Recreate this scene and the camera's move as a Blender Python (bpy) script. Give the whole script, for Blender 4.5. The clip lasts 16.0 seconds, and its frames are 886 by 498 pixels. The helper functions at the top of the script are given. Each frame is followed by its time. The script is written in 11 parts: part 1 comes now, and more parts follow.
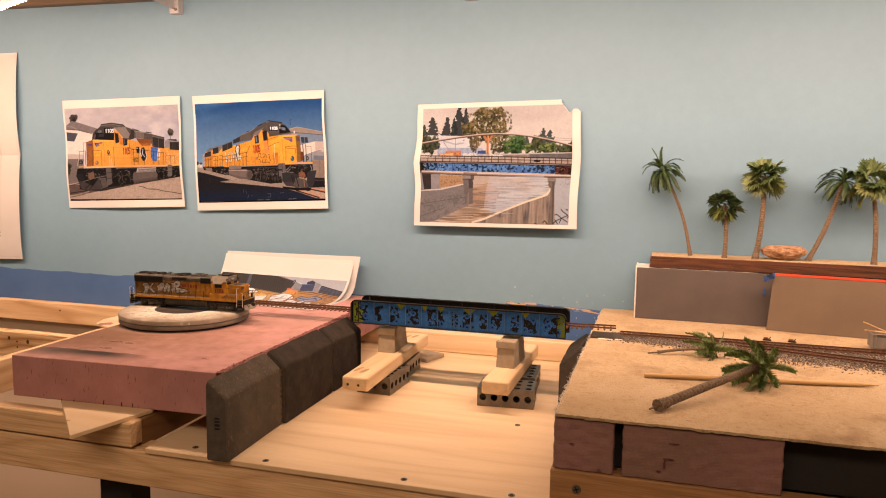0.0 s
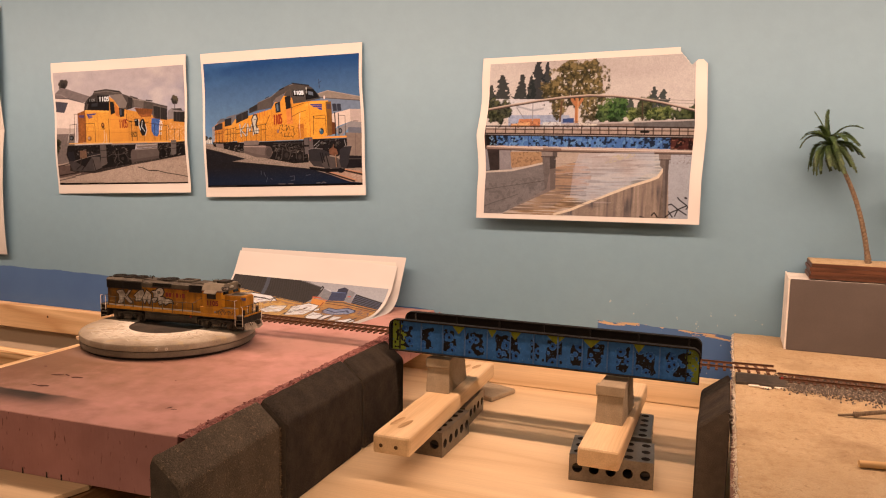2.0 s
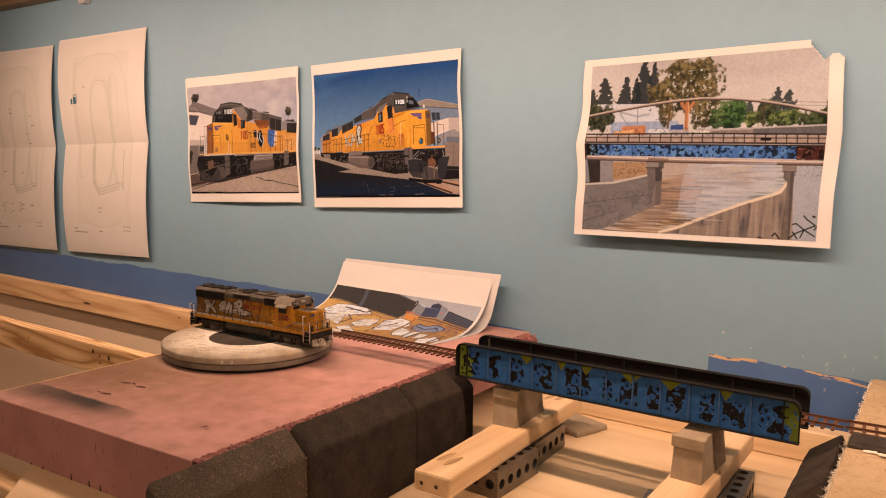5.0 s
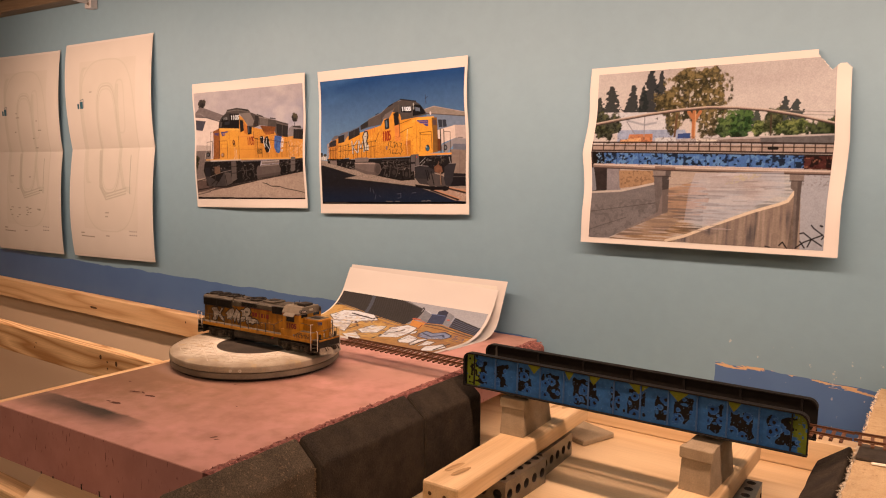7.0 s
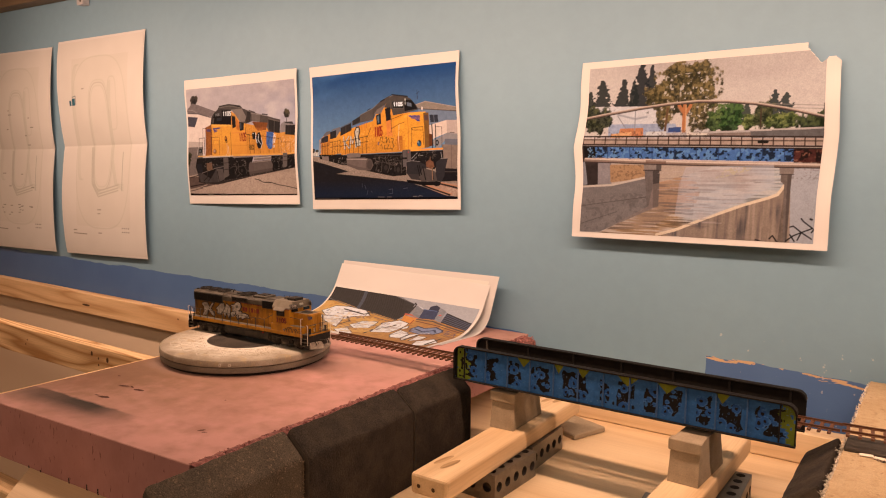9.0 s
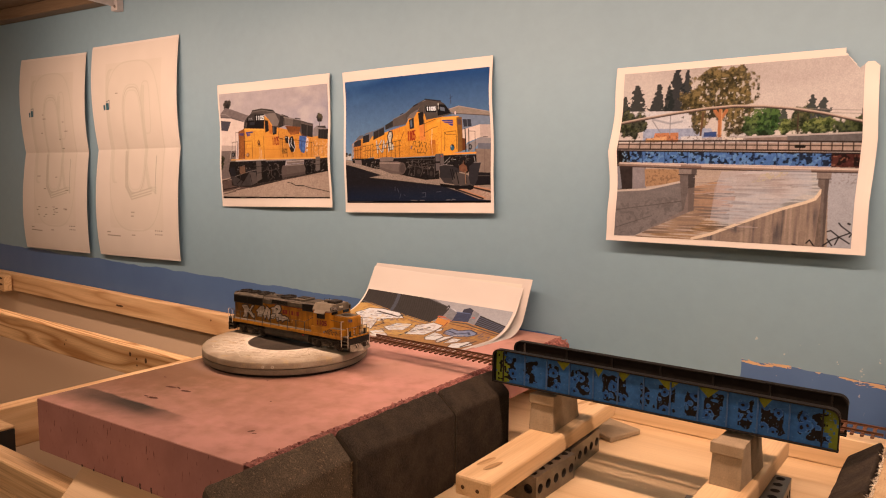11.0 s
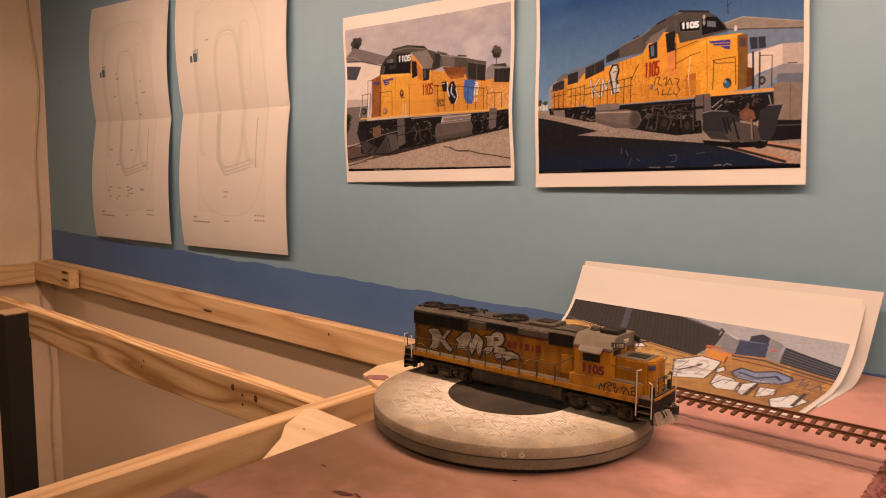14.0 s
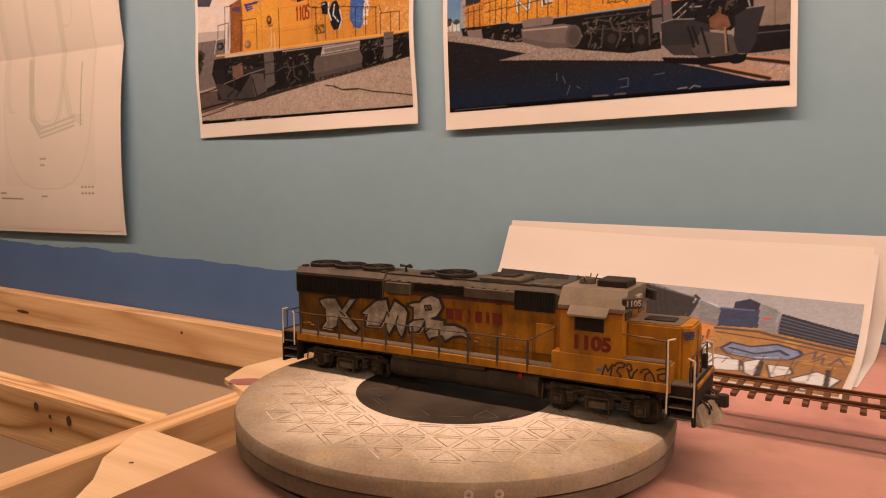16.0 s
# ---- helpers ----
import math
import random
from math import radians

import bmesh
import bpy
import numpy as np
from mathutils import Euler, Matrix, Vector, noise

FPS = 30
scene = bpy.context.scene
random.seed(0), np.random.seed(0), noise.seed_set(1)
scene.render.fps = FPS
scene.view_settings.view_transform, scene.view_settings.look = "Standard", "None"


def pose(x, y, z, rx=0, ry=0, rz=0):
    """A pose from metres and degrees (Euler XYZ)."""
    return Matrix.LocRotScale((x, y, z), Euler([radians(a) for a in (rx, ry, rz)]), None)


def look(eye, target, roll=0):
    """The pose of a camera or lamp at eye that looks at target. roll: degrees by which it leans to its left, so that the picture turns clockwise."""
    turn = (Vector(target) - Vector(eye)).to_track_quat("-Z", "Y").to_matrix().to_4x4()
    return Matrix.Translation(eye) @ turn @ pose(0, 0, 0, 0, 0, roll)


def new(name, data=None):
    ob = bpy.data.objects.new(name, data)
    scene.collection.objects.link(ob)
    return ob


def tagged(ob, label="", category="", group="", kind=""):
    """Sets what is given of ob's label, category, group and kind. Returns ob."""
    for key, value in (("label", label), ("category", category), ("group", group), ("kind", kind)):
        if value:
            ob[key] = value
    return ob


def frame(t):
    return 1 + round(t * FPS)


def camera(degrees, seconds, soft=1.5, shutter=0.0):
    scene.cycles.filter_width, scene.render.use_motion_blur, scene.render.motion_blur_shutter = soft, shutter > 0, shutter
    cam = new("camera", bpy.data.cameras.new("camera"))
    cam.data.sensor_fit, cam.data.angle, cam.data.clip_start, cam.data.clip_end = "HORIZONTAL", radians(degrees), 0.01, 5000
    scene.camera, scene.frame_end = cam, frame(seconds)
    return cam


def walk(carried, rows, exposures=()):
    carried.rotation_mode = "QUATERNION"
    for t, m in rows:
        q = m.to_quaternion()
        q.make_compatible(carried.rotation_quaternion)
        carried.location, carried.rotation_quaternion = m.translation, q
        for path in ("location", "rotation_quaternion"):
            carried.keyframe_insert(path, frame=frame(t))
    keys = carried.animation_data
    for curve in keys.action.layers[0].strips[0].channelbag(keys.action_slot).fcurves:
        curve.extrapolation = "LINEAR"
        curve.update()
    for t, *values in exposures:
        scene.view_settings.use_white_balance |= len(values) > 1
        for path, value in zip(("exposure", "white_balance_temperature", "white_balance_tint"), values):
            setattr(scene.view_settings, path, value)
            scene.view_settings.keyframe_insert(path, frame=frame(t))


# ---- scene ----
cam = camera(60.77, 16.0, soft=1.05)
# seconds, eye, point looked at, roll
ROWS = [
    (0.0, (0.0025, -0.0000, 1.4955), (-0.5571, 1.9072, 1.2734), 0.85),
    (0.5, (-0.0265, 0.0710, 1.4793), (-0.6818, 1.9466, 1.2493), 0.96),
    (1.0, (-0.0836, 0.1826, 1.4863), (-0.7738, 2.0448, 1.2506), 1.03),
    (1.5, (-0.1253, 0.2587, 1.4722), (-0.8225, 2.1179, 1.2332), 1.10),
    (2.0, (-0.1083, 0.2976, 1.4641), (-0.8033, 2.1583, 1.2302), 1.08),
    (2.5, (-0.0772, 0.3690, 1.4727), (-0.7783, 2.2273, 1.2376), 0.94),
    (3.0, (-0.0366, 0.4139, 1.4782), (-0.8355, 2.2326, 1.2458), 0.74),
    (3.5, (-0.0349, 0.4236, 1.4670), (-0.9974, 2.1618, 1.2383), 0.82),
    (4.0, (-0.0358, 0.4082, 1.4694), (-1.1023, 2.0843, 1.2391), 0.89),
    (6.5, (-0.0368, 0.3996, 1.4824), (-1.1579, 2.0395, 1.2508), 0.91),
    (7.0, (-0.0394, 0.3986, 1.4845), (-1.1563, 2.0415, 1.2533), 0.92),
    (7.5, (-0.0427, 0.3983, 1.4775), (-1.1576, 2.0425, 1.2455), 0.95),
    (8.0, (-0.0423, 0.4057, 1.4730), (-1.1522, 2.0529, 1.2387), 0.93),
    (8.5, (-0.0324, 0.4127, 1.4741), (-1.1372, 2.0635, 1.2410), 0.89),
    (9.0, (-0.0338, 0.4029, 1.4781), (-1.1435, 2.0506, 1.2467), 0.87),
    (11.5, (-0.0516, 0.3801, 1.4861), (-1.2070, 1.9958, 1.2529), 0.81),
    (12.0, (-0.0548, 0.3798, 1.4886), (-1.2211, 1.9878, 1.2565), 0.89),
    (12.5, (-0.0592, 0.3795, 1.4856), (-1.2339, 1.9816, 1.2550), 0.90),
    (13.0, (-0.1235, 0.4082, 1.4796), (-1.3105, 2.0012, 1.2489), 0.97),
    (13.5, (-0.2610, 0.4787, 1.4529), (-1.5041, 2.0279, 1.2186), 0.76),
    (14.0, (-0.4138, 0.5672, 1.4323), (-1.6828, 2.0936, 1.1877), 0.81),
    (14.5, (-0.5025, 0.6442, 1.4103), (-1.7638, 2.1774, 1.1684), 0.58),
    (15.0, (-0.5352, 0.6949, 1.3938), (-1.7141, 2.2931, 1.1574), 0.00),
    (15.5, (-0.5490, 0.7012, 1.3829), (-1.6001, 2.3865, 1.1479), 0.25),
    (16.0, (-0.5392, 0.6995, 1.3721), (-1.5350, 2.4186, 1.1418), 0.55),
]
walk(cam, [(t, look(eye, target, roll)) for t, eye, target, roll in ROWS],
     exposures=[(0.0, -0.17, 6820, 14), (0.5, -0.22, 6820, 14), (1.5, -0.42, 6850, 14), (3.5, -0.53, 6950, 15), (7.0, -0.55, 7050, 16), (12.5, -0.55, 7150, 17), (14.0, -0.65, 7200, 17), (16.0, -0.70, 7080, 16.5)])

# ---- world and light ----
world = bpy.data.worlds.new("room_world")
world.use_nodes = True
world.node_tree.nodes["Background"].inputs[0].default_value = (1.0, 0.86, 0.72, 1)
world.node_tree.nodes["Background"].inputs[1].default_value = 0.02
scene.world = world


def area_lamp(name, m, sx, sy, power, colour):
    d = bpy.data.lights.new(name, "AREA")
    d.shape, d.size, d.size_y, d.energy, d.color = "RECTANGLE", sx, sy, power, colour
    ob = new(name, d)
    ob.matrix_world = m
    return ob


STRIP_Y, STRIP_Z = 0.93, 1.722
area_lamp("led_strip_light", pose(0.19, STRIP_Y + 0.004, STRIP_Z - 0.006, 42, 0, 0), 3.78, 0.030, 30.2, (1.0, 0.645, 0.46))
area_lamp("ceiling_lamp_light", pose(-0.2, -0.7, 2.44), 1.6, 0.5, 27, (1.0, 0.70, 0.50))

# ---- materials ----


def nodes_of(name, rough=0.6, metal=0.0, spec=0.5):
    m = bpy.data.materials.new(name)
    m.use_nodes = True
    t = m.node_tree
    b = t.nodes["Principled BSDF"]
    b.inputs["Roughness"].default_value = rough
    b.inputs["Metallic"].default_value = metal
    b.inputs["Specular IOR Level"].default_value = spec
    return m, t, b


def add_noise(t, scale, detail=5, stretch=(1, 1, 1), rough=0.55, distort=0.0):
    tc = t.nodes.new("ShaderNodeTexCoord")
    mp = t.nodes.new("ShaderNodeMapping")
    mp.inputs["Scale"].default_value = stretch
    n = t.nodes.new("ShaderNodeTexNoise")
    n.inputs["Scale"].default_value = scale
    n.inputs["Detail"].default_value = detail
    n.inputs["Roughness"].default_value = rough
    n.inputs["Distortion"].default_value = distort
    t.links.new(tc.outputs["Object"], mp.inputs["Vector"])
    t.links.new(mp.outputs["Vector"], n.inputs["Vector"])
    return n.outputs["Fac"]


def add_ramp(t, fac, stops):
    r = t.nodes.new("ShaderNodeValToRGB")
    e = r.color_ramp.elements
    while len(e) < len(stops):
        e.new(0.5)
    for k, (p, c) in enumerate(stops):
        e[k].position, e[k].color = p, (*c, 1)
    t.links.new(fac, r.inputs["Fac"])
    return r.outputs["Color"]


def add_mix(t, fac, a, b, mode="MIX"):
    x = t.nodes.new("ShaderNodeMix")
    x.data_type, x.blend_type = "RGBA", mode
    for sock, v in ((x.inputs["Factor"], fac), (x.inputs["A"], a), (x.inputs["B"], b)):
        if isinstance(v, (int, float)):
            sock.default_value = v
        elif isinstance(v, tuple):
            sock.default_value = (*v, 1)
        else:
            t.links.new(v, sock)
    return x.outputs["Result"]


def add_bump(t, b, height, strength, dist):
    n = t.nodes.new("ShaderNodeBump")
    n.inputs["Strength"].default_value = strength
    n.inputs["Distance"].default_value = dist
    t.links.new(height, n.inputs["Height"])
    t.links.new(n.outputs["Normal"], b.inputs["Normal"])


def surf(name, c1, c2, scale=30, rough=0.6, bump=0.3, bscale=400, dist=0.0005, metal=0.0, spec=0.5, fine=0.25, lo=0.35, hi=0.65):
    """Two-scale mottled surface."""
    m, t, b = nodes_of(name, rough, metal, spec)
    big = add_ramp(t, add_noise(t, scale), [(lo, c1), (hi, c2)])
    fn = add_noise(t, bscale, 4)
    grain = add_ramp(t, fn, [(0.3, (1 - fine,) * 3), (0.7, (1.0, 1.0, 1.0))])
    t.links.new(add_mix(t, 1.0, big, grain, "MULTIPLY"), b.inputs["Base Color"])
    if bump:
        add_bump(t, b, fn, bump, dist)
    return m


def wood(name, light, dark, ring=26.0, rough=0.62, contrast=0.5, fibre_dark=0.78, knots=True):
    """Softwood: grain along local x, shifted from board to board."""
    m, t, b = nodes_of(name, rough, 0, 0.35)
    tc = t.nodes.new("ShaderNodeTexCoord")
    info = t.nodes.new("ShaderNodeObjectInfo")
    sh = t.nodes.new("ShaderNodeVectorMath")
    sh.operation = "MULTIPLY_ADD"
    cmb = t.nodes.new("ShaderNodeCombineXYZ")
    for k in range(3):
        t.links.new(info.outputs["Random"], cmb.inputs[k])
    t.links.new(cmb.outputs[0], sh.inputs[0])
    sh.inputs[1].default_value = (3.1, 5.3, 7.7)
    t.links.new(tc.outputs["Object"], sh.inputs[2])
    mp = t.nodes.new("ShaderNodeMapping")
    mp.inputs["Scale"].default_value = (0.10, 1, 1)
    t.links.new(sh.outputs[0], mp.inputs["Vector"])
    n = t.nodes.new("ShaderNodeTexNoise")
    n.inputs["Scale"].default_value = 16
    n.inputs["Detail"].default_value = 2
    t.links.new(mp.outputs[0], n.inputs["Vector"])
    mul = t.nodes.new("ShaderNodeMath")
    mul.operation = "MULTIPLY"
    mul.inputs[1].default_value = ring
    t.links.new(n.outputs["Fac"], mul.inputs[0])
    pp = t.nodes.new("ShaderNodeMath")
    pp.operation = "PINGPONG"
    pp.inputs[1].default_value = 1.0
    t.links.new(mul.outputs[0], pp.inputs[0])
    mid = tuple(a * (1 - contrast) + c * contrast for a, c in zip(light, dark))
    rings = add_ramp(t, pp.outputs[0], [(0.0, light), (0.62, tuple(0.5 * (a + c) for a, c in zip(light, mid))), (0.95, mid)])
    mp2 = t.nodes.new("ShaderNodeMapping")
    mp2.inputs["Scale"].default_value = (0.03, 1, 1)
    t.links.new(sh.outputs[0], mp2.inputs["Vector"])
    fb = t.nodes.new("ShaderNodeTexNoise")
    fb.inputs["Scale"].default_value = 700
    fb.inputs["Detail"].default_value = 3
    t.links.new(mp2.outputs[0], fb.inputs["Vector"])
    fibre = add_ramp(t, fb.outputs["Fac"], [(0.35, (fibre_dark,) * 3), (0.6, (1, 1, 1))])
    col = add_mix(t, 1.0, rings, fibre, "MULTIPLY")
    kn = t.nodes.new("ShaderNodeTexVoronoi")
    kn.inputs["Scale"].default_value = 9
    mp3 = t.nodes.new("ShaderNodeMapping")
    mp3.inputs["Scale"].default_value = (0.45, 1, 1)
    t.links.new(sh.outputs[0], mp3.inputs["Vector"])
    t.links.new(mp3.outputs[0], kn.inputs["Vector"])
    knot = add_ramp(t, kn.outputs["Distance"], [(0.03, (1, 1, 1)), (0.085, (0, 0, 0))])
    if knots:
        col = add_mix(t, knot, col, tuple(0.45 * c for c in dark))
    t.links.new(col, b.inputs["Base Color"])
    add_bump(t, b, fb.outputs["Fac"], 0.25, 0.0004)
    return m


def plain(name, c, rough=0.6, metal=0.0):
    return surf(name, c, tuple(0.82 * v for v in c), 60, rough, 0.15, 900, 0.0002, metal, fine=0.12)


PINE = wood("pine_board", (0.74, 0.53, 0.30), (0.45, 0.25, 0.11))
BOLD_PINE = wood("bold_grained_pine", (0.80, 0.575, 0.325), (0.40, 0.215, 0.085), 26.0, 0.6, 1.0, 0.85)
KNOTTY = wood("knotty_pine", (0.74, 0.53, 0.305), (0.45, 0.25, 0.11), 15.0, 0.6, 0.75, 0.9)
PALE_PINE = wood("pale_planed_pine", (0.74, 0.56, 0.345), (0.50, 0.315, 0.155), 11.0, 0.55, 0.55, 0.88, False)
PINE_END = surf("pine_end_grain", (0.58, 0.41, 0.23), (0.46, 0.31, 0.16), 160, 0.8, 0.5, 900)
PLY = wood("plywood_face", (0.745, 0.585, 0.378), (0.57, 0.40, 0.222), 7.0, 0.5, 0.62, 0.93, False)
CREAM = surf("cream_plaster", (0.74, 0.61, 0.47), (0.66, 0.54, 0.41), 5, 0.85, 0.35, 120, 0.0015, fine=0.05)
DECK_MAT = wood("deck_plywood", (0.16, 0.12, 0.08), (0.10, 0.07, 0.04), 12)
CEIL = surf("ceiling_paint", (0.70, 0.66, 0.60), (0.64, 0.60, 0.55), 6, 0.9, 0.3, 150, 0.001, fine=0.05)
FLOOR = surf("concrete_floor", (0.34, 0.29, 0.24), (0.26, 0.22, 0.18), 4, 0.7, 0.3, 90, 0.001)
FOAM_CUT = surf("cut_foam_face", (0.265, 0.142, 0.126), (0.185, 0.118, 0.088), 9, 0.85, 0.5, 420, 0.0007, fine=0.12)
SPONGE = surf("sanding_sponge_grit", (0.036, 0.030, 0.026), (0.064, 0.052, 0.039), 60, 0.95, 1.0, 800, 0.0009, spec=0.2, fine=0.6)
SPONGE_END = surf("sponge_end_foam", (0.115, 0.096, 0.074), (0.080, 0.067, 0.052), 120, 0.95, 0.9, 1200, 0.0008, fine=0.4)
STEEL = surf("ground_steel", (0.25, 0.235, 0.21), (0.18, 0.165, 0.145), 60, 0.42, 0.2, 600, 0.0002, 0.85, fine=0.2)
BORE = surf("bore_shadow", (0.035, 0.03, 0.027), (0.02, 0.018, 0.016), 60, 0.7, 0.2, 600)
PIER = surf("cast_plaster_pier", (0.41, 0.335, 0.235), (0.34, 0.275, 0.19), 90, 0.9, 0.8, 1300, 0.0006, fine=0.3)
RAIL = surf("rusted_rail", (0.16, 0.065, 0.03), (0.10, 0.045, 0.022), 200, 0.6, 0.3, 1200, 0.0002, 0.3)
TIE = surf("brown_plastic_tie", (0.15, 0.062, 0.028), (0.10, 0.042, 0.02), 300, 0.65, 0.4, 1500, 0.0002)
BLACKPL = surf("black_girder_plastic", (0.0065, 0.006, 0.0057), (0.012, 0.0105, 0.0095), 120, 0.62, 0.2, 900, 0.0002, spec=0.2)
GREYBOX = surf("grey_card", (0.098, 0.082, 0.076), (0.083, 0.069, 0.064), 18, 0.75, 0.2, 500, 0.0003, fine=0.08)
TANBOX = surf("tan_card", (0.165, 0.122, 0.083), (0.142, 0.105, 0.071), 18, 0.75, 0.2, 500, 0.0003, fine=0.08)
WHITEEDGE = plain("white_foamcore", (0.80, 0.77, 0.72), 0.8)
STAINED = wood("stained_trim", (0.125, 0.050, 0.026), (0.05, 0.02, 0.011), 40, 0.5, 0.8)
BRACKET = plain("grey_bracket_steel", (0.50, 0.51, 0.54), 0.5, 0.15)
DISC_DARK = surf("turntable_dark_pad", (0.072, 0.060, 0.048), (0.022, 0.019, 0.016), 38, 0.55, 0.4, 900, 0.0003)
DISC_LINE = surf("turntable_groove", (0.62, 0.58, 0.50), (0.47, 0.42, 0.34), 40, 0.85, 0.3, 900)
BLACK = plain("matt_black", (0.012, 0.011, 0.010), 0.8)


def wall_paint():
    """Sky blue above a brushed band of deeper blue, bare plaster lower down."""
    m, t, b = nodes_of("sky_blue_wall_paint", 0.55, 0, 0.35)
    tc = t.nodes.new("ShaderNodeTexCoord")
    sep = t.nodes.new("ShaderNodeSeparateXYZ")
    t.links.new(tc.outputs["Object"], sep.inputs[0])

    def math_(op, a, c, clamp=False):
        n = t.nodes.new("ShaderNodeMath")
        n.operation, n.use_clamp = op, clamp
        for s, v in ((n.inputs[0], a), (n.inputs[1], c)):
            if isinstance(v, (int, float)):
                s.default_value = v
            else:
                t.links.new(v, s)
        return n.outputs[0]
    wob = math_("MULTIPLY", math_("SUBTRACT", add_noise(t, 14, 4), 0.5), 0.014)
    h = math_("ADD", sep.outputs["Z"], wob)
    sky = add_ramp(t, add_noise(t, 3.0, 4), [(0.3, (0.156, 0.284, 0.390)), (0.7, (0.178, 0.313, 0.420))])
    roller = add_ramp(t, add_noise(t, 60, 3), [(0.3, (0.96, 0.96, 0.96)), (0.7, (1, 1, 1))])
    sky = add_mix(t, 1.0, sky, roller, "MULTIPLY")
    deep = add_ramp(t, add_noise(t, 9, 4), [(0.3, (0.050, 0.118, 0.285)), (0.7, (0.064, 0.145, 0.325))])
    # deep band: everywhere west of the foam, and the scraped patch behind the bridge
    inband = math_("LESS_THAN", math_("ADD", h, math_("MULTIPLY", math_("MAXIMUM", math_("ADD", sep.outputs["X"], 0.60), 0.0), 0.10)), 1.2600)
    west = math_("LESS_THAN", math_("ADD", sep.outputs["X"], math_("MULTIPLY", wob, 4.0)), -0.497)
    patch = math_("GREATER_THAN", math_("ADD", sep.outputs["X"], wob), -0.2585)
    low = math_("LESS_THAN", math_("ADD", h, math_("MULTIPLY", math_("ADD", sep.outputs["X"], 0.262), 0.03)), 1.258)
    band = math_("ADD", math_("MULTIPLY", inband, west), math_("MULTIPLY", patch, low), True)
    col = add_mix(t, band, sky, deep)
    # torn paint edge: bare tan paper along the patch
    line = math_("LESS_THAN", math_("ABSOLUTE", math_("SUBTRACT", math_("ADD", h, math_("MULTIPLY", math_("ADD", sep.outputs["X"], 0.262), 0.05)), 1.2575), 0.0), 0.0024)
    torn = math_("MULTIPLY", math_("MULTIPLY", line, patch), math_("GREATER_THAN", add_noise(t, 140, 6, (0.28, 1, 1)), 0.52))
    col = add_mix(t, torn, col, (0.50, 0.36, 0.22))
    scuff = math_("MULTIPLY", math_("GREATER_THAN", add_noise(t, 130, 2), 0.70), math_("MULTIPLY", math_("LESS_THAN", sep.outputs["Z"], 1.288), math_("GREATER_THAN", sep.outputs["X"], -0.25)))
    col = add_mix(t, math_("MULTIPLY", scuff, 0.35), col, (0.62, 0.60, 0.55))
    bare = math_("LESS_THAN", math_("ADD", sep.outputs["Z"], math_("MULTIPLY", wob, 1.0)), 1.182)
    col = add_mix(t, bare, col, (0.68, 0.56, 0.43))
    t.links.new(col, b.inputs["Base Color"])
    add_bump(t, b, add_noise(t, 160, 4), 0.18, 0.001)
    return m


WALL_PAINT = wall_paint()

# ---- mesh helpers ----


def box(bm, x0, x1, y0, y1, z0, z1, bev=0.0, seg=1):
    v = [bm.verts.new(p) for p in ((x0, y0, z0), (x1, y0, z0), (x1, y1, z0), (x0, y1, z0), (x0, y0, z1), (x1, y0, z1), (x1, y1, z1), (x0, y1, z1))]
    f = [bm.faces.new([v[i] for i in q]) for q in ((3, 2, 1, 0), (4, 5, 6, 7), (0, 1, 5, 4), (1, 2, 6, 5), (2, 3, 7, 6), (3, 0, 4, 7))]
    if bev:
        es = {e for q in f for e in q.edges}
        bmesh.ops.bevel(bm, geom=list(es), offset=bev, segments=seg, affect="EDGES", profile=0.5)
    return bm


def boxed(*a, **k):
    return box(bmesh.new(), *a, **k)


def rod(bm, p, q, r0, r1=None, seg=8, cap=True):
    p, q = Vector(p), Vector(q)
    r1 = r0 if r1 is None else r1
    d = (q - p)
    u = d.orthogonal().normalized()
    w = d.normalized().cross(u)
    ring = [[bm.verts.new(c + r * (math.cos(2 * math.pi * k / seg) * u + math.sin(2 * math.pi * k / seg) * w)) for k in range(seg)] for c, r in ((p, r0), (q, r1))]
    for k in range(seg):
        bm.faces.new((ring[0][k], ring[0][(k + 1) % seg], ring[1][(k + 1) % seg], ring[1][k]))
    if cap:
        bm.faces.new(ring[0][::-1])
        bm.faces.new(ring[1])
    return bm


def prism(bm, pts, axis, a, b):
    """A polygon in the plane across axis ('x': y,z; 'y': x,z; 'z': x,y) carried from a to b."""
    def at(p, h):
        return {"x": (h, p[0], p[1]), "y": (p[0], h, p[1]), "z": (p[0], p[1], h)}[axis]
    lo = [bm.verts.new(at(p, a)) for p in pts]
    hi = [bm.verts.new(at(p, b)) for p in pts]
    n = len(pts)
    fs = [bm.faces.new(lo), bm.faces.new(hi[::-1])]
    for k in range(n):
        fs.append(bm.faces.new((lo[k], hi[k], hi[(k + 1) % n], lo[(k + 1) % n])))
    bmesh.ops.recalc_face_normals(bm, faces=fs)
    return bm


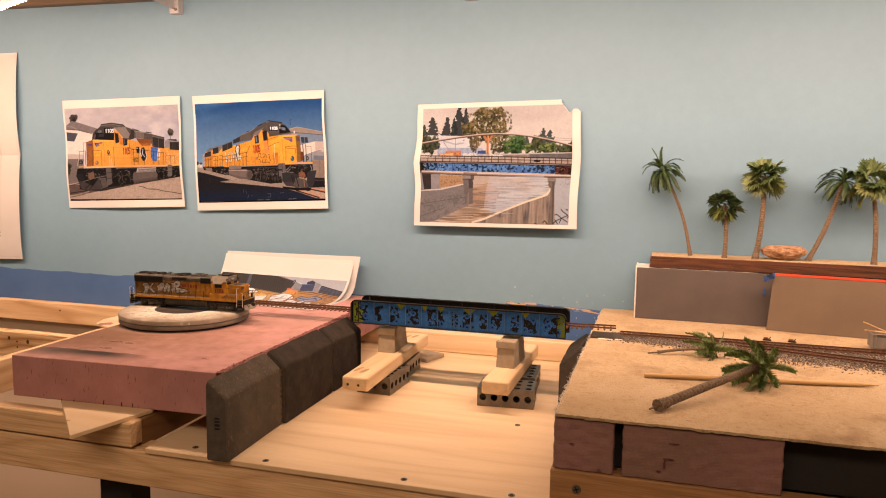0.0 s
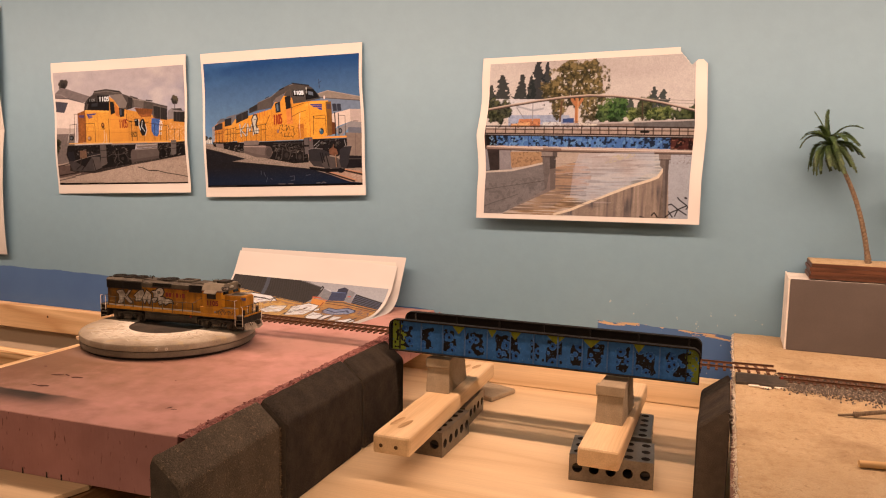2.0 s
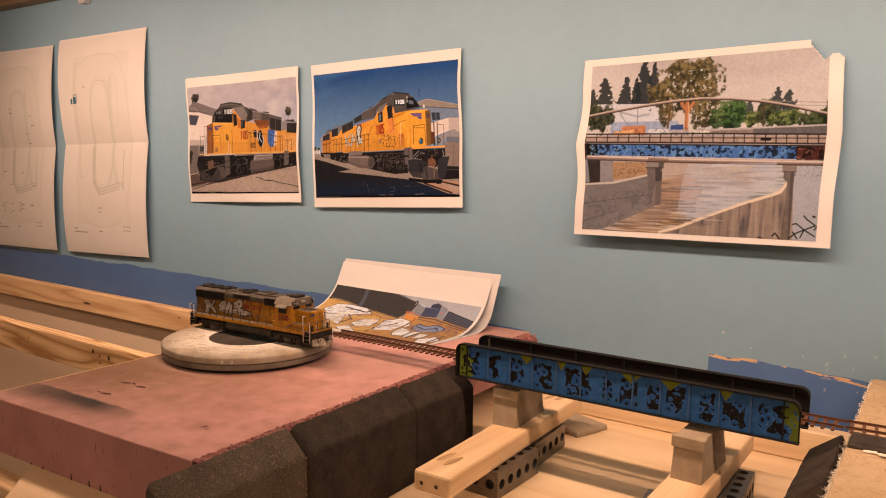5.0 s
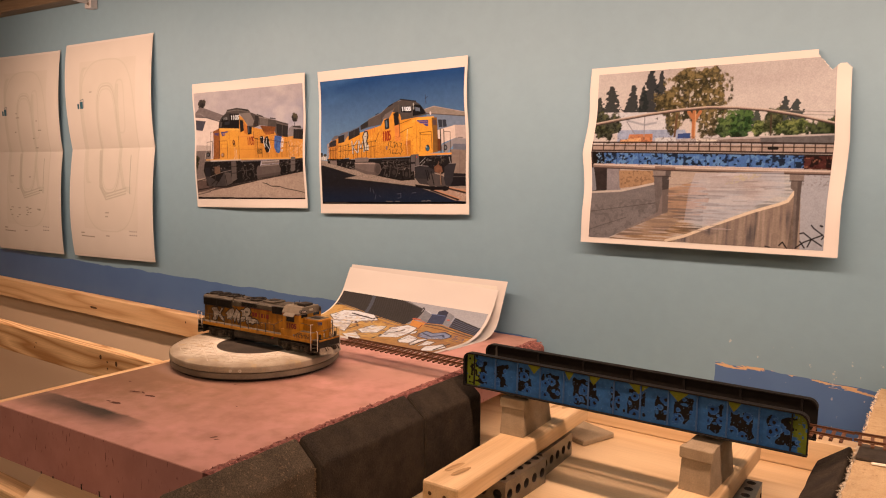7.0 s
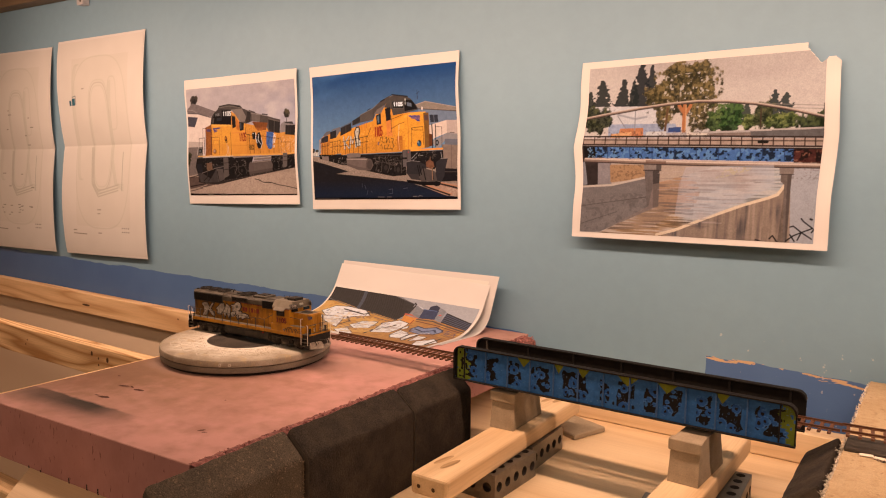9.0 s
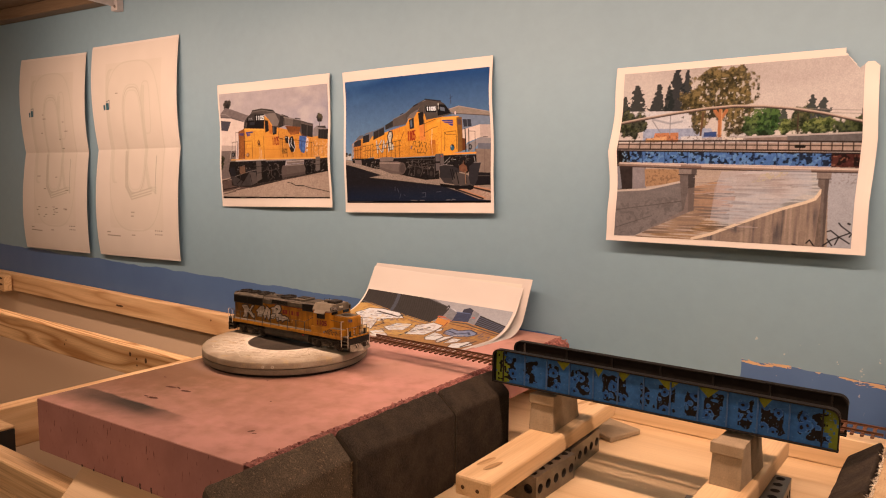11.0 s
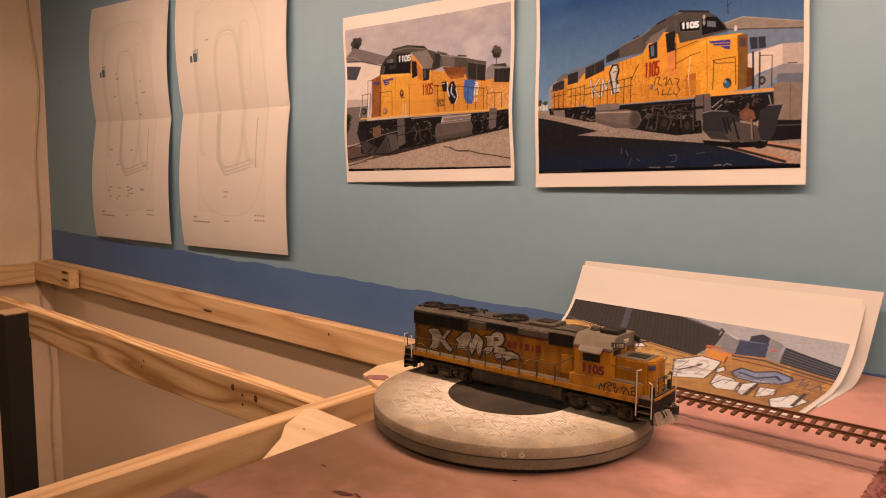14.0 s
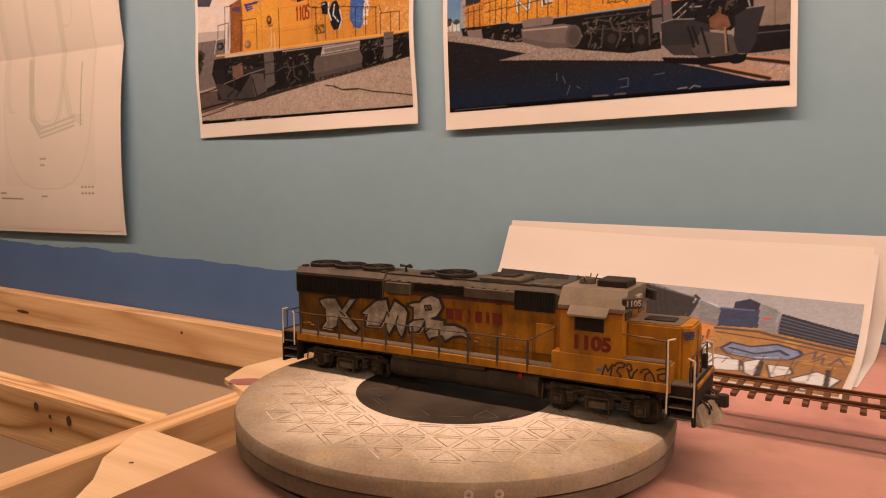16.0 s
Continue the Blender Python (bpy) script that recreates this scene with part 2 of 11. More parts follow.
def lathe(bm, prof, seg=64, at=(0, 0, 0)):
    """prof: (radius, height) pairs from bottom axis to top axis."""
    rings = []
    for r, z in prof:
        if r < 1e-6:
            rings.append([bm.verts.new((at[0], at[1], at[2] + z))])
        else:
            rings.append([bm.verts.new((at[0] + r * math.cos(2 * math.pi * k / seg), at[1] + r * math.sin(2 * math.pi * k / seg), at[2] + z)) for k in range(seg)])
    for A, B in zip(rings, rings[1:]):
        for k in range(seg):
            j = (k + 1) % seg
            if len(A) == 1:
                bm.faces.new((A[0], B[k], B[j])[::-1])
            elif len(B) == 1:
                bm.faces.new((A[k], A[j], B[0]))
            else:
                bm.faces.new((A[k], A[j], B[j], B[k]))
    return bm


def mesh_of(name, bm, material, smooth=False):
    me = bpy.data.meshes.new(name)
    bm.to_mesh(me)
    bm.free()
    for q in (material if isinstance(material, (list, tuple)) else [material]):
        me.materials.append(q)
    if smooth:
        me.polygons.foreach_set("use_smooth", [True] * len(me.polygons))
        me.set_sharp_from_angle(angle=radians(35))
    return me


def solid(name, bm, material, label="", category="", group="", kind="", m=None, smooth=False):
    ob = new(name, mesh_of(name, bm, material, smooth))
    if m is not None:
        ob.matrix_world = m
    return tagged(ob, label, category, group, kind)


def thing(name, label, category, group="", m=None, kind=""):
    ob = new(name)
    ob.empty_display_size = 0.01
    if m is not None:
        ob.matrix_world = m
    return tagged(ob, label, category, group, kind)


def part(name, bm, material, parent, label="", smooth=False, m=None):
    ob = new(name, mesh_of(name, bm, material, smooth))
    ob.parent = parent
    if m is not None:
        ob.matrix_local = m
    return tagged(ob, label)


def board(name, x0, x1, y0, y1, z0, z1, label, category="board", material=None, axis="x", group="", bev=0.0012, kind=""):
    """A sawn board whose grain runs along the given axis."""
    c = ((x0 + x1) / 2, (y0 + y1) / 2, (z0 + z1) / 2)
    dx, dy, dz = (x1 - x0) / 2, (y1 - y0) / 2, (z1 - z0) / 2
    if axis == "x":
        bm, m = boxed(-dx, dx, -dy, dy, -dz, dz, bev=bev), pose(*c)
    elif axis == "y":
        bm, m = boxed(-dy, dy, -dx, dx, -dz, dz, bev=bev), pose(*c, 0, 0, 90)
    else:
        bm, m = boxed(-dz, dz, -dy, dy, -dx, dx, bev=bev), pose(*c, 0, -90, 0)
    return solid(name, bm, material or PINE, label, category, group, kind, m)


# ---- room ----
WALL = 1.286
solid("wall_north", boxed(-2.25, 2.52, WALL, WALL + 0.12, 0, 2.5), WALL_PAINT, "sky blue painted wall with a deeper blue band and bare plaster below", "wall", kind="structure")
solid("wall_west", boxed(-2.25, -2.13, -2.72, WALL, 0, 2.5), CREAM, "bare cream plaster side wall", "wall", kind="structure")
solid("wall_east", boxed(2.40, 2.52, -2.72, WALL, 0, 2.5), CREAM, "bare cream plaster side wall", "wall", kind="structure")
solid("wall_south", boxed(-2.13, 2.40, -2.72, -2.60, 0, 2.5), CREAM, "bare cream plaster wall of the room", "wall", kind="structure")
solid("floor", boxed(-2.25, 2.52, -2.72, WALL + 0.12, -0.1, 0), FLOOR, "worn grey brown concrete floor", "floor", kind="structure")
solid("ceiling", boxed(-2.25, 2.52, -2.72, WALL + 0.12, 2.5, 2.6), CEIL, "plain off-white painted ceiling", "ceiling", kind="structure")

# ---- printed and painted pictures: a fine sheet of coloured points ----


def lin(c):
    c = np.asarray(c, float) / 255
    return np.where(c <= 0.04045, c / 12.92, ((c + 0.055) / 1.055) ** 2.4)


WARM = lin((247, 213, 183))


def ink(c):
    """Print colour as reflectance, seen under the warm strip light."""
    return np.clip((lin(c) / WARM) ** 1.16 * 0.60, 0.0, 0.9)


class Sheet:
    """A picture of w x h points; u to the right and v up, both 0 to 1."""

    def __init__(self, w, h, c, seed=1):
        self.w, self.h = w, h
        self.u, self.v = np.meshgrid((np.arange(w)) / (w - 1), (np.arange(h)) / (h - 1))
        self.im = np.ones((h, w, 3)) * ink(c)
        self.rng = np.random.RandomState(seed)
        self.asp = 1.0

    def field(self, su, sv, octaves=3):
        """Smooth noise, 0 to 1, with su x sv cells over the sheet."""
        out, amp, tot = 0, 1.0, 0
        for o in range(octaves):
            gu, gv = max(2, int(su * 2 ** o)), max(2, int(sv * 2 ** o))
            g = self.rng.rand(gv + 2, gu + 2)
            x, y = self.u * gu, self.v * gv
            i, j = x.astype(int), y.astype(int)
            fx, fy = x - i, y - j
            fx, fy = fx * fx * (3 - 2 * fx), fy * fy * (3 - 2 * fy)
            out = out + amp * ((g[j, i] * (1 - fx) + g[j, i + 1] * fx) * (1 - fy) + (g[j + 1, i] * (1 - fx) + g[j + 1, i + 1] * fx) * fy)
            tot += amp
            amp *= 0.55
        return out / tot

    def put(self, mask, c, a=1.0):
        k = (mask * a)[..., None]
        self.im = self.im * (1 - k) + ink(c) * k

    def inside(self, pts):
        m = np.zeros(self.u.shape, bool)
        n = len(pts)
        for k in range(n):
            (x0, y0), (x1, y1) = pts[k], pts[(k + 1) % n]
            if y0 == y1:
                continue
            m ^= ((y0 > self.v) != (y1 > self.v)) & (self.u < (x1 - x0) * (self.v - y0) / (y1 - y0) + x0)
        return m.astype(float)

    def area(self, c, *xy, a=1.0, mottle=0.0, cells=(60, 45)):
        pts = list(zip(xy[::2], xy[1::2]))
        m = self.inside(pts)
        self.put(m, c, a)
        if mottle:
            k = 1 + mottle * (self.field(*cells) - 0.5) * 2
            self.im = np.where(m[..., None] > 0, self.im * k[..., None], self.im)
        return m

    def stroke(self, c, width, *xy, a=1.0):
        pts = list(zip(xy[::2], xy[1::2]))
        d = np.full(self.u.shape, 9.0)
        k = self.asp
        for (x0, y0), (x1, y1) in zip(pts, pts[1:]):
            dx, dy = (x1 - x0) * k, y1 - y0
            s = np.clip((((self.u - x0) * k) * dx + (self.v - y0) * dy) / max(dx * dx + dy * dy, 1e-12), 0, 1)
            d = np.minimum(d, np.hypot((self.u - x0) * k - s * dx, self.v - y0 - s * dy))
        px = 1.0 / self.h
        self.put(np.clip((width / 2 - d) / px + 0.5, 0, 1), c, a)

    def oval(self, c, x, y, rx, ry, a=1.0, fuzz=0.0):
        q = np.hypot((self.u - x) / rx, (self.v - y) / ry)
        if fuzz:
            q = q + fuzz * (self.field(self.w / 6, self.h / 6, 2) - 0.5) * 2
        self.put((q < 1).astype(float), c, a)

    def fleck(self, c, cells, thr, *xy, a=1.0):
        """Flecks of colour inside a polygon, where noise passes thr."""
        m = self.inside(list(zip(xy[::2], xy[1::2]))) * np.clip((self.field(self.w / cells, self.h / cells, 2) - thr) * 12, 0, 1)
        self.put(m, c, a)

    def conifer(self, c, x, top, foot, w):
        k = (top - self.v) / (top - foot)
        m = (k > 0) & (k < 1) & (np.abs(self.u - x) < w * (0.12 + 0.88 * np.clip(k, 0, 1) ** 0.8) * (0.05 + 1.75 * self.field(self.w / 9, self.h / 6, 3)))
        self.put(m.astype(float), c, 0.95)

    def crown(self, c, x, y, rx, ry, light, dark):
        """A leafy crown: ragged outline, lit flecks above, shade below."""
        q = np.hypot((self.u - x) / rx, (self.v - y) / ry) + 1.3 * (self.field(self.w / 14, self.h / 14, 4) - 0.5)
        m = np.clip((1 - q) * 6, 0, 1)
        n = self.field(self.w / 7, self.h / 7, 4)
        up = np.clip((self.v - y) / ry * 0.16, -0.14, 0.14)
        self.put(m, c, 0.97)
        self.put(m * np.clip((n + up - 0.53) * 9, 0, 1), light, 0.8)
        self.put(m * np.clip((0.44 - n - up) * 9, 0, 1), dark, 0.85)

    def clutter(self, seed, n, *xy):
        """Small lit and dark bits of running gear inside a polygon."""
        rng = random.Random(seed)
        us, vs = xy[::2], xy[1::2]
        hold = self.im.copy()
        for k in range(n):
            x, y = rng.uniform(min(us), max(us)), rng.uniform(min(vs), max(vs))
            g = rng.choice((48, 62, 80, 100, 122, 22, 18, 16))
            L = rng.uniform(0.006, 0.022)
            dx, dy = rng.choice(((L, 0.004), (0.003, L), (0.6 * L, -0.6 * L), (0.5 * L, 0.7 * L)))
            self.stroke((g, int(g * 0.84), int(g * 0.73)), rng.uniform(0.003, 0.008), x, y, x + dx, y + dy)
        m = self.inside(list(zip(us, vs)))[..., None]
        self.im = self.im * m + hold * (1 - m)

    def soften(self):
        """Ink spreads a little into the paper."""
        p = np.pad(self.im, ((1, 1), (1, 1), (0, 0)), "edge")
        side = p[:-2, 1:-1] + p[2:, 1:-1] + p[1:-1, :-2] + p[1:-1, 2:]
        self.im = 0.40 * self.im + 0.15 * side

    def digits(self, text, c, x, y, dx, dy, hx, hy, width):
        """Block digits along (dx, dy), heights along (hx, hy)."""
        for k, ch in enumerate(text):
            ox, oy = x + k * dx * 1.35, y + k * dy * 1.35

            def at(*q):
                return [w for a, b in zip(q[::2], q[1::2]) for w in (ox + a * dx + b * hx, oy + a * dy + b * hy)]
            if ch == "1":
                self.stroke(c, width, *at(0.25, 0.8, 0.5, 1, 0.5, 0))
            elif ch == "0":
                self.stroke(c, width, *at(0, 0.15, 0, 0.85, 0.3, 1, 0.7, 1, 1, 0.85, 1, 0.15, 0.7, 0, 0.3, 0, 0, 0.15))
            elif ch == "5":
                self.stroke(c, width, *at(0.95, 1, 0.1, 1, 0.1, 0.58, 0.7, 0.6, 1, 0.4, 0.9, 0.1, 0.5, 0, 0, 0.1))


def ink_material(name, rough, spec):
    m, t, b = nodes_of(name, rough, 0, spec)
    a = t.nodes.new("ShaderNodeVertexColor")
    a.layer_name = "ink"
    t.links.new(a.outputs["Color"], b.inputs["Base Color"])
    add_bump(t, b, add_noise(t, 500, 3), 0.06, 0.0003)
    return m


PRINT = ink_material("inkjet_print", 0.6, 0.04)
SPRAY = ink_material("sprayed_paint", 0.65, 0.2)


def sheet_mesh(name, sheet, place, material, keep=None):
    """place(u, v) gives arrays x, y, z; keep(u, v): which cells stay."""
    h, w = sheet.h, sheet.w
    co = np.stack(place(sheet.u, sheet.v), -1).reshape(-1, 3).astype(np.float32)
    idx = np.arange(h * w).reshape(h, w)
    quads = np.stack([idx[:-1, :-1], idx[:-1, 1:], idx[1:, 1:], idx[1:, :-1]], -1).reshape(-1, 4)
    if keep is not None:
        quads = quads[keep(sheet.u, sheet.v)[:-1, :-1].reshape(-1)]
    me = bpy.data.meshes.new(name)
    me.vertices.add(len(co))
    me.vertices.foreach_set("co", co.ravel())
    me.loops.add(quads.size)
    me.loops.foreach_set("vertex_index", quads.ravel().astype(np.int32))
    me.polygons.add(len(quads))
    me.polygons.foreach_set("loop_start", np.arange(0, quads.size, 4, dtype=np.int32))
    me.polygons.foreach_set("use_smooth", np.ones(len(quads), bool))
    at = me.color_attributes.new("ink", "FLOAT_COLOR", "POINT")
    rgba = np.ones((h * w, 4), np.float32)
    rgba[:, :3] = np.clip(sheet.im.reshape(-1, 3), 0, 1)
    at.data.foreach_set("color", rgba.ravel())
    me.update(calc_edges=True)
    me.materials.append(material)
    return me


def letters(text, size, material, name, parent, m, depth=0.0001, label="", bold=0.018):
    """Built-in font, as a thin mesh part."""
    cu = bpy.data.curves.new("lettering", "FONT")
    cu.body, cu.size, cu.extrude, cu.align_x, cu.align_y = text, size, depth, "CENTER", "CENTER"
    cu.offset = size * bold
    tmp = bpy.data.objects.new("lettering", cu)
    me = bpy.data.meshes.new_from_object(tmp)
    bpy.data.objects.remove(tmp)
    me.materials.clear()
    me.materials.append(material)
    ob = new(name, me)
    ob.parent, ob.matrix_local = parent, m
    return tagged(ob, label)


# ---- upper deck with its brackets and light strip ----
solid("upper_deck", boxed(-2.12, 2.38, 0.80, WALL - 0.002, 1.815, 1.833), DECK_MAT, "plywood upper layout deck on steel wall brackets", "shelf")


def deck_bracket(x):
    b = thing("shelf_bracket", "grey steel shelf bracket screwed to the blue wall", "bracket", "brackets under the upper deck", pose(x, WALL, 1.815))
    part("wall_leg", boxed(-0.010, 0.010, -0.016, -0.0005, -0.042, -0.001, bev=0.0008), BRACKET, b)
    part("arm", boxed(-0.012, 0.012, -0.40, -0.0035, -0.004, -0.001, bev=0.0006), BRACKET, b)
    part("web", prism(bmesh.new(), [(-0.0165, -0.034), (-0.0165, -0.0045), (-0.38, -0.0045), (-0.36, -0.010)], "x", -0.001, 0.001), BRACKET, b)
    for z in (-0.014, -0.034):
        part("screw", rod(bmesh.new(), (0.004, -0.0161, z), (0.004, -0.0178, z), 0.0032, 0.0025, 10), STEEL, b)


for x in (-1.49, -0.91, -0.33, 0.25, 0.83):
    deck_bracket(x)


def glow(name, c, power):
    m, t, b = nodes_of(name)
    b.inputs["Base Color"].default_value = (0.9, 0.85, 0.7, 1)
    b.inputs["Emission Color"].default_value = (*c, 1)
    b.inputs["Emission Strength"].default_value = power
    return m


LED_GLOW = glow("led_glow", (1.0, 0.78, 0.52), 14)
STRIP_M = pose(-0.964, 0.968, 1.7375, 0, 0, 153)
strip = thing("led_strip", "warm white led strip hung under the upper deck", "light strip", m=STRIP_M)
part("tape", boxed(-0.62, 0.215, -0.005, 0.005, 0.001, 0.0025), WHITEEDGE, strip, "white led tape")
part("rail", boxed(-0.62, 0.215, -0.006, 0.006, 0.0027, 0.010), BRACKET, strip)
dm = mesh_of("diode", boxed(-0.0024, 0.0024, -0.0024, 0.0024, -0.0012, 0.0008), LED_GLOW)
for k in range(49):
    d = new("diode", dm)
    d.parent, d.location = strip, (-0.61 + 0.0167 * k, 0, 0)
for x in (-0.5, -0.1, 0.18):
    part("hanger", rod(bmesh.new(), (x, 0, 0.0102), (x, 0, 0.0765), 0.0012, seg=6), BRACKET, strip)
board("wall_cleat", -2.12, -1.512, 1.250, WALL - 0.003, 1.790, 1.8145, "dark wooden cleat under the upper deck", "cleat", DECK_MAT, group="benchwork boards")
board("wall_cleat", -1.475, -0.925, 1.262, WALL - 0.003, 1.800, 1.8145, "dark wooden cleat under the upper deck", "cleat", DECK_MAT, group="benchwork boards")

# ---- benchwork ----
FT = 1.1955
HOLE = surf("drilled_hole", (0.13, 0.068, 0.03), (0.06, 0.03, 0.014), 90, 0.9, 0.2, 900)


def pits(ob, spots):
    """Pocket holes and screw holes: dark hollows on a face; spots are (x, y, z, rx, rz, rim radii)."""
    for x, y, z, rx, rz, a, c in spots:
        bm = bmesh.new()
        n = 12
        rim = [bm.verts.new((a * math.cos(2 * math.pi * k / n), c * math.sin(2 * math.pi * k / n), 0.0003)) for k in range(n)]
        mid = [bm.verts.new((0.55 * v.co.x - 0.2 * a, 0.5 * v.co.y, 0.0001)) for v in rim]
        for k in range(n):
            bm.faces.new((rim[k], rim[(k + 1) % n], mid[(k + 1) % n], mid[k]))
        bm.faces.new(mid)
        p = part("hole", bm, HOLE, ob)
        p.matrix_local = ob.matrix_world.inverted() @ pose(x, y, z, rx, 0, rz)


wr = board("wall_rail", -2.128, -0.473, WALL - 0.021, WALL - 0.002, FT - 0.0415, FT, "knotty pine rail screwed along the painted wall", "rail", KNOTTY, group="benchwork boards")
pits(wr, [(-1.50, WALL - 0.0211, 1.172, 90, 0, 0.014, 0.0022), (-1.20, WALL - 0.0211, 1.181, 90, 0, 0.002, 0.002)])
er = board("end_rail", -2.126, -1.947, 1.240, 1.2585, FT - 0.040, FT - 0.002, "short pine rail in the corner with pocket screw holes", "rail", group="benchwork boards")
pits(er, [(-1.968, 1.2399, 1.187, 90, 0, 0.015, 0.003), (-1.968, 1.2399, 1.172, 90, 0, 0.015, 0.003)])
board("side_rail", -2.128, -2.109, 0.74, 1.2395, FT - 0.046, FT - 0.004, "pine rail along the cream side wall", "rail", axis="y", group="benchwork boards")
jo = board("joist", -2.108, -0.9585, 1.027, 1.046, FT - 0.045, FT, "long pine joist with bold grain and screw holes", "joist", BOLD_PINE, group="benchwork boards")
pits(jo, [(-0.975, 1.0269, 1.173, 90, 0, 0.012, 0.004), (-1.045, 1.0269, 1.180, 90, 0, 0.003, 0.004), (-1.085, 1.0269, 1.184, 90, 0, 0.003, 0.0035),
          (-1.068, 1.0269, 1.179, 90, 0, 0.0018, 0.0018), (-1.068, 1.0269, 1.169, 90, 0, 0.0018, 0.0018), (-1.27, 1.0269, 1.178, 90, 0, 0.0015, 0.0015), (-1.275, 1.0269, 1.170, 90, 0, 0.0015, 0.0015)])
board("cross_beam", -0.958, -0.938, 0.735, WALL - 0.0225, FT - 0.050, FT, "pine cross beam of the open benchwork", "beam", KNOTTY, axis="y", group="benchwork boards")
board("front_rail", -1.60, -0.573, 0.702, 0.7225, 1.1668, FT, "thick pine front rail of the open benchwork", "rail", group="benchwork boards")
ff = board("front_fascia", -1.60, 0.60, 0.7045, 0.740, 1.122, 1.1635, "long pine fascia board under the plywood", "board", group="benchwork boards")
board("inner_rail", -0.936, -0.50, 1.10, 1.119, 1.150, FT - 0.001, "pine rail under the foam slab", "rail", group="benchwork boards")
# the slab's shade on this beam is put into its darker wood colour
board("inner_beam", -0.592, -0.5735, 0.7228, 1.099, 1.1600, FT - 0.001, "pine beam under the foam slab, its shade put into the brown", "beam", wood("shaded_pine", (0.33, 0.185, 0.08), (0.15, 0.075, 0.032)), axis="y", group="benchwork boards")
solid("plywood_sheet", boxed(-0.553, 0.60, 0.700, WALL - 0.0225, 1.164, 1.170, bev=0.0006), [PLY], "pale plywood sheet on the lower frame, screwed down", "plywood sheet")
board("back_board", -0.4725, 0.3, 1.2400, 1.2630, 1.1704, 1.2035, "pale plywood strip standing along the blue wall", "board", PLY, group="benchwork boards")


def leg_post(x, y, z, dx=0.038, dy=0.036, label="black painted wooden bench leg with a bare top"):
    p = thing("bench_leg", label, "bench leg", "bench legs", pose(x, y, 0))
    part("post", boxed(-dx / 2, dx / 2, -dy / 2, dy / 2, 0, z - 0.003, bev=0.001), BLACK, p, "black painted post")
    part("post_top", boxed(-dx / 2, dx / 2, -dy / 2, dy / 2, z - 0.003, z, bev=0.0008), PINE_END, p, "bare sawn end grain")


leg_post(-0.913, 0.7500, 1.189, 0.046, 0.030)
leg_post(-1.625, 1.0115, 1.192)
leg_post(-0.630, 0.7595, 1.163, 0.046, 0.036)
leg_post(0.40, 0.7595, 1.163)


def screw_head(x, y, z):
    s = thing("wood_screw", "zinc wood screw head sunk in the plywood", "screw", "screws in the plywood", pose(x, y, z, 0, 0, 37 * x * 100))
    part("head", lathe(bmesh.new(), [(0, 0), (0.0036, 0.0001), (0.0034, 0.0006), (0.0012, 0.0004), (0, 0.0004)], 14), STEEL, s)
    for a in (0, 90):
        q = part("slot", boxed(-0.0022, 0.0022, -0.0004, 0.0004, 0.00045, 0.0007), BLACK, s)
        q.matrix_local = pose(0, 0, 0, 0, 0, a)


for x, y in ((-0.245, 0.712), (-0.164, 0.913), (-0.131, 0.710), (-0.405, 0.711), (-0.50, 0.72)):
    screw_head(x, y, 1.170)
for x, z in ((-0.068, 1.184), (-0.60, 1.187)):
    s = thing("wood_screw", "zinc wood screw head in a pine board", "screw", "screws in the boards", pose(x, 0.7122 if x > -0.1 else 0.7036, z, 90))
    part("head", lathe(bmesh.new(), [(0, 0), (0.0046, 0.0001), (0.0042, 0.0008), (0.0014, 0.0005), (0, 0.0005)], 14), STEEL, s)
    for a in (20, 110):
        part("slot", boxed(-0.003, 0.003, -0.0005, 0.0005, 0.0007, 0.001), BLACK, s, m=pose(0, 0, 0, 0, 0, a))


def gusset(pts, z0, z1, label):
    cx, cy = sum(p[0] for p in pts) / len(pts), sum(p[1] for p in pts) / len(pts)
    bm = prism(bmesh.new(), [(p[0] - cx, p[1] - cy) for p in pts], "z", z0, z1)
    bmesh.ops.bevel(bm, geom=list(bm.edges), offset=0.0004, segments=1, affect="EDGES")
    return solid("plywood_gusset", bm, PLY, label, "plywood piece", "plywood gussets", m=pose(cx, cy, 0))


tip = gusset([(-0.600, 0.640), (-0.707, 0.742), (-0.707, 0.775), (-0.590, 0.775), (-0.5735, 0.742)], FT + 0.0002, 1.2003, "pointed plywood gusset under the foam slab")
pits(tip, [(-0.637, 0.678, 1.2002, 0, 30, 0.0020, 0.0011)])
corner = gusset([(-0.855, 0.88), (-0.897, 0.943), (-0.919, 0.965), (-0.938, 1.003), (-0.931, 1.010), (-0.868, 1.005), (-0.74, 0.99), (-0.74, 0.88)], FT + 0.0002, 1.2003, "plywood gusset with a cut corner under the foam")
pits(corner, [(-0.898, 0.968, 1.2002, 0, 10, 0.0016, 0.0011)])
gusset([(-0.979, 1.116), (-0.991, 1.150), (-0.985, 1.198), (-0.74, 1.21), (-0.74, 1.10), (-0.922, 1.090)], FT + 0.0002, 1.2003, "paint-stained plywood scrap under the foam")
STAIN = surf("dried_pink_paint", (0.38, 0.17, 0.17), (0.30, 0.12, 0.12), 90, 0.6, 0.2, 900)
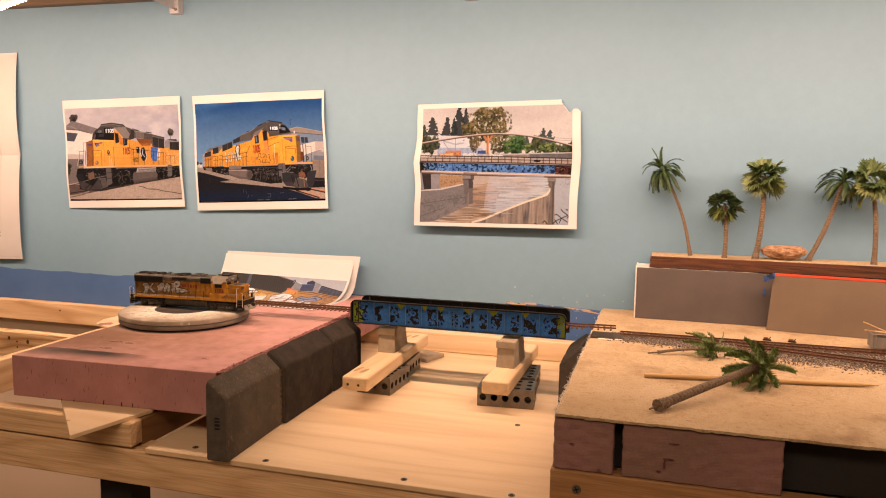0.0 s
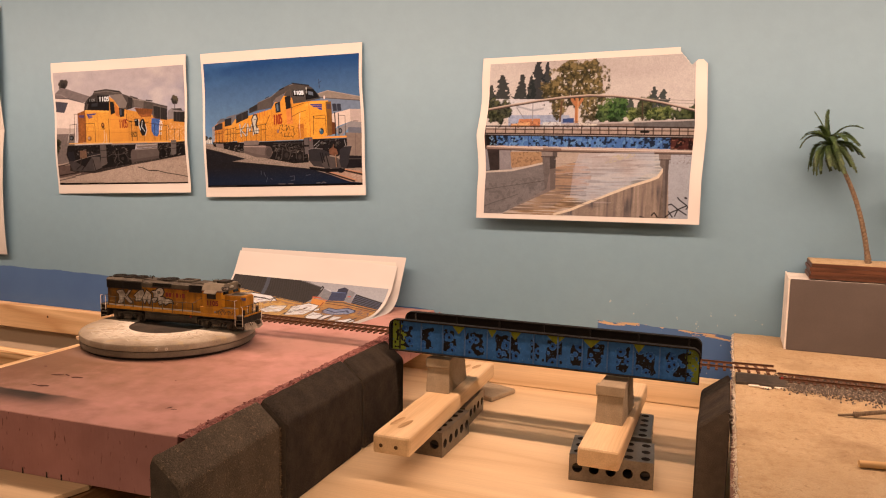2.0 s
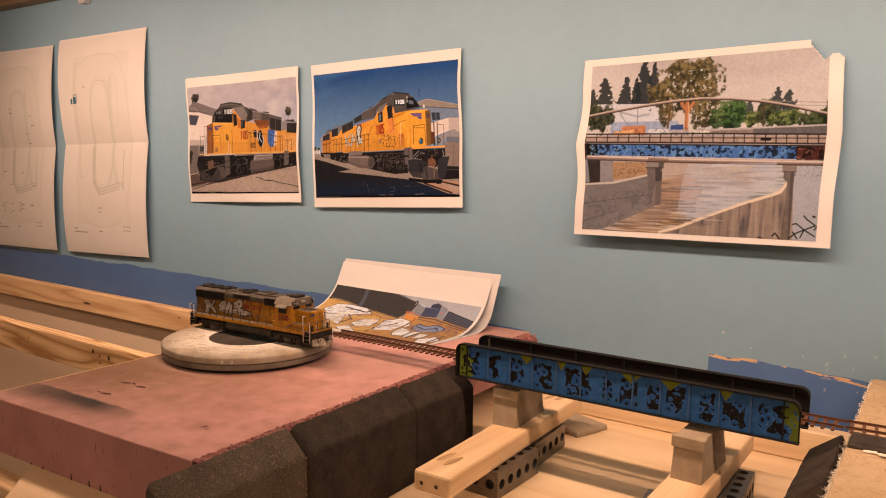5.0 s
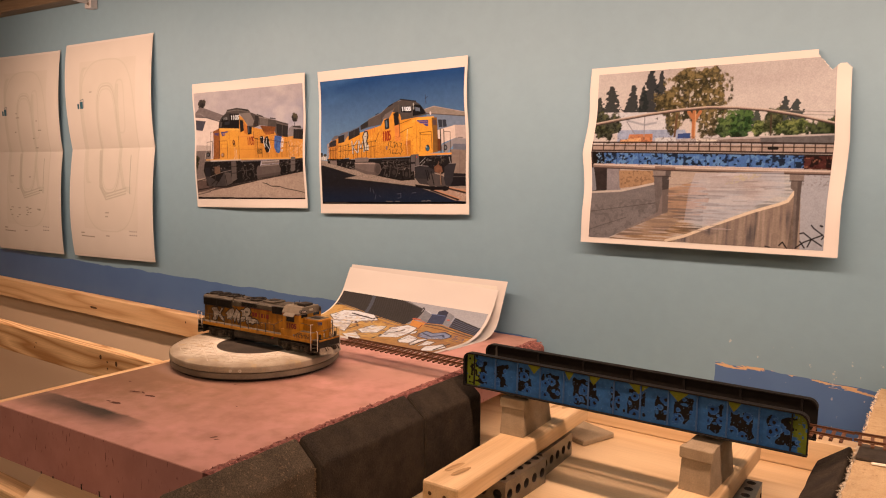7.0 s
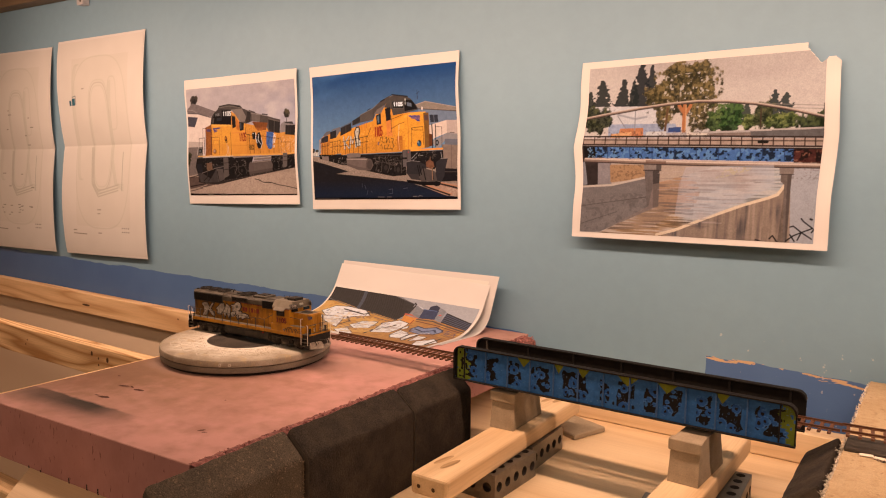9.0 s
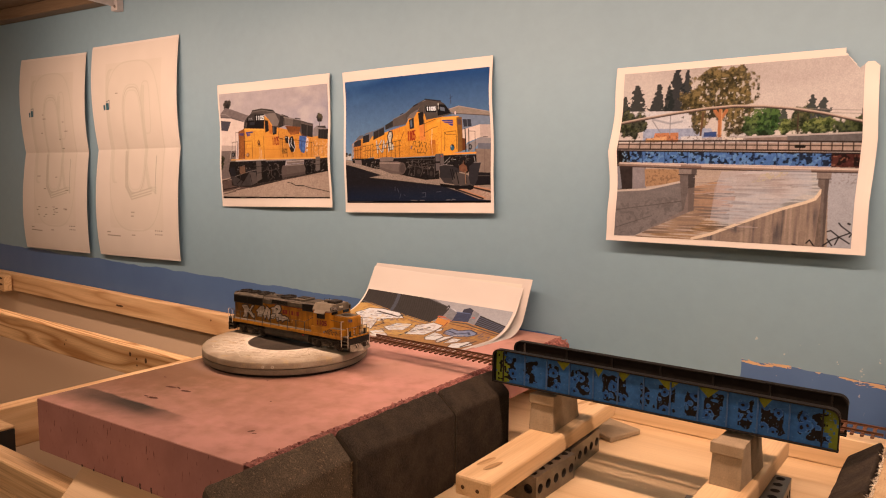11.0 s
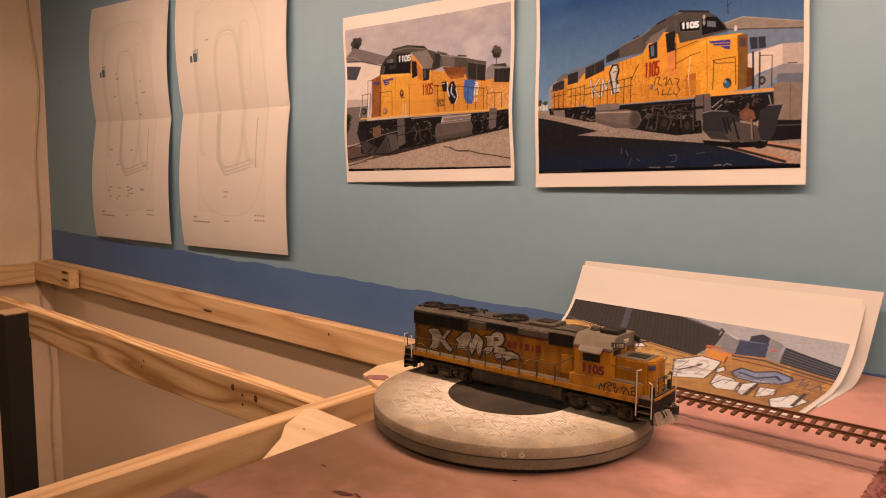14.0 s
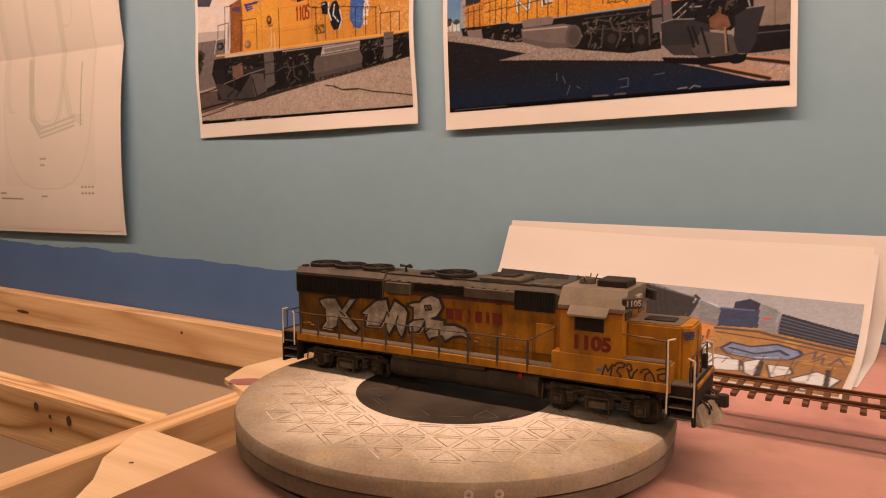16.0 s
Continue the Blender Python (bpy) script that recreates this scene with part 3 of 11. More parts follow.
for x, y, r in ((-0.958, 1.118, 0.016), (-0.925, 1.128, 0.010), (-0.925, 1.155, 0.012)):
    bm = bmesh.new()
    random.seed(int(1000 * (x + y)))
    prism(bm, [(r * random.uniform(0.6, 1.1) * math.cos(a * 0.449), 0.7 * r * random.uniform(0.35, 1.15) * math.sin(a * 0.449)) for a in range(14)], "z", 0.0, 0.0003)
    solid("paint_blot", bm, STAIN, "dried pink paint blot on the plywood scrap", "paint blot", "paint blots", m=pose(x, y, 1.20035))

# ---- left module: foam slab ----


def foam_material():
    m, t, b = nodes_of("pink_painted_foam", 0.62, 0, 0.18)
    base = add_ramp(t, add_noise(t, 12, 5), [(0.3, (0.500, 0.274, 0.250)), (0.7, (0.430, 0.233, 0.213))])
    grey = add_ramp(t, add_noise(t, 5.5, 3), [(0.46, (0, 0, 0)), (0.68, (0.7, 0.7, 0.7))])
    col = add_mix(t, grey, base, (0.31, 0.21, 0.165))
    grime = add_ramp(t, add_noise(t, 34, 6), [(0.50, (0, 0, 0)), (0.72, (0.55, 0.55, 0.55))])
    col = add_mix(t, grime, col, (0.24, 0.125, 0.10))
    tc = t.nodes.new("ShaderNodeTexCoord")

    def blot(cx, cy, sx, sy, turn, edge, colour, amount, src):
        mp = t.nodes.new("ShaderNodeMapping")
        mp.vector_type = "TEXTURE"
        mp.inputs["Location"].default_value = (cx, cy, 1.252)
        mp.inputs["Rotation"].default_value = (0, 0, radians(turn))
        mp.inputs["Scale"].default_value = (sx, sy, 0.05)
        t.links.new(tc.outputs["Object"], mp.inputs["Vector"])
        ln = t.nodes.new("ShaderNodeVectorMath")
        ln.operation = "LENGTH"
        t.links.new(mp.outputs[0], ln.inputs[0])
        ad = t.nodes.new("ShaderNodeMath")
        ad.operation = "MULTIPLY_ADD"
        t.links.new(add_noise(t, 55, 6), ad.inputs[0])
        ad.inputs[1].default_value = 0.6
        t.links.new(ln.outputs["Value"], ad.inputs[2])
        f = add_ramp(t, ad.outputs[0], [(edge, (amount,) * 3), (1.15 if edge > 0.7 else 1.42, (0, 0, 0))])
        return add_mix(t, f, src, colour)
    # smudge of black spray, overspray round the turntable, and a few gouges
    col = blot(-0.775, 0.880, 0.42, 0.26, 0, 0.48, (0.215, 0.128, 0.074), 0.85, col)
    col = blot(-0.790, 0.850, 0.20, 0.13, 10, 0.45, (0.150, 0.078, 0.046), 0.75, col)
    col = blot(-0.735, 0.935, 0.06, 0.09, 0, 0.2, (0.12, 0.085, 0.065), 0.7, col)
    col = blot(-0.750, 0.815, 0.080, 0.055, 0, 0.20, (0.19, 0.088, 0.056), 0.7, col)
    col = blot(-0.745, 0.760, 0.060, 0.030, 0, 0.30, (0.21, 0.125, 0.100), 0.6, col)
    # black spray along a masked edge: crisp on one side, fading on the other
    mp = t.nodes.new("ShaderNodeMapping")
    mp.vector_type = "TEXTURE"
    mp.inputs["Location"].default_value = (-0.692, 0.7850, 1.252)
    mp.inputs["Rotation"].default_value = (0, 0, radians(1.8))
    mp.inputs["Scale"].default_value = (0.1, 0.04, 1)
    t.links.new(tc.outputs["Object"], mp.inputs["Vector"])
    sp = t.nodes.new("ShaderNodeSeparateXYZ")
    t.links.new(mp.outputs[0], sp.inputs[0])

    def rough_edge(src, cells, amount):
        n = t.nodes.new("ShaderNodeMath")
        n.operation = "MULTIPLY_ADD"
        t.links.new(add_noise(t, cells, 5), n.inputs[0])
        n.inputs[1].default_value = amount
        t.links.new(src, n.inputs[2])
        h = t.nodes.new("ShaderNodeMath")
        t.links.new(n.outputs[0], h.inputs[0])
        h.inputs[1].default_value = 1.0 - amount * 0.5
        return h.outputs[0]
    across = add_ramp(t, rough_edge(sp.outputs["Y"], 60, 0.16), [(0.0, (0, 0, 0)), (0.30, (0.40, 0.40, 0.40)), (0.62, (0.92, 0.92, 0.92)), (0.90, (1, 1, 1)), (0.99, (0, 0, 0))])
    along = add_ramp(t, rough_edge(sp.outputs["X"], 25, 0.2), [(0.10, (0.45, 0.45, 0.45)), (0.55, (0.8, 0.8, 0.8)), (0.95, (1, 1, 1))])
    sub = t.nodes.new("ShaderNodeMath")
    sub.operation = "SUBTRACT"
    sub.inputs[0].default_value = 2.0
    t.links.new(rough_edge(sp.outputs["X"], 25, 0.2), sub.inputs[1])
    tail = add_ramp(t, sub.outputs[0], [(0.08, (0, 0, 0)), (0.70, (1, 1, 1))])
    spray = add_mix(t, 1.0, add_mix(t, 1.0, across, along, "MULTIPLY"), tail, "MULTIPLY")
    col = add_mix(t, spray, col, (0.020, 0.015, 0.012))
    col = blot(-0.56, 1.075, 0.10, 0.035, 0, 0.3, (0.20, 0.10, 0.085), 0.5, col)
    col = blot(-0.705, 0.900, 0.10, 0.03, 0, 0.3, (0.52, 0.36, 0.32), 0.45, col)
    t.links.new(col, b.inputs["Base Color"])
    add_bump(t, b, add_noise(t, 260, 5), 0.25, 0.0006)
    return m


def foam_side_material():
    """Sawn face: upright nicks and scores."""
    m, t, b = nodes_of("sawn_foam_face", 0.8, 0, 0.3)
    base = add_ramp(t, add_noise(t, 25, 4), [(0.3, (0.45, 0.236, 0.222)), (0.7, (0.36, 0.181, 0.170))])
    nick = add_noise(t, 420, 2, (1, 1, 0.22), 0.5)
    f = add_ramp(t, nick, [(0.66, (0, 0, 0)), (0.71, (0.75, 0.75, 0.75))])
    col = add_mix(t, f, base, (0.12, 0.045, 0.042))
    t.links.new(col, b.inputs["Base Color"])
    add_bump(t, b, nick, 0.5, 0.0012)
    return m


FOAM_TOP, FOAM_SIDE = foam_material(), foam_side_material()
bm = prism(bmesh.new(), [(-0.770, 0.7315), (-0.487, 0.7440), (-0.487, WALL - 0.004), (-0.770, WALL - 0.004)], "z", 1.2005, 1.252)
bmesh.ops.bevel(bm, geom=list(bm.edges), offset=0.0006, segments=1, affect="EDGES")
bm.normal_update()
for f in bm.faces:
    f.material_index = 0 if f.normal.z > 0.5 else 1
slab = solid("foam_slab", bm, [FOAM_TOP, FOAM_SIDE], "pink painted foam board slab with a black spray smudge", "foam board")
for x in (-0.70, -0.682, -0.64, -0.615, -0.60):
    part("kerf", boxed(x, x + 0.0014, 0.7313 + (x + 0.77) * 0.0442, 0.7335 + (x + 0.77) * 0.0442, 1.2006, 1.2006 + 0.002 + 0.003 * (x > -0.65)), BLACK, slab, "dark saw kerf")


GASH = surf("torn_foam_gash", (0.105, 0.030, 0.018), (0.055, 0.016, 0.010), 200, 0.9, 0.4, 900)
for k, (x, y, a, c, turn) in enumerate(((-0.700, 0.8305, 0.0085, 0.0024, 18), (-0.691, 0.8335, 0.0060, 0.0014, -20), (-0.676, 0.8310, 0.0080, 0.0030, 12), (-0.684, 0.7990, 0.0090, 0.0026, 15), (-0.694, 0.7985, 0.0040, 0.0012, 5),
                                        (-0.538, 0.7960, 0.0040, 0.0016, 60), (-0.532, 0.7935, 0.0035, 0.0010, 30), (-0.735, 0.848, 0.0030, 0.0012, 0), (-0.640, 0.905, 0.0022, 0.0010, 40), (-0.585, 0.860, 0.0018, 0.0010, 0))):
    gash = bmesh.new()
    ring = [gash.verts.new((a * (0.75 + 0.45 * noise.noise(Vector((k * 7.0, q * 1.9, 0)))) * math.cos(q * 0.5236), c * (0.75 + 0.6 * noise.noise(Vector((k * 5.0, q * 2.3, 6)))) * math.sin(q * 0.5236), 0.0002)) for q in range(12)]
    gash.faces.new(ring)
    part("gash", gash, GASH, slab, "torn gash in the foam", m=pose(x, y, 1.2521, 0, 0, turn))


def shreds(name, rows, material, label, seed, count, parent, rough=0.004):
    """Torn crumbs and fibres along an edge; one joined part."""
    random.seed(seed)
    bm = bmesh.new()
    for _ in range(count):
        x0, y0, z0, x1, y1, z1, jx, jz, size = rows
        k = random.random()
        c = Vector((x0 + k * (x1 - x0) + random.gauss(0, jx), y0 + k * (y1 - y0), z0 + k * (z1 - z0) + abs(random.gauss(0, jz))))
        d = Vector((random.gauss(0, 1), random.gauss(0, 1), random.gauss(0, 0.6))).normalized() * random.uniform(0.4, 1.0) * size
        e = Vector((random.gauss(0, 1), random.gauss(0, 1), random.gauss(0, 1))).normalized() * size * 0.35
        v = [bm.verts.new(p) for p in (c - d, c + e, c + d, c - e, c + e.cross(d).normalized() * size * 0.3)]
        bm.faces.new((v[0], v[1], v[2]))
        bm.faces.new((v[0], v[2], v[3]))
        bm.faces.new((v[0], v[1], v[4]))
        bm.faces.new((v[1], v[2], v[4]))
    p = part(name, bm, material, parent, label)
    p["kind"] = "stuff"
    return p


bm = bmesh.new()
rim_rows = []
for k in range(160):
    y = 0.744 + k * (1.265 - 0.744) / 159
    rim_rows.append([bm.verts.new((x + 0.0012 * noise.noise(Vector((y * 400, x * 300, 1))), y, z + 0.0016 * noise.noise(Vector((y * 350, x * 700, 7))))) for x, z in ((-0.4875, 1.2525), (-0.484, 1.2530), (-0.480, 1.2515), (-0.476, 1.2525), (-0.472, 1.2500), (-0.468, 1.2480), (-0.4668, 1.2350), (-0.4872, 1.2350))])
for A_, B_ in zip(rim_rows, rim_rows[1:]):
    for k in range(7):
        bm.faces.new((A_[k], A_[k + 1], B_[k + 1], B_[k]))
part("torn_rim", bm, surf("torn_foam_rim", (0.36, 0.15, 0.135), (0.16, 0.06, 0.055), 260, 0.9, 0.8, 900, 0.001, fine=0.4), slab, "torn ragged foam rim")
CRUMB = surf("torn_foam_crumbs", (0.50, 0.22, 0.20), (0.22, 0.08, 0.08), 300, 0.9, 0.3, 900)
shreds("torn_edge", (-0.478, 0.745, 1.2520, -0.478, 1.265, 1.2520, 0.0042, 0.0008, 0.0026), CRUMB, "torn ragged foam crumbs", 5, 1100, slab)

# ---- sanding sponges that stand for the channel walls ----
MARK = plain("printed_black_mark", (0.008, 0.008, 0.008), 0.8)


def rounded(corners, seg=5):
    """Closed outline with each corner (x, z, radius) turned into an arc."""
    out, n = [], len(corners)
    for k in range(n):
        p = Vector(corners[k][:2])
        a, b = Vector(corners[k - 1][:2]) - p, Vector(corners[(k + 1) % n][:2]) - p
        r = min(corners[k][2], a.length * 0.45, b.length * 0.45)
        a, b = p + a.normalized() * r, p + b.normalized() * r
        for q in range(seg + 1):
            t = q / seg
            out.append(a * (1 - t) ** 2 + p * 2 * t * (1 - t) + b * t ** 2)
    return out


def sponge(x, y, length, width, height, tilt, flip=False, mark=False, label="", grit=None):
    s = thing("sanding_sponge", label or "dark grey angled sanding sponge on the plywood", "sanding sponge", "sanding sponges", pose(x, y, 1.1702, 0, 0, tilt))
    w, h = width, height
    rim = rounded([(0, 0, 0.0010), (w, 0, 0.0012), (w, h - 0.0185, 0.0036), (0.0020, h, 0.0022), (0, h - 0.004, 0.0015)])
    if flip:
        rim = [Vector((-p.x, p.y)) for p in rim]
    mid = sum(rim, Vector((0, 0))) / len(rim)
    ys = [0.0, 0.0007, 0.0018, 0.0035] + [0.0035 + (length - 0.007) * k / 40 for k in range(1, 41)] + [length - 0.0018, length - 0.0007, length]
    bm, rings = bmesh.new(), []
    for k, yy in enumerate(ys):
        e = min(yy, length - yy)
        inset = 0.0022 * max(0.0, 1 - e / 0.0035) ** 2
        ring = []
        for p in rim:
            d = p - mid
            q = mid + d * (1 - inset / d.length)
            o = Vector((q.x, yy, q.y))
            f = o + Vector((x * 50, y * 50, 0))
            wear = 0.0006 * noise.noise(f * 90) + 0.0004 * noise.noise(f * 320)
            out = d.normalized() * wear * (1 if p.y > 0.003 else 0)
            ring.append(bm.verts.new((o.x + out.x, yy + 0.0005 * noise.noise(f * 200) * (e < 0.003), o.z + out.y)))
        rings.append(ring)
    n = len(rim)
    for A, B in zip(rings, rings[1:]):
        for k in range(n):
            bm.faces.new((A[k], A[(k + 1) % n], B[(k + 1) % n], B[k]))
    bm.faces.new(rings[-1])
    end = bmesh.new()
    end.faces.new([end.verts.new(v.co) for v in rings[0]])
    bmesh.ops.recalc_face_normals(bm, faces=bm.faces[:])
    part("grit_block", bm, grit or SPONGE, s, smooth=True)
    part("cut_end", end, SPONGE_END, s, "cut foam end")
    if mark:
        for dz, c in ((0.0490, 0.0010), (0.0455, 0.0010), (0.0415, 0.0014), (0.0375, 0.0010)):
            part("printed_bar", boxed(0.0105, 0.0165, -0.0006, -0.0002, dz - c, dz + c), MARK, s, "printed black bar")
    return s


def dusty_sponge():
    m, t, b = nodes_of("dusty_sponge_grit", 0.95, 0, 0.25)
    base = add_ramp(t, add_noise(t, 28), [(0.35, (0.072, 0.060, 0.046)), (0.65, (0.108, 0.090, 0.068))])
    dust = add_ramp(t, add_noise(t, 150, 6, (1, 1, 1), 0.75), [(0.56, (0, 0, 0)), (0.72, (0.55, 0.55, 0.55))])
    col = add_mix(t, dust, base, (0.27, 0.20, 0.125))
    speck = add_ramp(t, add_noise(t, 520, 4), [(0.60, (0, 0, 0)), (0.68, (0.6, 0.6, 0.6))])
    col = add_mix(t, speck, col, (0.24, 0.19, 0.13))
    fn = add_noise(t, 900, 4)
    g = add_ramp(t, fn, [(0.3, (0.5, 0.5, 0.5)), (0.7, (1.25, 1.25, 1.25))])
    t.links.new(add_mix(t, 1.0, col, g, "MULTIPLY"), b.inputs["Base Color"])
    add_bump(t, b, fn, 0.9, 0.0006)
    return m


DUSTY = dusty_sponge()
worn = sponge(-0.4650, 0.690, 0.131, 0.0245, 0.0905, 2.0, mark=True, grit=DUSTY, label="worn dusty grey sanding sponge on the plywood")
SCUFF = surf("worn_tan_sponge_edge", (0.34, 0.25, 0.155), (0.17, 0.125, 0.08), 220, 0.95, 0.6, 900)
shreds("worn_edge", (0.0244, 0.1285, 0.004, 0.0244, 0.1285, 0.070, 0.0008, 0.0004, 0.0020), SCUFF, "scuffed tan edge", 61, 130, worn)
shreds("worn_ridge", (0.0240, 0.004, 0.0705, 0.0240, 0.128, 0.0705, 0.0006, 0.0006, 0.0010), SCUFF, "scuffed tan ridge", 62, 70, worn)
sponge(-0.4670, 0.823, 0.140, 0.0265, 0.0910, 0.0, label="dark angled sanding sponge beside the foam slab")
sponge(-0.4650, 0.965, 0.097, 0.0255, 0.0905, -1.0, label="dark angled sanding sponge under the bridge end")
sponge(-0.0945, 0.965, 0.117, 0.0265, 0.0885, 0, True, label="dark angled sanding sponge against the sandy base")

# ---- machinist blocks ----


def holed_face(bm, o, u, v, nu, nv, r, depth, inset=0.0, seg=14):
    """A face from corner o along u and v, with nu x nv round bores sunk into it."""
    o, u, v = Vector(o), Vector(u), Vector(v)
    n = u.cross(v).normalized()
    for i in range(nu):
        for j in range(nv):
            c0 = o + u * (i / nu) + v * (j / nv)
            du, dv = u / nu, v / nv
            c = c0 + du / 2 + dv / 2
            rim, inn, out = [], [], []
            for k in range(seg):
                a = 2 * math.pi * (k + 0.5) / seg
                d = math.cos(a) * u.normalized() + math.sin(a) * v.normalized()
                rim.append(bm.verts.new(c + r * d))
                inn.append(bm.verts.new(c + r * d - n * depth))
                s = min(du.length / 2 / max(abs(math.cos(a)), 1e-6), dv.length / 2 / max(abs(math.sin(a)), 1e-6))
                out.append(bm.verts.new(c + s * d))
            for k in range(seg):
                q = (k + 1) % seg
                bm.faces.new((rim[k], out[k], out[q], rim[q]))
                f = bm.faces.new((inn[k], rim[k], rim[q], inn[q]))
                f.material_index = 1
            f = bm.faces.new(inn)
            f.material_index = 1
            # corner wedges left open by the round fan
            corners = [c0, c0 + du, c0 + du + dv, c0 + dv]
            for cc in corners:
                near = sorted(out, key=lambda w: (w.co - cc).length)[:2]
                w = bm.verts.new(cc)
                f = bm.faces.new((near[0], near[1], w))
                f.normal_update()
                if f.normal.dot(n) < 0:
                    f.normal_flip()


def steel_block(x, y, dx, dy, turn, label):
    b = thing("setup_block", label, "steel block", "steel blocks under the beams", pose(x, y, 1.1702, 0, 0, turn))
    h = 0.0254
    bm = bmesh.new()
    nx, ny = (5 if dx > 0.06 else 3), (5 if dy > 0.06 else 3)
    hx, hy = dx / 2, dy / 2
    holed_face(bm, (-hx, -hy, 0), (dx, 0, 0), (0, 0, h), nx, 1, 0.0047, 0.02)
    holed_face(bm, (hx, hy, 0), (-dx, 0, 0), (0, 0, h), nx, 1, 0.0047, 0.02)
    holed_face(bm, (hx, -hy, 0), (0, dy, 0), (0, 0, h), ny, 1, 0.0047, 0.02)
    holed_face(bm, (-hx, hy, 0), (0, -dy, 0), (0, 0, h), ny, 1, 0.0047, 0.02)
    holed_face(bm, (-hx, -hy, h), (dx, 0, 0), (0, dy, 0), nx, ny, 0.0042, 0.008)
    v = [bm.verts.new(p) for p in ((-hx, -hy, 0), (-hx, hy, 0), (hx, hy, 0), (hx, -hy, 0))]
    bm.faces.new(v)
    bmesh.ops.remove_doubles(bm, verts=bm.verts[:], dist=0.00002)
    part("block_body", bm, [STEEL, BORE], b, "grey ground steel with drilled bores")


steel_block(-0.1955, 1.001, 0.0762, 0.0508, 5, "grey steel setup block drilled with holes under a pine beam")
steel_block(-0.1915, 1.078, 0.0508, 0.0762, 3, "grey steel setup block drilled with holes under a pine beam")
steel_block(-0.382, 1.013, 0.0508, 0.0762, -2, "grey steel setup block drilled with holes under a pine beam")
steel_block(-0.389, 1.093, 0.0508, 0.0762, 2, "grey steel setup block drilled with holes under a pine beam")

# ---- pine beams and piers under the bridge ----


def beam(x, y0, y1, turn):
    L = (y1 - y0) / 2
    ob = solid("pine_beam", boxed(-L, L, -0.0185, 0.0185, 0, 0.0185, bev=0.0025, seg=2), PALE_PINE, "short rounded pine beam resting on steel blocks", "beam", "beams under the bridge", m=pose(x, (y0 + y1) / 2, 1.1958, 0, 0, 90 + turn))
    return ob


b1 = beam(-0.3835, 0.902, 1.182, 1.0)
b2 = beam(-0.2000, 0.945, 1.170, -0.5)
SCOOP = wood("scooped_pocket_wood", (0.50, 0.34, 0.18), (0.30, 0.18, 0.08), 20.0, 0.7, 0.7, 0.8, False)
KEEP_HOLE = HOLE
pits(b1, [(-0.391, 0.9019, 1.204, 90, 0, 0.0019, 0.0019), (-0.376, 0.9019, 1.204, 90, 0, 0.0019, 0.0019)])
HOLE = SCOOP
pits(b1, [(-0.381, 0.935, 1.21435, 0, 80, 0.013, 0.0033), (-0.391, 0.94, 1.21435, 0, 80, 0.013, 0.0033), (-0.382, 1.155, 1.21435, 0, 80, 0.011, 0.0033), (-0.393, 1.15, 1.21435, 0, 80, 0.011, 0.0033)])
HOLE = KEEP_HOLE


def pier(x, y, turn):
    p = thing("bridge_pier", "tan grey cast plaster bridge pier on a pine beam", "bridge pier", "bridge piers", pose(x, y, 1.2145, 0, 0, turn))
    bm = bmesh.new()
    hb, hm = 0.0130, 0.0335
    bot = [(-hb, -0.0305), (hb, -0.0305), (hb, 0.0360), (-hb, 0.0360)]
    top = [(-hb + 0.001, -0.0265), (hb - 0.001, -0.0265), (hb - 0.001, 0.0260), (-hb + 0.001, 0.0260)]
    lo = [bm.verts.new((*q, 0)) for q in bot]
    hi = [bm.verts.new((*q, 0.0365)) for q in top]
    for k in range(4):
        bm.faces.new((lo[k], lo[(k + 1) % 4], hi[(k + 1) % 4], hi[k]))
    bm.faces.new(hi)
    bm.faces.new(lo[::-1])
    bmesh.ops.subdivide_edges(bm, edges=bm.edges[:], cuts=14, use_grid_fill=True)
    for v in bm.verts:
        d = noise.noise(Vector((v.co.x * 160, v.co.y * 160, v.co.z * 420)))
        v.co.y += 0.00022 * d
        v.co.x += 0.00025 * noise.noise(v.co * 420)
    part("shaft", bm, PIER, p, smooth=True)
    bm = boxed(-hb - 0.0008, hb + 0.0008, -0.030, -0.0215, 0.0272, 0.0372, bev=0.0007)
    part("cap", bm, PIER, p)


pier(-0.3895, 1.0685, 2)
pier(-0.2005, 1.0435, -3)
solid("slate_chip", boxed(-0.030, 0.030, -0.025, 0.025, 0, 0.0062, bev=0.0012), PIER, "flat grey plaster square lying on the plywood", "plaster tile", m=pose(-0.383, 1.195, 1.1702, 0, 0, -20))

# ---- track ----


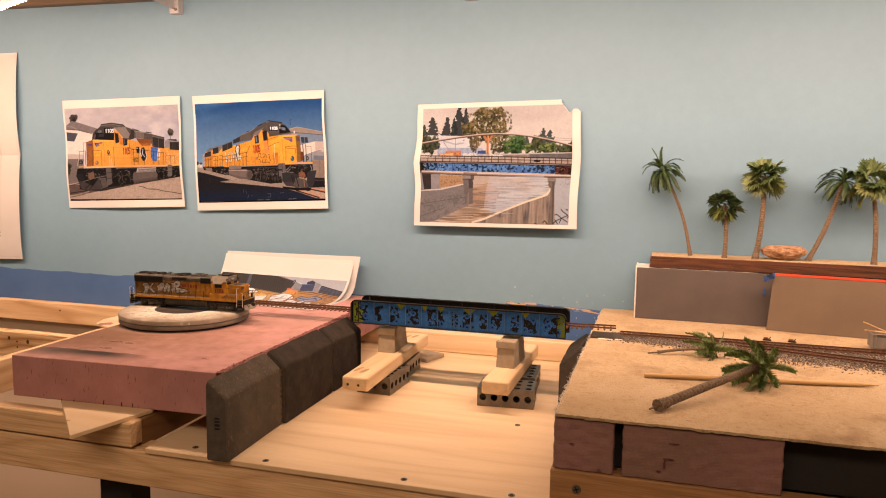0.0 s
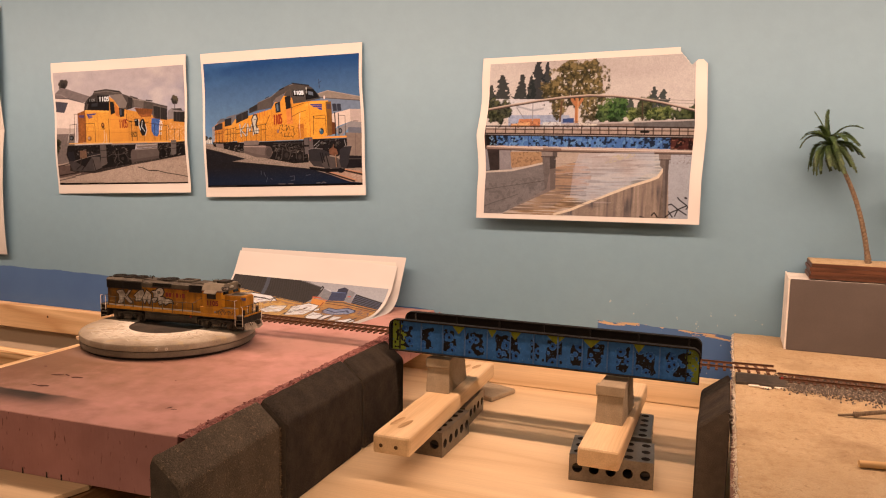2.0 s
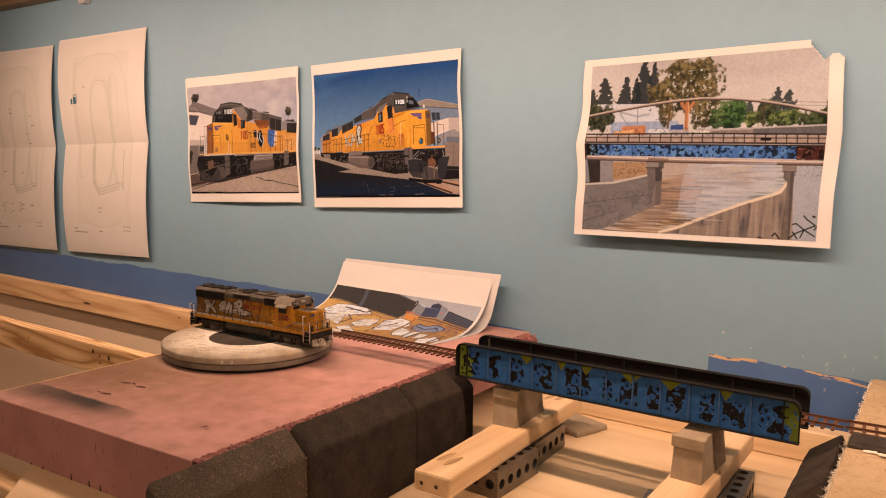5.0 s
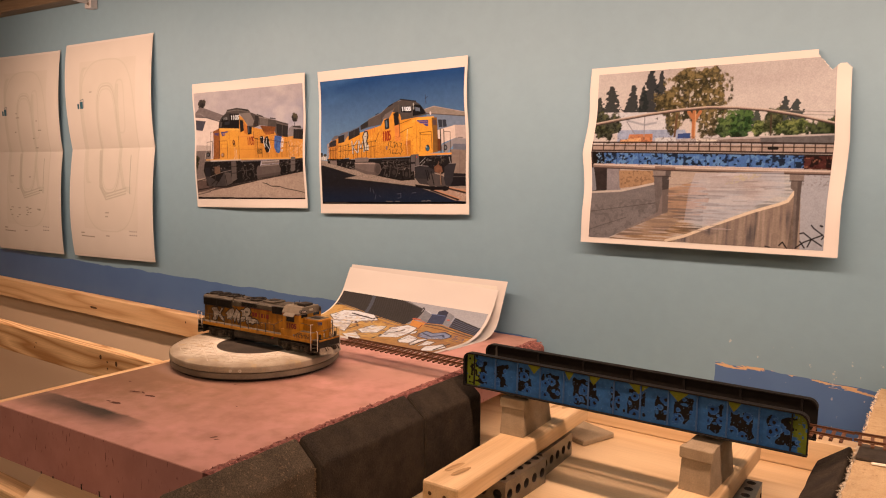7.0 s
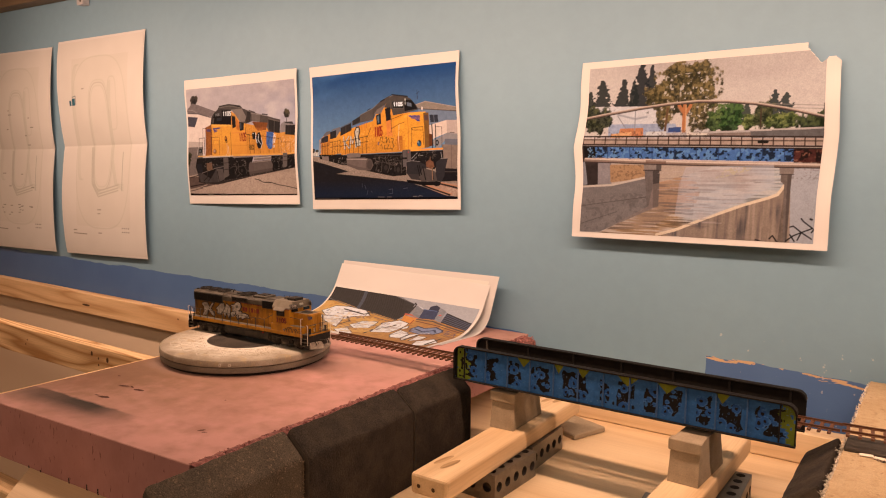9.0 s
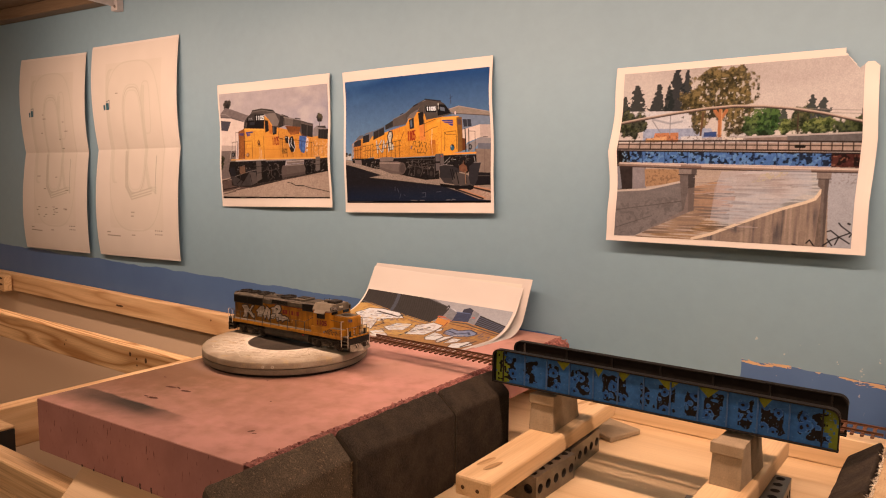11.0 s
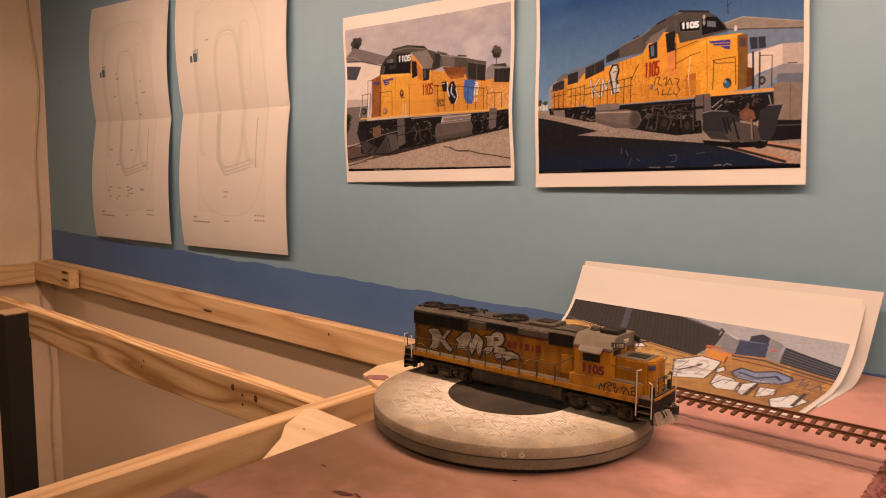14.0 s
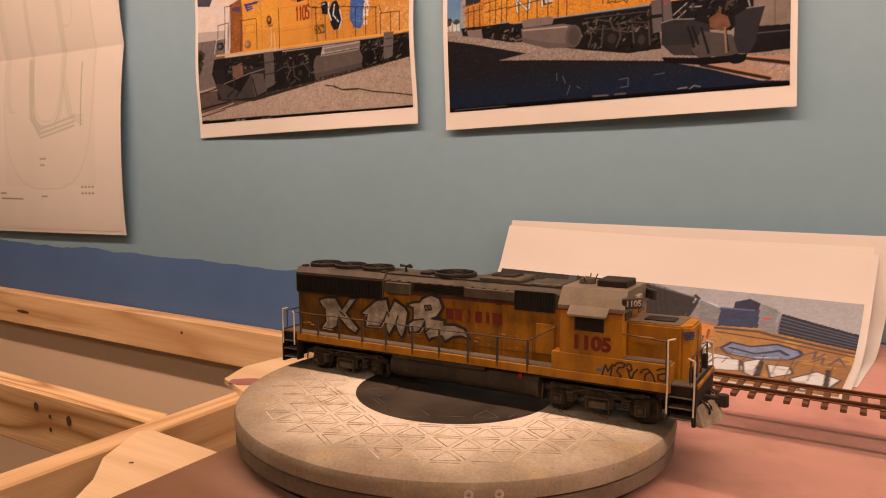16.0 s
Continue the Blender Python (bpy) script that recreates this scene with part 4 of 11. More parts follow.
def track(name, x0, x1, y0, y1, z, label, spacing=0.0072, tie_at=None, ties=True):
    """Flex track from (x0, y0) to (x1, y1); z is the tie underside."""
    L = math.hypot(x1 - x0, y1 - y0)
    tr = thing(name, label, "model track", "model track", pose(x0, y0, z, 0, 0, math.degrees(math.atan2(y1 - y0, x1 - x0))))
    for s in (-1, 1):
        bm = bmesh.new()
        prof = [(-0.0009, 0), (0.0009, 0), (0.0009, 0.0004), (0.00035, 0.0006), (0.00035, 0.0014), (0.0006, 0.0016), (0.0006, 0.0021), (-0.0006, 0.0021), (-0.0006, 0.0016), (-0.00035, 0.0014), (-0.00035, 0.0006), (-0.0009, 0.0004)]
        prism(bm, [(s * 0.00855 + a, 0.0017 + b) for a, b in prof], "x", 0, L)
        part("rail", bm, RAIL, tr)
    tie = mesh_of("tie", boxed(-0.0013, 0.0013, -0.0150, 0.0150, 0, 0.0017, bev=0.0002), TIE)
    chair = mesh_of("rail_chair", boxed(-0.0011, 0.0011, -0.0014, 0.0014, 0.0017, 0.0024, bev=0.0002), TIE)
    n = int(L / spacing)
    for k in range(n):
        t_ = new("tie", tie)
        t_.parent = tr
        t_.location = ((k + 0.5) * spacing, random.uniform(-0.0003, 0.0003), 0)
        for s in (-1, 1):
            c = new("rail_chair", chair)
            c.parent, c.location = t_, (0, s * 0.0092, 0)
    return tr


random.seed(3)
TZ = 1.2702
track("track", -0.630, -0.0935, 1.060, 1.061, TZ, "rust brown model track crossing the girder bridge")
track("track", -0.0930, -0.056, 1.0610, 1.0640, TZ + 0.0005, "loose end of rust brown model track", 0.0085)
track("track", -0.051, 0.60, 1.0835, 1.0845, 1.2592, "weathered model track bedded in grey gravel", 0.0068)
track("track", 0.104, 0.46, 1.066, 0.975, 1.2590, "diverging model siding track bedded in gravel", 0.0068)
for x0, x1, y in ((0.135, 0.15, 1.118), (0.168, 0.181, 1.117)):
    q = thing("switch_stand", "small dark track switch stand on the sand", "switch stand", "switch stands", pose((x0 + x1) / 2 + 0.004, y, 1.2590))
    part("base", boxed(-0.0055, 0.0055, -0.002, 0.002, 0, 0.0016, bev=0.0004), BLACKPL, q)
    part("motor_box", boxed(-0.0045, 0.0015, -0.0018, 0.0018, 0.0016, 0.0042, bev=0.0005), RAIL, q)
    part("lever", rod(bmesh.new(), (0.002, 0, 0.0016), (0.0045, 0, 0.0048), 0.0006), BLACKPL, q)

# ---- plate girder bridge ----


def rounded_girder(L, h, r):
    pts = [(0, 0), (L, 0), (L, h - r)]
    pts += [(L - r + r * math.cos(a), h - r + r * math.sin(a)) for a in (0.26, 0.52, 0.78, 1.05, 1.31)]
    pts += [(L - r, h), (r, h)]
    pts += [(r + r * math.cos(a), h - r + r * math.sin(a)) for a in (1.83, 2.09, 2.36, 2.62, 2.88)]
    pts += [(0, h - r)]
    return pts


GX, GL, GH, GZ = -0.4450, 0.3225, 0.0350, 1.2565
bridge = thing("girder_bridge", "black plate girder model bridge with blue graffiti panels", "model bridge", m=pose(GX, 1.0370, GZ))


def girder_paint():
    s = Sheet(700, 76, (58, 100, 132), 11)
    s.asp = GL / GH
    tone = s.field(60, 8)
    s.im *= (0.75 + 0.5 * tone)[..., None]
    big, fine, warp = s.field(64, 6, 1), s.field(120, 12, 1), s.field(190, 20, 1)
    for u0, u1, lean, amount in ((0.035, 0.085, 0, 0.46), (0.108, 0.16, 0, 0.50), (0.19, 0.24, 0.3, 0.50), (0.268, 0.335, 0, 0.50), (0.37, 0.455, 0.1, 0.60), (0.487, 0.52, 0, 0.42), (0.538, 0.595, 0, 0.50),
                                 (0.615, 0.655, 0.3, 0.50), (0.665, 0.725, 0, 0.56), (0.757, 0.80, 0.2, 0.46), (0.815, 0.875, 0, 0.48), (0.905, 0.99, 0, 0.56)):
        du = np.minimum(s.u - u0, u1 - s.u) / (u1 - u0)
        box_ = np.clip(du * 9, 0, 1) * np.clip((s.v - 0.06) * 12, 0, 1) * np.clip((0.90 - s.v) * 9, 0, 1)
        low = 0.10 * (0.55 - s.v)
        g = 0.80 * big + 0.20 * fine + low - (1 - box_) * 0.6
        thr = 0.44 - 0.26 * amount
        s.put((g > thr).astype(float), (22, 18, 17))
        s.put((np.abs(g - thr + 0.005) < 0.007).astype(float), (92, 124, 150), 0.4)
        # round blue bubbles left inside the black, each with a pale rim
        for k in range(int(120 * (u1 - u0)) + 2):
            x, y = s.rng.uniform(u0, u1), s.rng.uniform(0.08, 0.88)
            r = s.rng.choice((0.035, 0.05, 0.07, 0.11, 0.14))
            q = np.hypot((s.u - x) * GL / GH, s.v - y) + 0.03 * (warp - 0.5)
            on = (g > thr - 0.02)
            s.put(((q < r) & on).astype(float), (46, 88, 126))
            s.put(((np.abs(q - r) < 0.012) & on & (s.u > x - 0.004)).astype(float), (88, 124, 156), 0.65)
            if r > 0.1:
                s.put(((q < r * 0.35) & on).astype(float), (24, 20, 20))
    for u0, w in ((0.245, 0.022), (0.437, 0.02), (0.57, 0.03), (0.68, 0.028), (0.825, 0.018), (0.36, 0.015)):
        s.put(((s.v > 0.98 - (1 - np.abs(s.u - u0) / w) * 0.26) & (s.u > u0 - w) & (s.u < u0 + w) & (s.v > 0.72)).astype(float), (138, 128, 38))
    edge = s.field(30, 14)
    s.put(((s.u < 0.055 + 0.02 * (edge - 0.5) - 0.018 * (s.v > 0.6)) & (fine < 0.75)).astype(float), (132, 130, 40))
    s.put(((s.u > 0.966 + 0.03 * (edge - 0.5) + 0.02 * (s.v < 0.4)) & (fine < 0.78)).astype(float), (118, 116, 38))
    s.put(((fine > 0.62) & (s.u < 0.045) & (s.u > 0.012)).astype(float), (24, 22, 18))
    s.put((((s.u < 0.008) | (s.v > 0.985) | (s.v < 0.012))).astype(float), (22, 20, 18))
    # chips and dirt
    s.put((s.field(300, 34, 1) > 0.93).astype(float), (120, 140, 150), 0.6)
    s.im *= (0.88 + 0.24 * s.field(220, 26, 2))[..., None]
    return s


def girder(y, flip, painted, parent, name):
    g = part(name, prism(bmesh.new(), rounded_girder(GL, GH, 0.0075), "y", 0.0012, 0.0022), BLACKPL, parent, m=pose(0, y, 0))
    sgn = 1
    # flange strip following the top edge
    prof = rounded_girder(GL, GH, 0.0075)
    bm = bmesh.new()
    ring = []
    for k, (px, pz) in enumerate(prof[2:] + prof[:1]):
        c = Vector((GL / 2, 0, GH / 2))
        inn = Vector((px + (0.0011 if px < GL / 2 else -0.0011), 0, pz - (0.0011 if pz > GH * 0.6 else 0)))
        ring.append([bm.verts.new((px, -0.0016, pz)), bm.verts.new((px, 0.005, pz)), bm.verts.new((inn.x, 0.005, inn.z)), bm.verts.new((inn.x, -0.0016, inn.z))])
    for A, B in zip(ring, ring[1:]):
        for k in range(4):
            bm.faces.new((A[k], A[(k + 1) % 4], B[(k + 1) % 4], B[k]))
    bm.faces.new(ring[0][::-1])
    bm.faces.new(ring[-1])
    bmesh.ops.recalc_face_normals(bm, faces=bm.faces[:])
    part("top_flange", bm, BLACKPL, g)
    part("bottom_flange", boxed(0, GL, -0.0012, 0.005, 0, 0.0012, bev=0.0002), BLACKPL, g)
    return g


near = girder(0.0, False, True, bridge, "near_girder")
far = girder(0.0445, True, False, bridge, "far_girder")
ps = girder_paint()
me = sheet_mesh("graffiti_web", ps, lambda u, v: (0.0012 + u * (GL - 0.0024), 0.0 * u + 0.00095 - 0.00008 * np.sin(u * 400), 0.0013 + v * (GH - 0.0026)), SPRAY,
                lambda u, v: ~(((np.minimum(u, 1 - u) * GL) < 0.0055) & (v > 0.86) & (np.hypot(0.0065 - np.minimum(u, 1 - u) * GL, GH * (v - 0.80)) > 0.0065)))
w = new("painted_web", me)
w.parent = near
tagged(w, "blue sprayed panel with black graffiti")
BLUE_RIB = surf("blue_sprayed_rib", (0.030, 0.105, 0.27), (0.022, 0.075, 0.20), 200, 0.6, 0.3, 900)
for k in range(13):
    x = 0.0125 + k * (GL - 0.025) / 12
    part("stiffener", boxed(x - 0.0006, x + 0.0006, -0.0006, 0.0011, 0.0022, GH - 0.0022, bev=0.0002), BLUE_RIB if k not in (0, 12) else BLACKPL, near)
    if k % 2 == 0:
        part("stiffener", boxed(x - 0.0008, x + 0.0008, -0.0012, 0.0011, 0.0012, GH - 0.002, bev=0.0002), surf("grey_rib", (0.07, 0.06, 0.05), (0.05, 0.045, 0.04), 200, 0.5, 0.2, 900) if k == 0 else BLACKPL, far)
for k in range(8):
    x = 0.02 + k * (GL - 0.04) / 7
    part("floor_beam", boxed(x - 0.0015, x + 0.0015, 0.0045, 0.042, 0.004, 0.0128, bev=0.0003), BLACKPL, bridge)
part("stringer", boxed(0.004, GL - 0.004, 0.013, 0.0155, 0.0085, 0.0131), BLACKPL, bridge)
part("stringer", boxed(0.004, GL - 0.004, 0.031, 0.0335, 0.0085, 0.0131), BLACKPL, bridge)

# ---- display turntable ----
TX, TY, TT = -0.699, 0.987, 1.2706
tt = thing("turntable", "pale weathered round display turntable on the pink foam", "turntable", m=pose(TX, TY, 1.2522))


def disc_material():
    m, t, b = nodes_of("weathered_pale_disc", 0.8, 0, 0.3)
    base = add_ramp(t, add_noise(t, 30, 5), [(0.30, (0.66, 0.63, 0.55)), (0.55, (0.56, 0.525, 0.44)), (0.75, (0.37, 0.33, 0.265))])
    tc = t.nodes.new("ShaderNodeTexCoord")
    mp = t.nodes.new("ShaderNodeMapping")
    mp.inputs["Scale"].default_value = (1, 1, 0)
    t.links.new(tc.outputs["Object"], mp.inputs["Vector"])
    ln = t.nodes.new("ShaderNodeVectorMath")
    ln.operation = "LENGTH"
    t.links.new(mp.outputs[0], ln.inputs[0])
    ad = t.nodes.new("ShaderNodeMath")
    ad.operation = "MULTIPLY_ADD"
    t.links.new(add_noise(t, 45, 4), ad.inputs[0])
    ad.inputs[1].default_value = 0.05
    t.links.new(ln.outputs["Value"], ad.inputs[2])
    # dirt ring of overspray near the rim
    f = add_ramp(t, ad.outputs[0], [(0.092, (0, 0, 0)), (0.122, (0.85, 0.85, 0.85))])
    col = add_mix(t, f, base, (0.25, 0.205, 0.15))
    # white overspray round the centre pad, grime specks and yellowed patches
    white = add_ramp(t, ad.outputs[0], [(0.078, (0.85, 0.85, 0.85)), (0.100, (0, 0, 0))])
    col = add_mix(t, white, col, (0.74, 0.715, 0.65))
    # brown overspray on the far rim, with the locomotive's shade painted in
    sp = t.nodes.new("ShaderNodeSeparateXYZ")
    t.links.new(tc.outputs["Object"], sp.inputs[0])
    sm = t.nodes.new("ShaderNodeMath")
    sm.operation = "MULTIPLY_ADD"
    t.links.new(add_noise(t, 60, 5), sm.inputs[0])
    sm.inputs[1].default_value = 0.05
    t.links.new(sp.outputs["X"], sm.inputs[2])
    mr = t.nodes.new("ShaderNodeMapRange")
    mr.inputs["From Min"].default_value, mr.inputs["From Max"].default_value = -0.015, -0.070
    t.links.new(sm.outputs[0], mr.inputs["Value"])
    col = add_mix(t, add_ramp(t, mr.outputs[0], [(0.0, (0, 0, 0)), (1.0, (0.7, 0.7, 0.7))]), col, (0.25, 0.205, 0.15))
    speck = add_ramp(t, add_noise(t, 420, 4), [(0.66, (0, 0, 0)), (0.72, (0.8, 0.8, 0.8))])
    col = add_mix(t, speck, col, (0.22, 0.16, 0.10))
    stain = add_ramp(t, add_noise(t, 75, 5), [(0.56, (0, 0, 0)), (0.68, (0.7, 0.7, 0.7))])
    col = add_mix(t, stain, col, (0.42, 0.33, 0.19))
    g = add_ramp(t, add_noise(t, 900, 3), [(0.3, (0.78, 0.78, 0.78)), (0.7, (1.02, 1.02, 1.02))])
    t.links.new(add_mix(t, 1.0, col, g, "MULTIPLY"), b.inputs["Base Color"])
    add_bump(t, b, add_noise(t, 500, 4), 0.3, 0.0004)
    return m


DISC2 = disc_material()
# the ring's black stands for the shade in the gap below the disc
part("foot_ring", lathe(bmesh.new(), [(0, 0), (0.0905, 0), (0.0905, 0.0032), (0, 0.0032)], 96), BLACK, tt, "foot ring painted black for the shade gap")
part("lower_disc", lathe(bmesh.new(), [(0, 0.0033), (0.0938, 0.0033), (0.0948, 0.0040), (0.0948, 0.0090), (0.0942, 0.0095), (0, 0.0095)], 128), surf("lower_disc_grey", (0.20, 0.17, 0.13), (0.13, 0.11, 0.085), 40, 0.8, 0.2, 700), tt, "grey lower disc", smooth=True)
part("top_disc", lathe(bmesh.new(), [(0, 0.0100), (0.0942, 0.0100), (0.0952, 0.0105), (0.0954, 0.0148), (0.0946, 0.0166), (0.0928, 0.0176), (0.0900, 0.0181), (0.044, 0.0181)], 128), DISC2, tt, smooth=True)
pad = part("centre_pad", lathe(bmesh.new(), [(0.0442, 0.0181), (0.0442, 0.0177), (0.026, 0.01775), (0.0258, 0.0174), (0, 0.0174)], 96), DISC_DARK, tt, "dark worn centre pad", smooth=True)
# moulded triangles with dark scribed outlines; pale lines paint in the ridge highlights


def seg_strip(bm, a, b, w, z0, z1):
    a, b = Vector((*a, 0)), Vector((*b, 0))
    d = (b - a).normalized()
    n = Vector((-d.y, d.x, 0)) * w / 2
    q = [bm.verts.new((p.x, p.y, z)) for z in (z0, z1) for p in (a - n, b - n, b + n, a + n)]
    for f in ((4, 5, 6, 7), (0, 1, 5, 4), (1, 2, 6, 5), (2, 3, 7, 6), (3, 0, 4, 7)):
        bm.faces.new([q[k] for k in f])


PX, PY = 0.0140, 0.0116
SCRIBE = surf("scribed_line", (0.19, 0.155, 0.110), (0.46, 0.41, 0.32), 130, 0.9, 0.2, 900, lo=0.36, hi=0.60)
PAD_LINE = surf("worn_pad_line", (0.15, 0.125, 0.098), (0.05, 0.043, 0.036), 60, 0.6, 0.2, 900)
ridged, padded = bmesh.new(), bmesh.new()
rng_d = random.Random(12)
scribe_turn = pose(0, 0, 0, 0, 0, 27)
for j in range(-9, 10):
    for i in range(-9, 10):
        x0, y0 = (i + 0.5 * (j % 2)) * PX, j * PY
        for tri in (((x0, y0), (x0 + PX, y0), (x0 + PX / 2, y0 + PY)), ((x0, y0), (x0 + PX / 2, y0 + PY), (x0 - PX / 2, y0 + PY))):
            cx, cy = sum(p[0] for p in tri) / 3, sum(p[1] for p in tri) / 3
            q = [(cx + (p[0] - cx) * 0.74, cy + (p[1] - cy) * 0.74) for p in tri]
            flat = 0 if tri[0][1] == tri[1][1] else 1
            line = bmesh.new()
            for k in range(3):
                a, b = q[k], q[(k + 1) % 3]
                near, far = sorted((math.hypot(*a), math.hypot(*b)))
                if 0.0452 < near and far < 0.0838:
                    if k == flat or rng_d.random() < 0.42:
                        seg_strip(line, a, b, 0.00042, 0.0179, 0.01815 + 0.00002 * k)
                    else:
                        seg_strip(ridged, a, b, 0.0006, 0.0179, 0.01815 + 0.00002 * k)
                elif 0.0265 < near and far < 0.0436 and rng_d.random() < 0.6:
                    seg_strip(padded, a, b, 0.0005, 0.0175, 0.01780 + 0.00002 * k)
            if line.verts:
                part("scribed_triangle", line, SCRIBE, tt, m=scribe_turn)
part("moulded_lattice", ridged, DISC_LINE, tt, "moulded triangle lattice with ridge highlights painted pale", m=scribe_turn)
part("pad_lattice", padded, PAD_LINE, tt, "faint lattice on the dark pad", m=scribe_turn)
for a in (-58, -52):
    q = part("rim_mark", lathe(bmesh.new(), [(0.0007, 0), (0.0016, 0), (0.0016, 0.0004), (0.0007, 0.0004), (0.0007, 0)], 16), DISC_LINE, tt)
    q.matrix_local = pose(0, 0, 0, 0, 0, a) @ pose(0.0953, 0, 0.0128, 0, 90, 0)

# ---- model locomotive ----


def weathered(name, c, dirt, amount=0.5, rough=0.55, scale=120, soot=0.0):
    m, t, b = nodes_of(name, rough, 0, 0.25)
    n1 = add_noise(t, scale, 5, (1, 1, 0.35))
    f = add_ramp(t, n1, [(0.42, (0, 0, 0)), (0.75, (amount,) * 3)])
    col = add_mix(t, f, c, dirt)
    if soot:
        # exhaust soot thickens towards the rear end
        tc = t.nodes.new("ShaderNodeTexCoord")
        sp = t.nodes.new("ShaderNodeSeparateXYZ")
        t.links.new(tc.outputs["Object"], sp.inputs[0])
        ad = t.nodes.new("ShaderNodeMath")
        ad.operation = "MULTIPLY_ADD"
        t.links.new(add_noise(t, 160, 6, (1, 1, 0.5)), ad.inputs[0])
        ad.inputs[1].default_value = -0.12
        t.links.new(sp.outputs["X"], ad.inputs[2])
        mr = t.nodes.new("ShaderNodeMapRange")
        mr.inputs["From Min"].default_value, mr.inputs["From Max"].default_value = -0.085, -0.165
        t.links.new(ad.outputs[0], mr.inputs["Value"])
        fk = add_ramp(t, mr.outputs[0], [(0.0, (0, 0, 0)), (1.0, (soot,) * 3)])
        col = add_mix(t, fk, col, (0.030, 0.022, 0.014))
    g = add_ramp(t, add_noise(t, 1400, 3), [(0.3, (0.85, 0.85, 0.85)), (0.7, (1.05, 1.05, 1.05))])
    t.links.new(add_mix(t, 1.0, col, g, "MULTIPLY"), b.inputs["Base Color"])
    add_bump(t, b, add_noise(t, 1600, 3), 0.12, 0.0002)
    return m


YELLOW = weathered("weathered_yellow", (0.420, 0.190, 0.014), (0.120, 0.056, 0.013), 0.75)
YELLOW_HOOD = weathered("sooty_yellow", (0.350, 0.155, 0.012), (0.085, 0.040, 0.011), 0.95, soot=0.85)
ROOF = weathered("weathered_roof_grey", (0.080, 0.071, 0.055), (0.028, 0.024, 0.019), 0.9)
CABROOF = weathered("cab_roof_grey", (0.185, 0.162, 0.125), (0.085, 0.072, 0.055), 0.6)
GRILLE = surf("grille_black", (0.006, 0.0055, 0.005), (0.010, 0.009, 0.008), 200, 0.6, 0.3, 1500)
SLAT = surf("grille_slat", (0.014, 0.0125, 0.011), (0.009, 0.008, 0.007), 200, 0.6, 0.2, 1500, spec=0.25)
TRUCK = weathered("truck_gunmetal", (0.022, 0.019, 0.016), (0.085, 0.068, 0.049), 0.75, 0.75, 260)
TANK = weathered("fuel_tank_black", (0.014, 0.0125, 0.011), (0.055, 0.044, 0.033), 0.6, 0.7, 150)
FUEL = weathered("dusty_fuel_tank", (0.050, 0.043, 0.035), (0.115, 0.094, 0.070), 0.7, 0.5, 150)
RIGGING = weathered("dusty_rigging", (0.075, 0.064, 0.050), (0.13, 0.105, 0.078), 0.7, 0.8, 300)
REDP = surf("faded_red_lettering", (0.185, 0.012, 0.008), (0.13, 0.010, 0.007), 300, 0.6, 0.1, 1500)
WHITEP = surf("white_graffiti", (0.48, 0.45, 0.40), (0.22, 0.20, 0.17), 240, 0.6, 0.1, 1500)
BLACKP = surf("black_graffiti", (0.018, 0.016, 0.015), (0.03, 0.026, 0.022), 160, 0.6, 0.1, 1500)
WALKTOP = weathered("walkway_grey", (0.115, 0.098, 0.076), (0.18, 0.15, 0.112), 0.5, 0.8)
GLASSDARK, _t, _b = nodes_of("dark_cab_glass", 0.12, 0, 0.5)
_b.inputs["Base Color"].default_value = (0.012, 0.012, 0.013, 1)
HANDRAIL = weathered("handrail_grey", (0.055, 0.048, 0.04), (0.10, 0.08, 0.06), 0.4)
WHITERAIL = plain("white_grab_iron", (0.62, 0.57, 0.48), 0.6)
LENS = plain("red_lamp", (0.32, 0.02, 0.015), 0.4)
SILVER = plain("headlight_silver", (0.6, 0.55, 0.45), 0.3, 0.6)

loco = thing("model_locomotive", "weathered yellow and grey model diesel locomotive with graffiti", "model locomotive", m=pose(-0.6922, 0.9957, TT + 0.0004, 0, -0.7, 0.3) @ Matrix.Diagonal((1.02, 1, 0.94, 1)))

# frame, sill and walkways
DZ = 0.0195
frame_ = part("underframe", boxed(-0.0975, 0.0955, -0.0165, 0.0165, 0.0145, DZ - 0.0006, bev=0.0004), TANK, loco)
for s in (-1, 1):
    part("side_sill", boxed(-0.0885, 0.0880, s * 0.0172 - 0.0006, s * 0.0172 + 0.0006, 0.0158, DZ, bev=0.0002), YELLOW, loco, "yellow side sill stripe")
part("walkway", boxed(-0.0985, 0.0965, -0.0172, 0.0172, DZ - 0.0005, DZ + 0.0004, bev=0.0002), WALKTOP, loco, "dusty grey walkway")

# long hood: lower yellow, roof band grey
hood = part("long_hood", boxed(-0.0925, 0.0445, -0.0112, 0.0112, DZ, 0.0445, bev=0.0004), YELLOW_HOOD, loco)
roofp = [(-0.0112, 0.0443), (0.0112, 0.0443), (0.0112, 0.0500), (0.0085, 0.0530), (-0.0085, 0.0530), (-0.0112, 0.0500)]
roof = part("hood_roof", prism(bmesh.new(), roofp, "x", -0.0928, 0.0450), ROOF, loco, "sooty grey hood roof")


